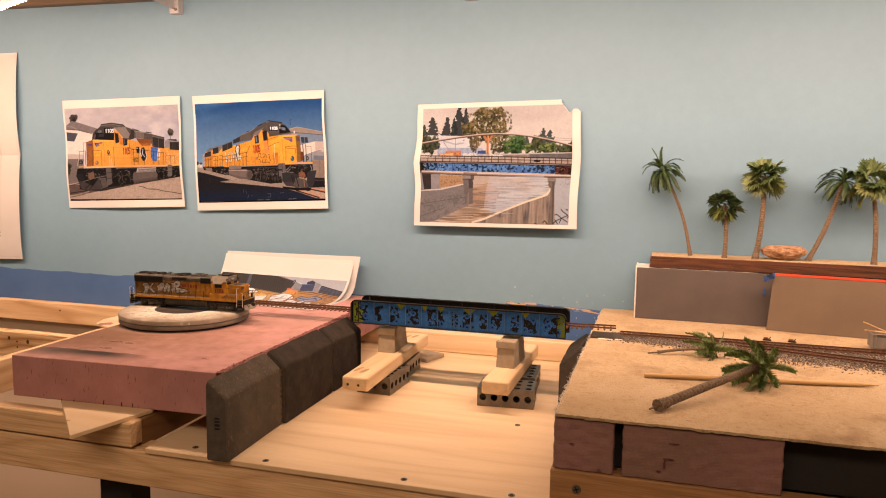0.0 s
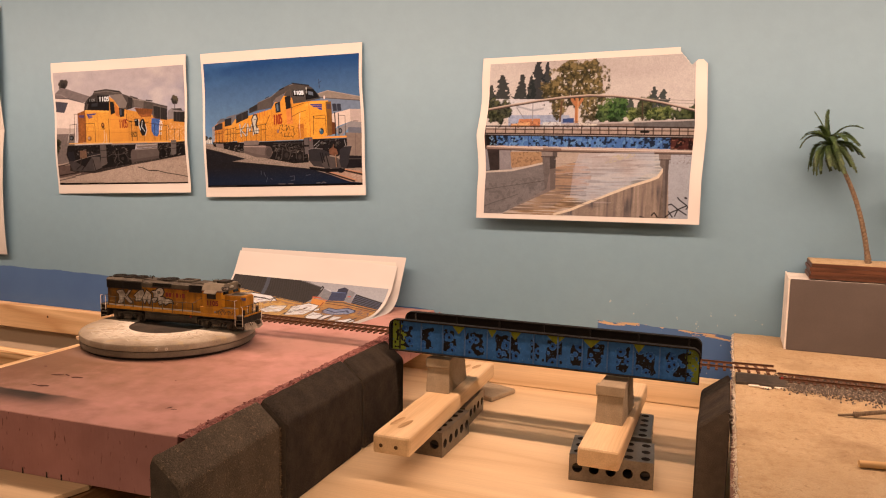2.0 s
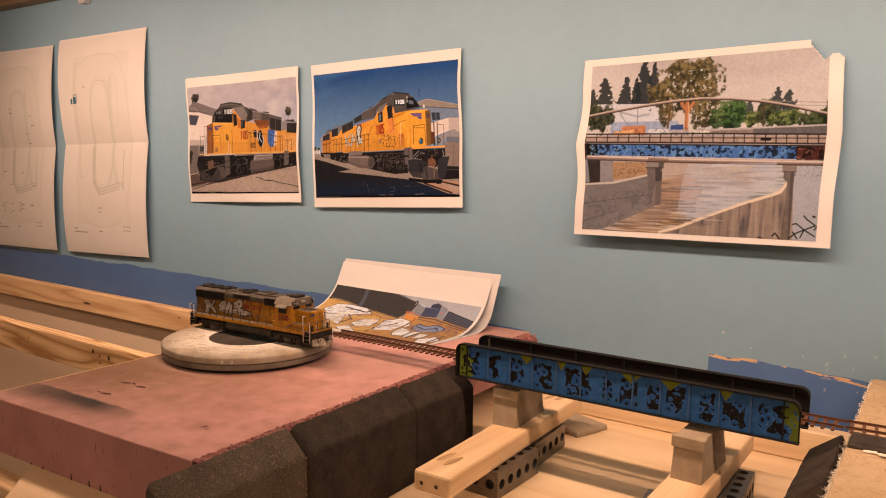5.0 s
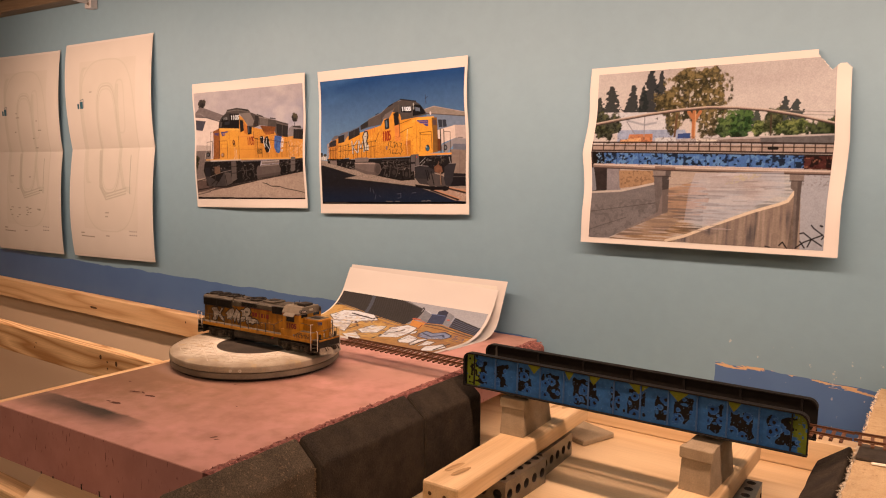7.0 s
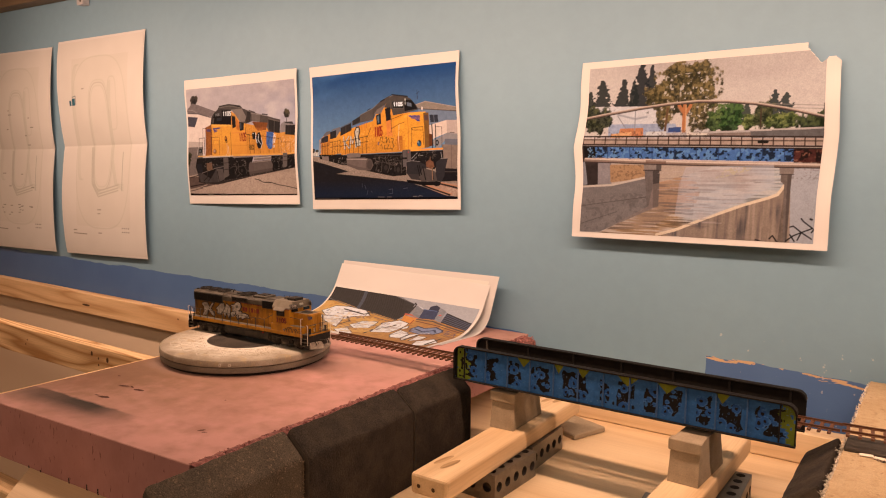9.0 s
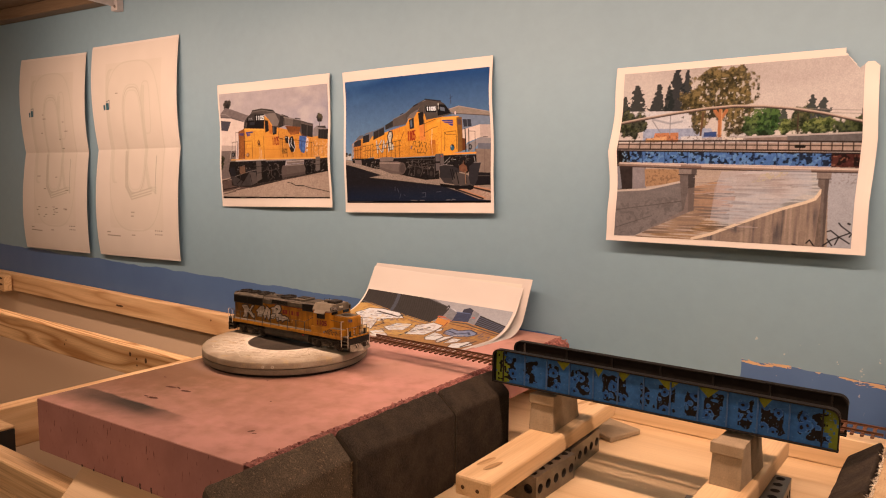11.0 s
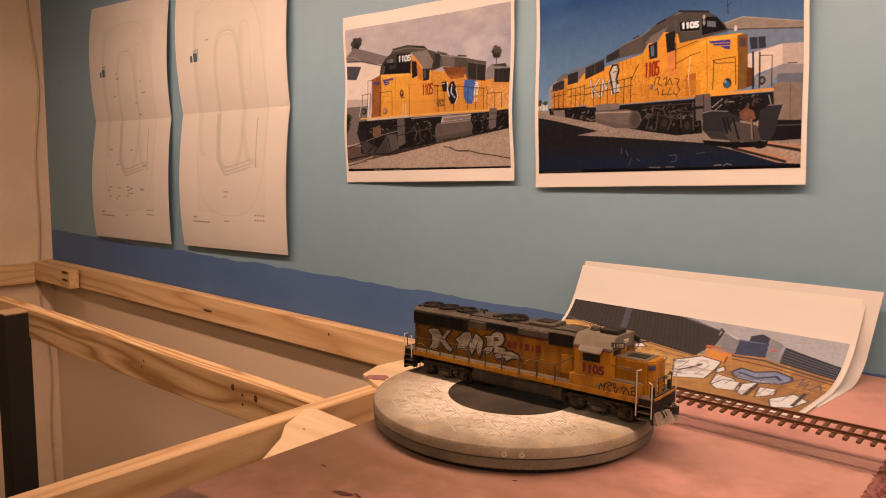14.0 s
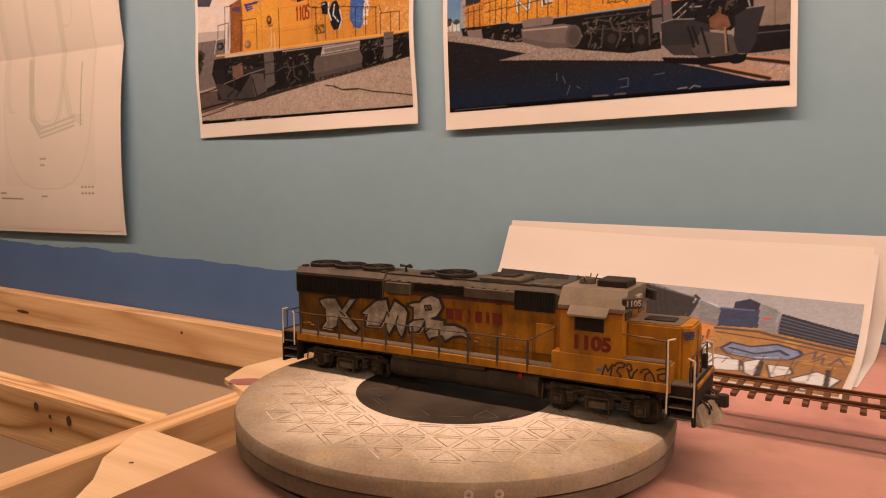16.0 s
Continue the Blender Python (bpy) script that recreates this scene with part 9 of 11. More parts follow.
    s.area((112, 112, 114), 0.687, 0.736, 0.715, 0.728, 0.717, 0.701, 0.687, 0.709)
    s.stroke((150, 140, 130), 0.00624, 0.675, 0.764, 0.675, 0.719, a=0.8)
    s.oval((176, 160, 140), 0.675, 0.758, 0.0051, 0.0100)
    s.oval((150, 136, 120), 0.675, 0.730, 0.0051, 0.0100)
    s.oval((220, 190, 170), 0.784, 0.682, 0.0057, 0.0135)
    s.area((232, 154, 48), 0.588, 0.600, 0.660, 0.639, 0.708, 0.653, 0.803, 0.657, 0.795, 0.388, 0.663, 0.370, 0.626, 0.380, mottle=0.05)
    s.area((248, 178, 72), 0.660, 0.639, 0.708, 0.653, 0.803, 0.657, 0.800, 0.642, 0.704, 0.637, 0.661, 0.617, a=0.5)
    s.area((132, 88, 42), 0.790, 0.649, 0.824, 0.648, 0.823, 0.390, 0.791, 0.386, mottle=0.25)
    s.area((70, 60, 76), 0.796, 0.632, 0.818, 0.630, 0.819, 0.590, 0.796, 0.594, a=0.6)
    s.area((112, 62, 34), 0.820, 0.493, 0.846, 0.484, 0.847, 0.398, 0.821, 0.396, mottle=0.2)
    s.area((44, 58, 128), 0.688, 0.637, 0.766, 0.632, 0.764, 0.586, 0.747, 0.591, 0.731, 0.607, 0.710, 0.614)
    s.stroke((226, 150, 60), 0.00312, 0.696, 0.624, 0.762, 0.619)
    s.stroke((226, 150, 60), 0.00312, 0.716, 0.610, 0.762, 0.605)
    s.area((186, 106, 38), 0.609, 0.484, 0.646, 0.490, 0.647, 0.378, 0.610, 0.376, mottle=0.15)
    s.stroke((190, 116, 40), 0.0039, 0.684, 0.646, 0.687, 0.379)
    s.stroke((236, 200, 160), 0.00312, 0.625, 0.572, 0.618, 0.460, 0.626, 0.380)
    s.oval((52, 50, 50), 0.756, 0.423, 0.0144, 0.0247)
    s.oval((40, 96, 116), 0.756, 0.417, 0.0105, 0.0165)
    s.oval((150, 150, 146), 0.749, 0.432, 0.0050, 0.0082)
    s.oval((60, 54, 50), 0.872, 0.421, 0.0109, 0.0214)
    s.oval((120, 116, 112), 0.872, 0.421, 0.0055, 0.0107)
    s.area((206, 130, 42), 0.209, 0.434, 0.475, 0.456, 0.662, 0.454, 0.663, 0.365, 0.219, 0.359, a=0.55, mottle=0.1)
    s.fleck((140, 86, 36), 2.2, 0.6, 0.209, 0.484, 0.661, 0.538, 0.663, 0.365, 0.219, 0.359, a=0.6)
    s.fleck((120, 76, 36), 2.4, 0.62, 0.661, 0.594, 0.792, 0.638, 0.795, 0.388, 0.663, 0.370, a=0.35)
    s.digits('1105', (160, 50, 28), 0.455, 0.493, 0.0103, 0.0009, 0.0009, 0.0700, 0.01)
    s.stroke((196, 84, 48), 0.00546, 0.331, 0.540, 0.331, 0.588, a=0.7)
    s.stroke((196, 84, 48), 0.00546, 0.350, 0.546, 0.349, 0.591, a=0.7)
    s.stroke((196, 84, 48), 0.00546, 0.365, 0.553, 0.365, 0.598, a=0.7)
    s.stroke((196, 84, 48), 0.00546, 0.381, 0.560, 0.381, 0.604, a=0.7)
    s.stroke((196, 84, 48), 0.00546, 0.397, 0.566, 0.397, 0.611, a=0.7)
    s.stroke((70, 58, 46), 0.0117, 0.233, 0.505, 0.243, 0.406)
    s.stroke((208, 190, 168), 0.00663, 0.233, 0.505, 0.243, 0.406)
    s.stroke((70, 58, 46), 0.0117, 0.271, 0.506, 0.243, 0.455, 0.276, 0.408)
    s.stroke((208, 190, 168), 0.00663, 0.271, 0.506, 0.243, 0.455, 0.276, 0.408)
    s.stroke((70, 58, 46), 0.0117, 0.281, 0.414, 0.285, 0.504, 0.299, 0.448, 0.318, 0.512, 0.323, 0.415)
    s.stroke((208, 190, 168), 0.00663, 0.281, 0.414, 0.285, 0.504, 0.299, 0.448, 0.318, 0.512, 0.323, 0.415)
    s.area((60, 52, 46), 0.308, 0.537, 0.322, 0.577, 0.345, 0.580, 0.354, 0.543, 0.345, 0.496, 0.359, 0.453, 0.355, 0.423, 0.327, 0.420, 0.318, 0.470)
    s.area((196, 176, 150), 0.315, 0.536, 0.327, 0.568, 0.340, 0.569, 0.345, 0.544, 0.336, 0.497, 0.350, 0.454, 0.348, 0.433, 0.332, 0.432, 0.325, 0.481)
    s.stroke((60, 52, 46), 0.00468, 0.327, 0.535, 0.340, 0.539)
    s.area((196, 176, 150), 0.327, 0.463, 0.355, 0.471, 0.357, 0.429, 0.332, 0.426)
    s.stroke((84, 62, 34), 0.00468, 0.492, 0.448, 0.496, 0.482, 0.513, 0.486, 0.505, 0.452, 0.522, 0.438)
    s.stroke((84, 62, 34), 0.00468, 0.526, 0.472, 0.539, 0.482, 0.535, 0.437, 0.551, 0.475, 0.560, 0.439)
    s.stroke((84, 62, 34), 0.00468, 0.496, 0.418, 0.505, 0.429, 0.509, 0.394)
    s.stroke((84, 62, 34), 0.00468, 0.526, 0.420, 0.522, 0.392, 0.539, 0.396)
    s.stroke((84, 62, 34), 0.00468, 0.552, 0.423, 0.543, 0.390, 0.560, 0.393)
    s.stroke((84, 62, 34), 0.00468, 0.568, 0.473, 0.585, 0.465, 0.577, 0.437, 0.589, 0.413, 0.577, 0.386, 0.564, 0.399)
    s.area((86, 84, 110), 0.477, 0.450, 0.488, 0.451, 0.488, 0.425, 0.477, 0.424, a=0.7)
    s.stroke((154, 92, 34), 0.00234, 0.238, 0.520, 0.238, 0.370, a=0.6)
    s.stroke((154, 92, 34), 0.00234, 0.264, 0.528, 0.264, 0.370, a=0.6)
    s.stroke((154, 92, 34), 0.00234, 0.290, 0.540, 0.290, 0.370, a=0.6)
    s.stroke((154, 92, 34), 0.00234, 0.315, 0.548, 0.316, 0.371, a=0.6)
    s.stroke((154, 92, 34), 0.00234, 0.340, 0.560, 0.341, 0.368, a=0.6)
    s.stroke((154, 92, 34), 0.00234, 0.365, 0.571, 0.366, 0.368, a=0.6)
    s.stroke((154, 92, 34), 0.00234, 0.390, 0.579, 0.391, 0.368, a=0.6)
    s.stroke((154, 92, 34), 0.00234, 0.417, 0.590, 0.418, 0.369, a=0.6)
    s.stroke((154, 92, 34), 0.00234, 0.443, 0.600, 0.445, 0.369, a=0.6)
    s.stroke((154, 92, 34), 0.00234, 0.469, 0.611, 0.471, 0.369, a=0.6)
    s.stroke((206, 132, 42), 0.0078, 0.219, 0.365, 0.431, 0.367, 0.663, 0.370)
    s.stroke((48, 36, 30), 0.00702, 0.219, 0.353, 0.663, 0.356)
    s.stroke((232, 150, 56), 0.01404, 0.655, 0.371, 0.799, 0.374, 0.905, 0.375)
    s.stroke((120, 76, 40), 0.00468, 0.655, 0.357, 0.905, 0.361)
    s.stroke((56, 44, 36), 0.0039, 0.209, 0.462, 0.408, 0.500)
    s.stroke((56, 44, 36), 0.0039, 0.209, 0.428, 0.409, 0.458)
    s.stroke((56, 44, 36), 0.0039, 0.247, 0.470, 0.248, 0.365)
    s.stroke((56, 44, 36), 0.0039, 0.276, 0.475, 0.276, 0.366)
    s.stroke((56, 44, 36), 0.0039, 0.306, 0.480, 0.307, 0.365)
    s.stroke((56, 44, 36), 0.0039, 0.341, 0.488, 0.341, 0.365)
    s.stroke((56, 44, 36), 0.0039, 0.373, 0.493, 0.373, 0.364)
    s.stroke((56, 44, 36), 0.0039, 0.400, 0.501, 0.400, 0.365)
    s.stroke((56, 44, 36), 0.0039, 0.430, 0.567, 0.402, 0.489)
    s.stroke((56, 44, 36), 0.0039, 0.571, 0.649, 0.572, 0.518)
    s.stroke((56, 44, 36), 0.0039, 0.542, 0.608, 0.579, 0.619, 0.652, 0.646)
    s.stroke((56, 44, 36), 0.0039, 0.572, 0.546, 0.625, 0.578, 0.661, 0.589)
    s.stroke((56, 44, 36), 0.0039, 0.706, 0.399, 0.709, 0.542, 0.782, 0.547, 0.785, 0.411)
    s.stroke((56, 44, 36), 0.0039, 0.705, 0.543, 0.717, 0.525, 0.778, 0.521)
    s.stroke((56, 44, 36), 0.0039, 0.864, 0.540, 0.903, 0.536, 0.902, 0.391)
    s.stroke((52, 46, 43), 0.00858, 0.841, 0.560, 0.843, 0.387)
    s.stroke((52, 46, 43), 0.00702, 0.863, 0.556, 0.863, 0.390)
    s.area((34, 28, 26), 0.224, 0.353, 0.663, 0.353, 0.676, 0.184, 0.583, 0.179, 0.454, 0.212, 0.272, 0.268)
    s.clutter(11, 170, 0.445, 0.348, 0.659, 0.348, 0.668, 0.190, 0.583, 0.188, 0.454, 0.221)
    s.clutter(12, 26, 0.209, 0.342, 0.257, 0.340, 0.262, 0.272, 0.219, 0.285)
    s.area((130, 108, 95), 0.257, 0.368, 0.350, 0.370, 0.360, 0.357, 0.355, 0.336, 0.262, 0.336, mottle=0.08)
    s.area((118, 96, 84), 0.255, 0.334, 0.391, 0.330, 0.432, 0.314, 0.450, 0.271, 0.432, 0.231, 0.342, 0.235, 0.262, 0.272, mottle=0.08)
    s.stroke((176, 148, 128), 0.00546, 0.262, 0.324, 0.401, 0.317)
    s.area((96, 78, 68), 0.262, 0.291, 0.346, 0.259, 0.423, 0.244, 0.414, 0.227, 0.342, 0.235, 0.262, 0.272, a=0.6)
    s.oval((98, 80, 70), 0.421, 0.274, 0.0244, 0.0474)
    s.oval((84, 68, 60), 0.423, 0.273, 0.0177, 0.0355)
    s.oval((40, 33, 30), 0.536, 0.246, 0.0253, 0.0405)
    s.oval((62, 51, 45), 0.536, 0.246, 0.0127, 0.0203)
    s.oval((40, 33, 30), 0.620, 0.228, 0.0224, 0.0398)
    s.oval((66, 54, 47), 0.620, 0.228, 0.0102, 0.0199)
    s.stroke((84, 69, 60), 0.00546, 0.462, 0.317, 0.476, 0.263, 0.467, 0.222)
    s.stroke((84, 69, 60), 0.00546, 0.488, 0.332, 0.531, 0.316, 0.540, 0.280, 0.582, 0.265)
    s.stroke((84, 69, 60), 0.00546, 0.510, 0.301, 0.506, 0.225)
    s.stroke((84, 69, 60), 0.00546, 0.553, 0.308, 0.561, 0.250, 0.549, 0.210)
    s.stroke((84, 69, 60), 0.00546, 0.594, 0.293, 0.599, 0.218)
    s.stroke((84, 69, 60), 0.00546, 0.639, 0.300, 0.644, 0.203)
    s.stroke((78, 64, 56), 0.0039, 0.454, 0.341, 0.655, 0.337)
    s.stroke((78, 64, 56), 0.0039, 0.467, 0.293, 0.656, 0.275)
    s.stroke((78, 64, 56), 0.0039, 0.582, 0.305, 0.635, 0.294)
    s.area((36, 30, 29), 0.643, 0.367, 0.909, 0.363, 0.913, 0.294, 0.856, 0.224, 0.684, 0.267, 0.644, 0.243)
    s.area((106, 90, 82), 0.645, 0.378, 0.698, 0.380, 0.708, 0.254, 0.652, 0.248, mottle=0.08)
    s.area((38, 32, 30), 0.649, 0.321, 0.675, 0.321, 0.677, 0.307, 0.649, 0.307)
    s.stroke((60, 50, 46), 0.00468, 0.675, 0.375, 0.680, 0.251)
    s.oval((190, 56, 44), 0.685, 0.359, 0.0032, 0.0061)
    s.stroke((176, 160, 146), 0.00312, 0.707, 0.310, 0.742, 0.350)
    s.stroke((176, 160, 146), 0.00312, 0.715, 0.292, 0.750, 0.333, 0.780, 0.330)
    s.stroke((176, 160, 146), 0.00312, 0.895, 0.349, 0.903, 0.306)
    s.clutter(13, 60, 0.718, 0.358, 0.873, 0.357, 0.867, 0.277, 0.723, 0.291)
    s.area((56, 49, 47), 0.674, 0.285, 0.707, 0.293, 0.746, 0.289, 0.804, 0.256, 0.805, 0.136, 0.708, 0.153, 0.676, 0.200, mottle=0.12)
    s.area((58, 51, 50), 0.867, 0.277, 0.895, 0.301, 0.940, 0.302, 0.925, 0.224, 0.919, 0.171, 0.901, 0.130, 0.861, 0.138, mottle=0.12)
    s.area((88, 74, 66), 0.755, 0.167, 0.781, 0.236, 0.860, 0.208, 0.876, 0.131, 0.775, 0.132, mottle=0.14)
    s.area((76, 64, 58), 0.684, 0.194, 0.763, 0.188, 0.755, 0.145, 0.712, 0.153, a=0.6)
    s.stroke((34, 29, 28), 0.0078, 0.746, 0.256, 0.763, 0.177)
    s.stroke((34, 29, 28), 0.0078, 0.758, 0.255, 0.774, 0.187)
    s.stroke((34, 29, 28), 0.0078, 0.781, 0.247, 0.801, 0.147)
    s.stroke((34, 29, 28), 0.0078, 0.841, 0.253, 0.850, 0.149)
    s.stroke((150, 130, 118), 0.00312, 0.674, 0.285, 0.707, 0.293, 0.762, 0.285)
    s.stroke((150, 130, 118), 0.00312, 0.895, 0.301, 0.940, 0.302)
    s.area((124, 80, 56), 0.800, 0.278, 0.822, 0.298, 0.848, 0.279, 0.856, 0.241, 0.834, 0.226, 0.804, 0.245, mottle=0.25)
    s.stroke((124, 84, 60), 0.00468, 0.827, 0.319, 0.830, 0.286)
    s.stroke((150, 112, 84), 0.00624, 0.841, 0.237, 0.846, 0.144)
    s.area((26, 22, 22), 0.677, 0.150, 0.782, 0.132, 0.898, 0.130, 0.891, 0.103, 0.783, 0.104, 0.685, 0.127)
    s.oval((30, 26, 26), 0.872, 0.115, 0.0219, 0.0189)
    s.stroke((120, 112, 116), 0.00234, 0.370, 0.128, 0.370, 0.098, a=0.8)
    s.stroke((120, 112, 116), 0.00234, 0.388, 0.115, 0.397, 0.084, a=0.8)
    s.stroke((120, 112, 116), 0.00234, 0.411, 0.072, 0.402, 0.036, a=0.8)
    s.stroke((120, 112, 116), 0.00234, 0.433, 0.065, 0.442, 0.056, a=0.8)
    s.stroke((120, 112, 116), 0.00234, 0.558, 0.077, 0.584, 0.081, 0.584, 0.047, 0.563, 0.045, a=0.8)
    s.stroke((120, 112, 116), 0.00234, 0.657, 0.083, 0.685, 0.087, a=0.8)
    s.area((16, 13, 14), -0.029, 0.017, 1.019, 0.015, 1.019, -0.014, -0.029, -0.019)
    s.stroke((110, 94, 84), 0.0039, 0.018, 0.009, 0.201, 0.010, a=0.6)
    s.stroke((128, 110, 98), 0.00624, 0.482, 0.019, 0.525, 0.018, a=0.7)
    s.stroke((128, 110, 98), 0.00624, 0.546, 0.019, 0.576, 0.019, a=0.7)
    s.stroke((150, 132, 118), 0.00468, 0.722, 0.021, 0.745, 0.023, a=0.8)
    s.stroke((150, 132, 118), 0.0039, 0.753, 0.017, 0.764, 0.028, 0.780, 0.022, a=0.8)
    s.soften()
    s.im = (s.im * 0.94 + 0.06 * s.im.mean(-1, keepdims=True)) * (0.84 + 0.12 * s.field(s.w / 2, s.h / 2, 1) + 0.16 * s.field(s.w / 14, s.h / 14, 2))[..., None]
    return s


def picture_creek_bridge():
    s = Sheet(640, 500, (206, 182, 162), 4)
    s.asp = 1.280
    s.put(np.clip((s.field(2, 5) - 0.42) * 2.6, 0, 1), (186, 162, 145), 0.75)
    s.put(np.clip((0.78 - s.v) * 4, 0, 1) * (s.v > 0.55), (226, 202, 180), 0.6)
    s.conifer((46, 50, 46), 0.066, 0.925, 0.644, 0.072)
    s.conifer((54, 56, 48), 0.009, 0.861, 0.663, 0.043)
    s.conifer((40, 46, 44), 0.168, 0.922, 0.655, 0.057)
    s.conifer((32, 40, 42), 0.251, 1.006, 0.682, 0.067)
    s.conifer((40, 46, 46), 0.299, 0.994, 0.805, 0.035)
    s.conifer((46, 50, 46), 0.218, 0.908, 0.668, 0.040)
    s.conifer((52, 60, 56), 0.816, 0.810, 0.651, 0.039)
    s.conifer((56, 64, 58), 0.860, 0.792, 0.649, 0.036)
    s.conifer((62, 70, 58), 0.711, 0.745, 0.628, 0.032)
    s.conifer((66, 74, 56), 0.672, 0.754, 0.630, 0.028)
    s.area((206, 190, 178), 0.013, 0.769, 0.386, 0.750, 0.393, 0.607, 0.127, 0.619, 0.016, 0.696, mottle=0.06)
    s.area((160, 160, 168), 0.111, 0.658, 0.416, 0.649, 0.445, 0.574, 0.114, 0.580, mottle=0.25)
    s.area((204, 186, 172), 0.491, 0.654, 0.568, 0.650, 0.572, 0.569, 0.494, 0.572, mottle=0.25)
    s.crown((64, 64, 40), 0.054, 0.684, 0.073, 0.092, (104, 98, 60), (32, 34, 26))
    s.crown((96, 80, 46), 0.408, 0.844, 0.114, 0.130, (146, 118, 70), (58, 50, 34))
    s.crown((96, 80, 46), 0.493, 0.889, 0.101, 0.103, (146, 118, 70), (58, 50, 34))
    s.crown((96, 80, 46), 0.333, 0.803, 0.067, 0.076, (146, 118, 70), (58, 50, 34))
    s.crown((96, 80, 46), 0.529, 0.789, 0.072, 0.103, (146, 118, 70), (58, 50, 34))
    s.crown((96, 80, 46), 0.514, 0.684, 0.053, 0.091, (146, 118, 70), (58, 50, 34))
    s.crown((96, 80, 46), 0.363, 0.692, 0.036, 0.075, (146, 118, 70), (58, 50, 34))
    s.crown((96, 80, 46), 0.441, 0.933, 0.099, 0.068, (146, 118, 70), (58, 50, 34))
    s.fleck((206, 184, 162), 7, 0.66, 0.353, 0.926, 0.551, 0.937, 0.588, 0.634, 0.340, 0.647, a=0.7)
    s.stroke((190, 116, 66), 0.018, 0.451, 0.764, 0.452, 0.641, 0.458, 0.561)
    s.stroke((190, 116, 66), 0.018, 0.454, 0.702, 0.427, 0.750)
    s.stroke((190, 116, 66), 0.018, 0.450, 0.687, 0.477, 0.747)
    s.stroke((120, 82, 54), 0.012, 0.377, 0.738, 0.373, 0.598)
    s.stroke((214, 150, 96), 0.006, 0.457, 0.748, 0.462, 0.567)
    s.stroke((150, 110, 80), 0.005, 0.439, 0.709, 0.422, 0.741)
    s.crown((66, 86, 40), 0.599, 0.664, 0.056, 0.072, (112, 126, 62), (32, 40, 24))
    s.crown((48, 78, 36), 0.657, 0.675, 0.051, 0.083, (92, 116, 56), (32, 40, 24))
    s.crown((92, 100, 48), 0.727, 0.642, 0.036, 0.047, (142, 142, 76), (32, 40, 24))
    s.crown((70, 72, 42), 0.775, 0.683, 0.040, 0.087, (112, 104, 62), (32, 40, 24))
    s.crown((84, 94, 44), 0.849, 0.644, 0.065, 0.046, (142, 140, 74), (32, 40, 24))
    s.crown((58, 68, 36), 0.946, 0.630, 0.062, 0.051, (96, 100, 54), (32, 40, 24))
    s.crown((60, 66, 36), 0.997, 0.642, 0.029, 0.044, (92, 94, 52), (32, 40, 24))
    s.stroke((86, 62, 46), 0.007, 0.765, 0.713, 0.768, 0.582)
    s.stroke((110, 92, 80), 0.005, 0.998, 0.725, 1.001, 0.655)
    s.stroke((150, 130, 116), 0.003, 0.857, 0.712, 1.005, 0.697)
    s.stroke((150, 130, 116), 0.003, 0.700, 0.746, 1.004, 0.714)
    s.area((180, 160, 146), 0.114, 0.587, 0.566, 0.599, 1.009, 0.599, 1.012, 0.535, -0.013, 0.558, mottle=0.25)
    s.area((112, 100, 92), 0.729, 0.592, 1.009, 0.596, 1.011, 0.557, 0.731, 0.557, mottle=0.25)
    s.stroke((190, 168, 150), 0.006, 0.729, 0.598, 1.009, 0.602)
    s.area((146, 120, 104), 0.566, 0.587, 0.730, 0.589, 0.731, 0.563, 0.567, 0.569, mottle=0.25)
    s.area((204, 126, 78), 0.167, 0.630, 0.275, 0.631, 0.277, 0.574, 0.161, 0.578, mottle=0.25)
    s.area((224, 160, 104), 0.127, 0.599, 0.223, 0.608, 0.224, 0.576, 0.128, 0.576, mottle=0.25)
    s.area((206, 190, 176), 0.289, 0.605, 0.380, 0.607, 0.381, 0.576, 0.291, 0.573)
    s.area((52, 78, 120), 0.387, 0.626, 0.442, 0.629, 0.443, 0.598, 0.388, 0.601)
    s.area((214, 190, 166), 0.468, 0.597, 0.562, 0.587, 0.562, 0.569, 0.470, 0.567, mottle=0.25)
    s.stroke((170, 160, 152), 0.012, 0.150, 0.714, 0.233, 0.684, 0.285, 0.694)
    s.stroke((150, 140, 132), 0.006, 0.231, 0.732, 0.236, 0.620)
    s.stroke((150, 140, 132), 0.005, 0.150, 0.705, 0.195, 0.628)
    s.fleck((110, 80, 66), 4, 0.62, 0.113, 0.619, 0.565, 0.611, 0.568, 0.557, 0.115, 0.567, a=0.6)
    s.area((176, 144, 122), -0.022, 0.575, 1.011, 0.546, 1.009, 0.510, -0.020, 0.539, mottle=0.25)
    s.stroke((64, 44, 36), 0.009, -0.020, 0.588, 0.543, 0.573, 1.007, 0.552)
    s.stroke((84, 60, 48), 0.006, -0.019, 0.569, 1.008, 0.532)
    s.stroke((70, 48, 40), 0.01, -0.020, 0.539, 0.545, 0.521, 1.009, 0.504)
    s.stroke((74, 52, 42), 0.006, 0.000, 0.591, 0.003, 0.538)
    s.stroke((74, 52, 42), 0.006, 0.052, 0.589, 0.054, 0.536)
    s.stroke((74, 52, 42), 0.006, 0.103, 0.587, 0.105, 0.535)
    s.stroke((74, 52, 42), 0.006, 0.153, 0.585, 0.155, 0.533)
    s.stroke((74, 52, 42), 0.006, 0.202, 0.583, 0.204, 0.532)
    s.stroke((74, 52, 42), 0.006, 0.251, 0.581, 0.253, 0.530)
    s.stroke((74, 52, 42), 0.006, 0.298, 0.579, 0.300, 0.529)
    s.stroke((74, 52, 42), 0.006, 0.345, 0.578, 0.347, 0.527)
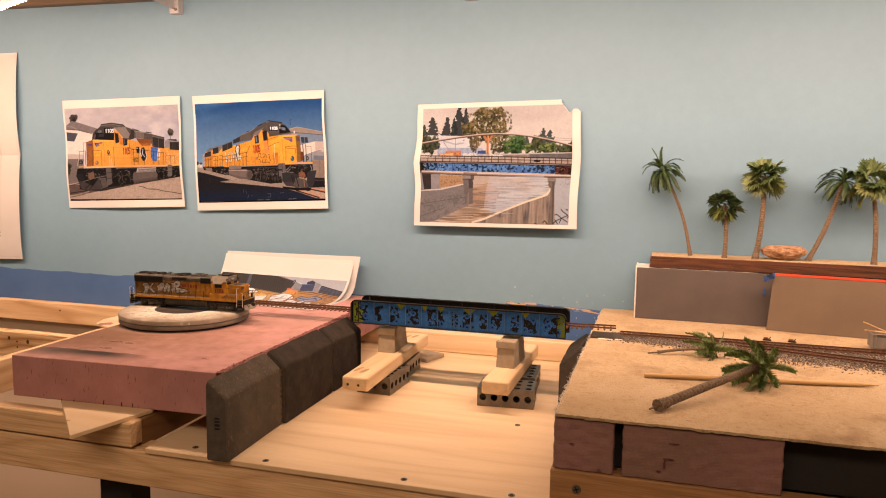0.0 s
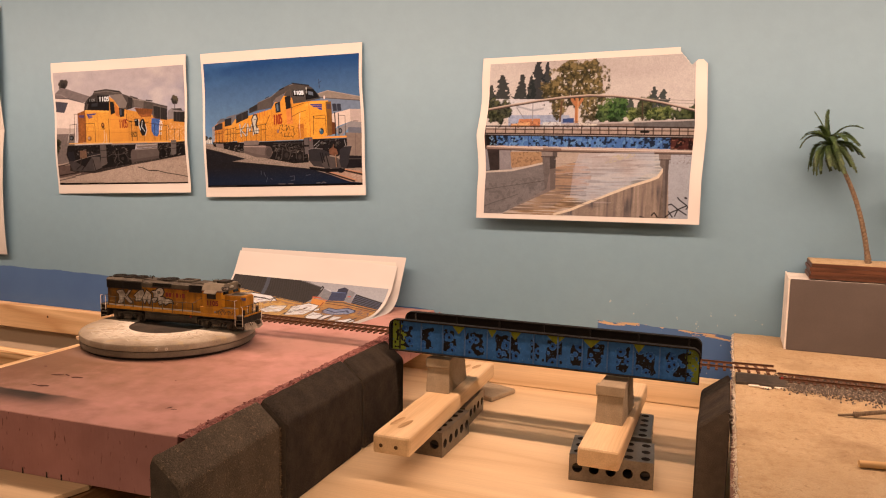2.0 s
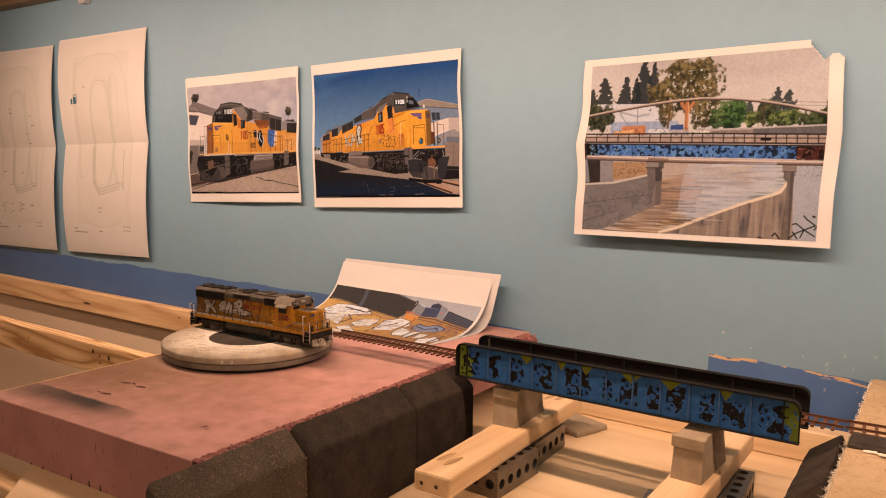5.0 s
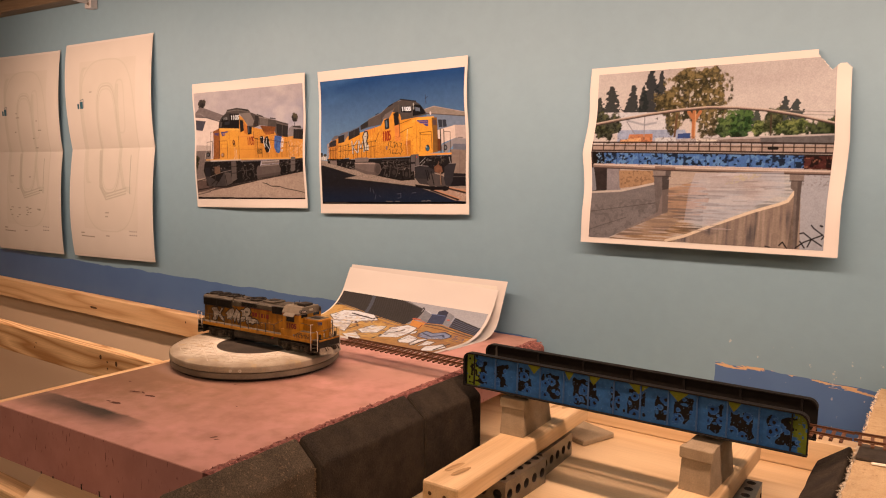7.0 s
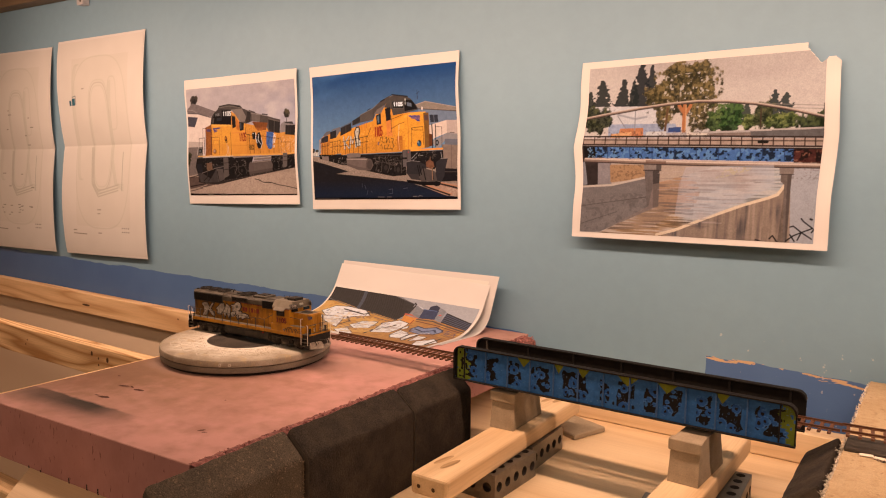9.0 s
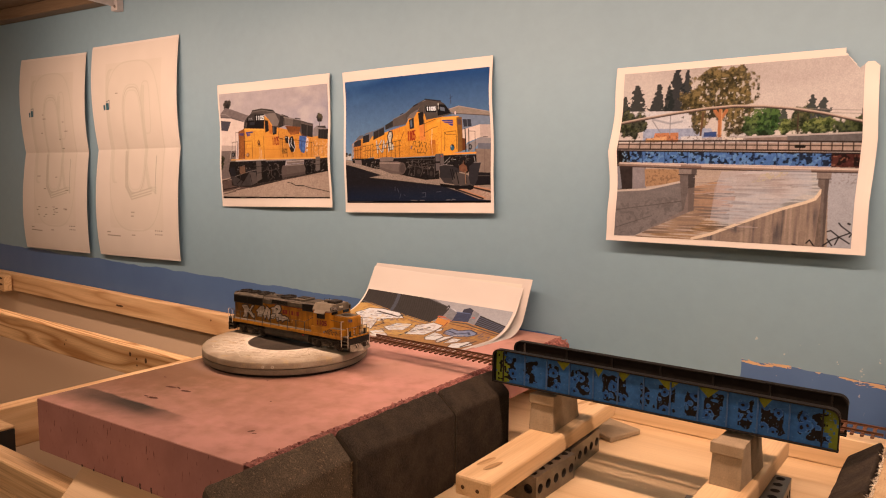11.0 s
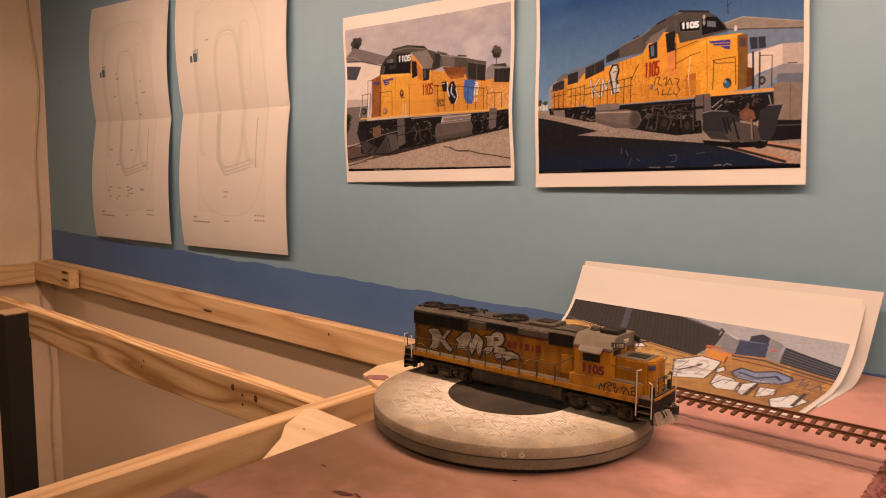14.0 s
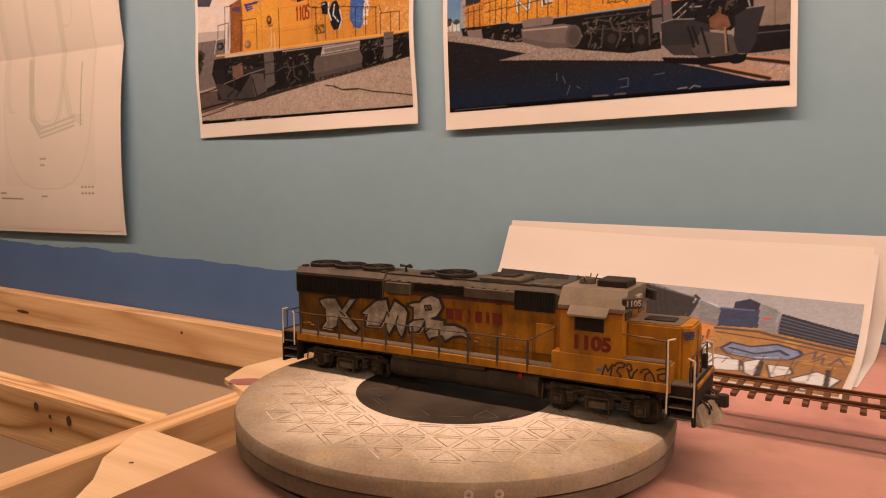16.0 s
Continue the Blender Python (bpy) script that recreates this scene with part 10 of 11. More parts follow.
    s.stroke((74, 52, 42), 0.006, 0.391, 0.576, 0.394, 0.526)
    s.stroke((74, 52, 42), 0.006, 0.437, 0.574, 0.439, 0.525)
    s.stroke((74, 52, 42), 0.006, 0.482, 0.572, 0.484, 0.523)
    s.stroke((74, 52, 42), 0.006, 0.526, 0.571, 0.528, 0.522)
    s.stroke((74, 52, 42), 0.006, 0.570, 0.569, 0.572, 0.521)
    s.stroke((74, 52, 42), 0.006, 0.612, 0.567, 0.615, 0.519)
    s.stroke((74, 52, 42), 0.006, 0.655, 0.566, 0.657, 0.518)
    s.stroke((74, 52, 42), 0.006, 0.696, 0.564, 0.698, 0.517)
    s.stroke((74, 52, 42), 0.006, 0.737, 0.562, 0.739, 0.516)
    s.stroke((74, 52, 42), 0.006, 0.778, 0.561, 0.780, 0.514)
    s.stroke((74, 52, 42), 0.006, 0.818, 0.559, 0.820, 0.513)
    s.stroke((74, 52, 42), 0.006, 0.857, 0.558, 0.859, 0.512)
    s.stroke((74, 52, 42), 0.006, 0.896, 0.556, 0.898, 0.511)
    s.stroke((74, 52, 42), 0.006, 0.934, 0.555, 0.936, 0.509)
    s.stroke((74, 52, 42), 0.006, 0.972, 0.553, 0.974, 0.508)
    s.stroke((38, 32, 28), 0.018, 0.766, 0.535, 0.795, 0.534)
    s.area((186, 156, 132), 0.008, 0.425, 0.598, 0.406, 0.551, 0.379, 0.355, 0.302, 0.014, 0.273, mottle=0.08)
    s.area((150, 132, 124), 0.065, 0.431, 0.135, 0.424, 0.141, 0.284, 0.071, 0.283, mottle=0.25)
    s.area((178, 132, 92), 0.130, 0.414, 0.303, 0.412, 0.306, 0.333, 0.135, 0.307, mottle=0.15)
    s.area((66, 52, 46), -0.020, 0.532, 0.023, 0.531, 0.073, 0.431, 0.073, 0.293, -0.009, 0.273, mottle=0.3)
    s.area((140, 130, 126), -0.016, 0.432, 0.010, 0.432, 0.022, 0.293, -0.009, 0.286, mottle=0.25)
    s.fleck((120, 84, 60), 6, 0.6, 0.135, 0.414, 0.303, 0.412, 0.306, 0.333, 0.140, 0.313, a=0.5)
    s.area((176, 134, 96), 0.354, 0.308, 0.551, 0.382, 0.849, 0.406, 1.018, 0.404, 1.002, -0.003, 0.342, -0.007, 0.098, -0.001, 0.178, 0.058, mottle=0.08)
    wv, wf = s.field(9, 110, 2), s.field(7, 9, 2)
    water = s.inside([(0.354, 0.308), (0.551, 0.382), (0.849, 0.406), (0.896, 0.405), (0.914, -0.008), (0.342, -0.007), (0.098, -0.001), (0.178, 0.058)])
    s.put(water * np.clip((s.u - 0.43) * 4 + (wf - 0.5) * 2.5, 0, 1), (184, 176, 166), 0.92)
    s.put(water * np.clip((0.47 - wv) * 8, 0, 1) * (0.4 + 0.6 * wf), (108, 84, 64), 0.75)
    s.put(water * np.clip((wv - 0.56) * 8, 0, 1), (210, 186, 164), 0.6)
    s.put(water * (s.u < 0.52) * np.clip((0.52 - wv) * 8, 0, 1) * (s.v < 0.30) * np.clip((wf - 0.35) * 4, 0, 1), (92, 68, 46), 0.7)
    s.put(water * np.clip((wv - 0.5) * 8, 0, 1) * (np.hypot((s.u - 0.44) / 0.1, (s.v - 0.25) / 0.12) < 1), (186, 122, 62), 0.7)
    s.fleck((196, 166, 92), 5, 0.44, 0.641, 0.390, 0.749, 0.407, 0.739, 0.381, 0.648, 0.346, 0.597, 0.334, 0.624, 0.364, a=0.85)
    s.area((178, 146, 122), 0.540, 0.364, 0.646, 0.387, 0.613, 0.334, 0.543, 0.297, a=0.5)
    s.area((176, 164, 156), 0.892, 0.403, 1.018, 0.401, 1.000, -0.003, 0.892, -0.004, mottle=0.06)
    s.fleck((150, 132, 122), 5, 0.62, 0.892, 0.403, 1.018, 0.401, 1.016, 0.334, 0.895, 0.334, a=0.7)
    s.area((132, 116, 106), -0.009, 0.279, 0.141, 0.287, 0.306, 0.343, 0.353, 0.346, 0.360, 0.170, 0.284, 0.123, 0.097, 0.005, 0.000, 0.000, mottle=0.15, cells=(14, 40))
    s.fleck((96, 80, 72), 9, 0.58, -0.006, 0.200, 0.356, 0.270, 0.360, 0.170, 0.097, 0.005, 0.000, 0.000, a=0.35)
    s.stroke((200, 174, 150), 0.012, -0.009, 0.279, 0.141, 0.291, 0.314, 0.343)
    s.stroke((100, 84, 76), 0.004, -0.004, 0.160, 0.352, 0.233)
    s.stroke((96, 80, 72), 0.003, 0.001, 0.050, 0.175, 0.132)
    s.area((158, 128, 106), 0.393, 0.005, 0.575, 0.107, 0.724, 0.186, 0.823, 0.230, 0.876, 0.282, 0.899, 0.328, 0.914, -0.008, 0.663, -0.006, mottle=0.08)
    st, sf = s.field(80, 3, 2), s.field(9, 7, 2)
    rw = s.inside([(0.393, 0.005), (0.575, 0.107), (0.724, 0.186), (0.823, 0.230), (0.876, 0.282), (0.899, 0.328), (0.914, -0.008), (0.663, -0.006)])
    s.put(rw * np.clip((st - 0.5) * 5, 0, 1) * np.clip((sf - 0.3) * 3, 0, 1), (88, 78, 76), 0.8)
    s.put(rw * np.clip((0.44 - st) * 5, 0, 1), (188, 156, 130), 0.5)
    s.put(rw * np.clip((0.74 - s.u) * 3, 0, 1) * np.clip((sf - 0.4) * 3, 0, 1), (88, 84, 86), 0.6)
    s.stroke((232, 194, 156), 0.016, 0.367, 0.007, 0.443, 0.036, 0.575, 0.113, 0.724, 0.192, 0.823, 0.235, 0.855, 0.253, 0.879, 0.305, 0.895, 0.328)
    s.area((96, 78, 66), 0.866, -0.006, 0.877, 0.248, 0.903, 0.248, 0.899, -0.004, a=0.55, mottle=0.3)
    s.area((120, 102, 92), 0.293, 0.390, 0.361, 0.390, 0.365, 0.170, 0.314, 0.150, 0.296, 0.333, mottle=0.2)
    s.area((72, 60, 54), 0.330, 0.390, 0.361, 0.390, 0.365, 0.170, 0.340, 0.163, a=0.8)
    s.area((146, 124, 110), 0.286, 0.428, 0.367, 0.424, 0.367, 0.383, 0.291, 0.384, mottle=0.25)
    s.stroke((80, 66, 58), 0.006, 0.288, 0.381, 0.367, 0.380)
    s.area((66, 54, 50), 0.344, 0.421, 0.370, 0.421, 0.367, 0.383, 0.346, 0.383, a=0.7)
    s.area((128, 106, 92), 0.858, 0.397, 0.901, 0.397, 0.900, 0.323, 0.901, 0.002, 0.888, 0.002, 0.875, 0.305, 0.861, 0.322, mottle=0.2)
    s.area((90, 74, 66), 0.884, 0.385, 0.901, 0.385, 0.900, 0.323, 0.903, 0.002, 0.896, 0.002, a=0.7)
    s.area((150, 126, 110), 0.851, 0.403, 0.907, 0.399, 0.906, 0.362, 0.855, 0.363, mottle=0.25)
    s.stroke((90, 74, 64), 0.005, 0.855, 0.360, 0.907, 0.360)
    s.area((62, 110, 152), 0.023, 0.527, 0.898, 0.499, 0.902, 0.425, 0.026, 0.458, mottle=0.15)
    s.area((34, 28, 26), 0.006, 0.528, 0.060, 0.526, 0.063, 0.457, 0.009, 0.458, mottle=0.25)
    s.area((92, 46, 38), 0.899, 0.496, 1.010, 0.493, 1.009, 0.418, 0.902, 0.422, mottle=0.4)
    s.fleck((36, 26, 24), 9, 0.5, 0.899, 0.496, 1.010, 0.493, 1.009, 0.418, 0.902, 0.422, a=0.9)
    s.fleck((150, 96, 70), 7, 0.64, 0.899, 0.496, 1.010, 0.493, 1.009, 0.418, 0.902, 0.422, a=0.8)
    s.fleck((96, 140, 172), 9, 0.52, 0.032, 0.524, 0.899, 0.496, 0.902, 0.428, 0.035, 0.458, a=0.7)
    s.fleck((24, 24, 30), 8, 0.545, 0.032, 0.524, 0.899, 0.496, 0.902, 0.428, 0.035, 0.458, a=0.92)
    s.fleck((150, 172, 184), 6, 0.64, 0.024, 0.524, 0.158, 0.520, 0.161, 0.456, 0.026, 0.458, a=0.6)
    s.stroke((34, 62, 96), 0.004, 0.117, 0.522, 0.120, 0.447)
    s.stroke((34, 62, 96), 0.004, 0.221, 0.519, 0.224, 0.445)
    s.stroke((34, 62, 96), 0.004, 0.322, 0.516, 0.325, 0.443)
    s.stroke((34, 62, 96), 0.004, 0.420, 0.513, 0.423, 0.442)
    s.stroke((34, 62, 96), 0.004, 0.514, 0.510, 0.517, 0.440)
    s.stroke((34, 62, 96), 0.004, 0.606, 0.508, 0.609, 0.439)
    s.stroke((34, 62, 96), 0.004, 0.694, 0.505, 0.697, 0.437)
    s.stroke((34, 62, 96), 0.004, 0.780, 0.503, 0.783, 0.436)
    s.stroke((34, 62, 96), 0.004, 0.864, 0.500, 0.867, 0.434)
    s.stroke((52, 40, 36), 0.008, 0.023, 0.527, 1.010, 0.493)
    s.stroke((150, 118, 98), 0.024, 0.015, 0.445, 0.349, 0.427, 0.714, 0.413, 1.009, 0.404)
    s.stroke((214, 182, 156), 0.009, 0.015, 0.452, 0.349, 0.433, 0.714, 0.419, 1.009, 0.410)
    s.stroke((84, 62, 54), 0.007, 0.016, 0.432, 0.350, 0.415, 0.715, 0.401, 1.010, 0.393)
    s.area((120, 80, 62), 0.296, 0.441, 0.387, 0.433, 0.388, 0.417, 0.297, 0.425, a=0.7)
    s.stroke((150, 118, 98), 0.014, -0.004, 0.697, 0.122, 0.722, 0.257, 0.746, 0.386, 0.762, 0.510, 0.769, 0.630, 0.760, 0.746, 0.740, 0.857, 0.709, 0.944, 0.678, 1.007, 0.655)
    s.stroke((206, 174, 148), 0.006, -0.004, 0.702, 0.122, 0.728, 0.257, 0.751, 0.386, 0.767, 0.510, 0.774, 0.630, 0.765, 0.745, 0.745, 0.857, 0.714, 0.943, 0.683, 1.007, 0.659)
    s.stroke((76, 58, 50), 0.006, -0.004, 0.690, 0.122, 0.715, 0.257, 0.739, 0.386, 0.755, 0.510, 0.762, 0.630, 0.754, 0.746, 0.734, 0.857, 0.703, 0.944, 0.672, 1.007, 0.649)
    s.stroke((36, 30, 30), 0.007, 0.925, 0.038, 0.954, 0.057, 0.994, 0.081)
    s.stroke((36, 30, 30), 0.007, 0.954, 0.057, 0.923, 0.089, 0.910, 0.083)
    s.stroke((36, 30, 30), 0.007, 0.954, 0.057, 0.941, 0.016)
    s.stroke((36, 30, 30), 0.007, 0.954, 0.057, 0.993, 0.025)
    s.stroke((36, 30, 30), 0.007, 0.994, 0.081, 0.960, 0.114, 0.950, 0.130)
    s.stroke((36, 30, 30), 0.007, 0.912, 0.043, 0.930, 0.010)
    s.stroke((36, 30, 30), 0.007, 0.835, 0.016, 0.847, 0.034, 0.866, 0.000)
    s.stroke((36, 30, 30), 0.007, 0.782, 0.007, 0.800, 0.002)
    s.stroke((36, 30, 30), 0.007, 0.991, 0.059, 0.999, 0.076)
    s.stroke((36, 30, 30), 0.007, 0.925, 0.038, 0.898, 0.008)
    s.stroke((50, 40, 38), 0.01, 0.984, 0.129, 0.990, 0.126)
    s.im = (s.im * 0.86 + 0.14 * s.im.mean(-1, keepdims=True)) * (0.81 + 0.18 * s.field(s.w / 2, s.h / 2, 1))[..., None]
    s.area((184, 168, 160), 0.475, 0.40, 0.83, 0.41, 0.84, 0.30, 0.56, 0.10, 0.44, 0.12, 0.45, 0.30, a=0.45)
    s.area((150, 124, 108), 0.335, 0.30, 0.46, 0.33, 0.44, 0.14, 0.335, 0.04, 0.12, 0.02, 0.32, 0.17, a=0.40)
    rng = random.Random(14)
    for k in range(60):
        y = rng.uniform(0.04, 0.38)
        x = rng.uniform(0.34, 0.50 + 0.85 * y)
        g = rng.choice((96, 112, 206, 190))
        s.stroke((g, int(g * 0.86), int(g * 0.78)), 0.003, x, y, x + rng.uniform(0.02, 0.08), y + 0.002, a=0.5)
    s.soften()
    s.im = s.im * (0.84 + 0.12 * s.field(s.w / 2, s.h / 2, 1) + 0.10 * s.field(s.w / 10, s.h / 10, 2))[..., None]
    return s


def picture_hood_side():
    s = Sheet(340, 230, (204, 140, 58), 5)
    s.asp = 1.478
    s.asp = 1.75
    s.area((204, 142, 58), 0.000, 0.000, 1.000, 0.000, 1.000, 1.000, 0.000, 1.000, mottle=0.25)
    s.put((s.field(9, 7, 3) > 0.55) * (s.u < 0.6) * 1.0, (226, 168, 84), 0.6)
    s.put(np.clip(s.u * 1.6 - 0.7, 0, 1) * (s.field(14, 10) > 0.3), (158, 96, 60), 0.75)
    s.area((178, 164, 154), 0.350, 1.020, 1.020, 1.020, 1.020, 0.700, 0.800, 0.850, 0.600, 0.850)
    s.put((s.v > 0.78) * (s.u > 0.62) * np.clip((s.u - 0.6) * 2.4, 0, 1) * 1.0, (190, 176, 164), 0.35)
    s.area((150, 136, 126), 0.410, 1.020, 0.460, 1.020, 0.660, 0.900, 0.680, 0.740, 0.560, 0.700, 0.540, 0.900, mottle=0.25)
    s.stroke((202, 188, 180), 0.014, 0.445, 1.000, 0.660, 0.905)
    s.area((44, 39, 38), -0.012, 1.007, 0.420, 1.016, 0.528, 0.967, 0.600, 0.940, 0.595, 0.856, 0.579, 0.762, 0.559, 0.678, 0.255, 0.771, -0.023, 0.860, mottle=0.15)
    s.area((44, 39, 38), -0.010, 1.010, 0.420, 1.010, 0.420, 0.950, -0.010, 0.800)
    s.stroke((17, 15, 17), 0.007, -0.002, 1.002, -0.017, 0.860)
    s.stroke((17, 15, 17), 0.007, 0.013, 1.002, -0.002, 0.856)
    s.stroke((17, 15, 17), 0.007, 0.029, 1.002, 0.019, 0.851)
    s.stroke((17, 15, 17), 0.007, 0.044, 1.002, 0.039, 0.847)
    s.stroke((17, 15, 17), 0.007, 0.065, 1.002, 0.060, 0.838)
    s.stroke((17, 15, 17), 0.007, 0.080, 1.007, 0.075, 0.838)
    s.stroke((17, 15, 17), 0.007, 0.096, 1.007, 0.096, 0.829)
    s.stroke((17, 15, 17), 0.007, 0.111, 1.007, 0.116, 0.824)
    s.stroke((17, 15, 17), 0.007, 0.127, 1.007, 0.132, 0.820)
    s.stroke((17, 15, 17), 0.007, 0.142, 1.011, 0.152, 0.816)
    s.stroke((17, 15, 17), 0.007, 0.157, 1.011, 0.168, 0.811)
    s.stroke((17, 15, 17), 0.007, 0.173, 1.011, 0.188, 0.807)
    s.stroke((17, 15, 17), 0.007, 0.188, 1.011, 0.209, 0.798)
    s.stroke((17, 15, 17), 0.007, 0.204, 1.016, 0.224, 0.798)
    s.stroke((17, 15, 17), 0.007, 0.219, 1.016, 0.245, 0.789)
    s.stroke((17, 15, 17), 0.007, 0.235, 1.016, 0.260, 0.789)
    s.stroke((17, 15, 17), 0.007, 0.250, 1.016, 0.281, 0.780)
    s.stroke((17, 15, 17), 0.007, 0.265, 1.016, 0.296, 0.776)
    s.stroke((17, 15, 17), 0.007, 0.281, 1.020, 0.312, 0.771)
    s.stroke((17, 15, 17), 0.007, 0.296, 1.020, 0.332, 0.762)
    s.stroke((17, 15, 17), 0.007, 0.312, 1.020, 0.348, 0.758)
    s.stroke((17, 15, 17), 0.007, 0.327, 1.020, 0.363, 0.753)
    s.stroke((17, 15, 17), 0.007, 0.343, 1.020, 0.384, 0.744)
    s.stroke((17, 15, 17), 0.007, 0.353, 1.024, 0.399, 0.740)
    s.stroke((17, 15, 17), 0.007, 0.368, 1.024, 0.415, 0.736)
    s.stroke((17, 15, 17), 0.007, 0.384, 1.024, 0.430, 0.731)
    s.stroke((17, 15, 17), 0.007, 0.399, 1.024, 0.451, 0.722)
    s.stroke((17, 15, 17), 0.007, 0.415, 1.024, 0.466, 0.718)
    s.stroke((17, 15, 17), 0.007, 0.430, 1.016, 0.481, 0.713)
    s.stroke((17, 15, 17), 0.007, 0.445, 1.011, 0.497, 0.709)
    s.stroke((17, 15, 17), 0.007, 0.466, 1.002, 0.517, 0.696)
    s.stroke((17, 15, 17), 0.007, 0.481, 0.993, 0.533, 0.691)
    s.stroke((17, 15, 17), 0.007, 0.497, 0.984, 0.548, 0.687)
    s.stroke((17, 15, 17), 0.007, 0.512, 0.980, 0.564, 0.682)
    s.area((76, 78, 84), 0.224, 1.007, 0.250, 1.002, 0.265, 0.762, 0.240, 0.771)
    s.stroke((100, 92, 88), 0.01, -0.023, 0.851, 0.245, 0.762, 0.564, 0.664)
    s.stroke((90, 84, 82), 0.008, 0.420, 1.011, 0.600, 0.940)
    s.stroke((40, 38, 42), 0.016, 0.595, 0.798, 0.610, 0.936, 0.600, 0.953)
    s.stroke((40, 38, 42), 0.012, 0.590, 0.784, 0.600, 0.900)
    s.stroke((206, 96, 56), 0.02, 0.579, 0.798, 0.631, 0.798, 0.677, 0.767)
    s.area((226, 138, 40), 0.579, 0.780, 0.672, 0.762, 0.672, 0.647, 0.646, 0.611, 0.590, 0.700)
    s.stroke((150, 60, 30), 0.012, 0.662, 0.727, 0.667, 0.647)
    s.area((138, 128, 122), 0.615, 0.931, 0.672, 0.891, 0.677, 0.767, 0.626, 0.798, mottle=0.25)
    s.area((46, 62, 88), 0.672, 0.896, 0.703, 0.900, 0.703, 0.940, 0.739, 0.967, 0.764, 0.949, 0.775, 0.784, 0.677, 0.767, mottle=0.25)
    s.area((32, 44, 66), 0.703, 0.927, 0.739, 0.967, 0.764, 0.949, 0.770, 0.904, 0.708, 0.900)
    s.stroke((88, 106, 136), 0.008, 0.672, 0.896, 0.754, 0.900)
    s.area((144, 134, 128), 0.764, 0.949, 0.811, 0.918, 0.816, 0.758, 0.775, 0.784, mottle=0.25)
    s.stroke((204, 92, 74), 0.018, 0.785, 0.856, 0.795, 0.856)
    s.area((38, 38, 44), 0.821, 0.900, 1.016, 0.811, 1.016, 0.691, 0.821, 0.762, mottle=0.1)
    s.stroke((150, 142, 144), 0.01, 0.816, 0.904, 0.821, 0.762)
    s.stroke((150, 142, 144), 0.012, 1.016, 0.811, 1.016, 0.700)
    s.stroke((96, 100, 116), 0.006, 0.821, 0.878, 1.016, 0.789)
    s.stroke((96, 100, 116), 0.006, 0.821, 0.856, 1.016, 0.771)
    s.stroke((96, 100, 116), 0.006, 0.821, 0.833, 1.016, 0.753)
    s.stroke((96, 100, 116), 0.006, 0.821, 0.807, 1.016, 0.731)
    s.stroke((96, 100, 116), 0.006, 0.821, 0.784, 1.016, 0.709)
    s.stroke((92, 74, 66), 0.018, 0.677, 0.749, 0.780, 0.758, 0.821, 0.736, 1.016, 0.664)
    s.stroke((120, 60, 42), 0.012, 0.682, 0.718, 0.826, 0.700, 1.016, 0.633)
    s.area((234, 214, 194), 0.044, 0.620, 0.096, 0.749, 0.193, 0.771, 0.322, 0.753, 0.384, 0.673, 0.291, 0.602, 0.276, 0.384, 0.121, 0.518)
    s.stroke((52, 48, 58), 0.009, 0.044, 0.620, 0.096, 0.749, 0.193, 0.771, 0.322, 0.753, 0.384, 0.673, 0.291, 0.602, 0.276, 0.384, 0.121, 0.518, 0.044, 0.620)
    s.area((234, 214, 194), 0.091, 0.478, 0.245, 0.562, 0.379, 0.162, 0.265, 0.251)
    s.stroke((52, 48, 58), 0.009, 0.091, 0.478, 0.245, 0.562, 0.379, 0.162, 0.265, 0.251, 0.091, 0.478)
    s.area((234, 214, 194), 0.399, 0.313, 0.394, 0.531, 0.481, 0.580, 0.528, 0.327, 0.471, 0.224)
    s.stroke((52, 48, 58), 0.009, 0.399, 0.313, 0.394, 0.531, 0.481, 0.580, 0.528, 0.327, 0.471, 0.224, 0.399, 0.313)
    s.area((234, 214, 194), 0.595, 0.198, 0.512, 0.571, 0.584, 0.687, 0.656, 0.660, 0.662, 0.509, 0.677, 0.304)
    s.stroke((52, 48, 58), 0.009, 0.595, 0.198, 0.512, 0.571, 0.584, 0.687, 0.656, 0.660, 0.662, 0.509, 0.677, 0.304, 0.595, 0.198)
    s.area((234, 214, 194), 0.713, 0.216, 0.682, 0.456, 0.749, 0.416, 0.821, 0.189)
    s.stroke((52, 48, 58), 0.009, 0.713, 0.216, 0.682, 0.456, 0.749, 0.416, 0.821, 0.189, 0.713, 0.216)
    s.area((234, 214, 194), 0.008, 0.469, 0.152, 0.349, 0.343, 0.038, 0.301, -0.042)
    s.stroke((52, 48, 58), 0.009, 0.008, 0.469, 0.152, 0.349, 0.343, 0.038, 0.301, -0.042, 0.008, 0.469)
    s.area((234, 214, 194), 0.404, 0.073, 0.440, 0.207, 0.548, 0.047, 0.523, -0.060)
    s.stroke((52, 48, 58), 0.009, 0.404, 0.073, 0.440, 0.207, 0.548, 0.047, 0.523, -0.060, 0.404, 0.073)
    s.area((234, 214, 194), 0.662, 0.553, 0.677, 0.611, 0.692, 0.553, 0.677, 0.469)
    s.stroke((52, 48, 58), 0.009, 0.662, 0.553, 0.677, 0.611, 0.692, 0.553, 0.677, 0.469, 0.662, 0.553)
    s.area((234, 214, 194), 0.718, 0.207, 0.723, 0.358, 0.775, 0.380, 0.795, 0.189, 0.749, 0.144)
    s.stroke((52, 48, 58), 0.009, 0.718, 0.207, 0.723, 0.358, 0.775, 0.380, 0.795, 0.189, 0.749, 0.144, 0.718, 0.207)
    s.area((234, 214, 194), 0.785, 0.349, 0.816, 0.464, 0.831, 0.118, 0.806, 0.162)
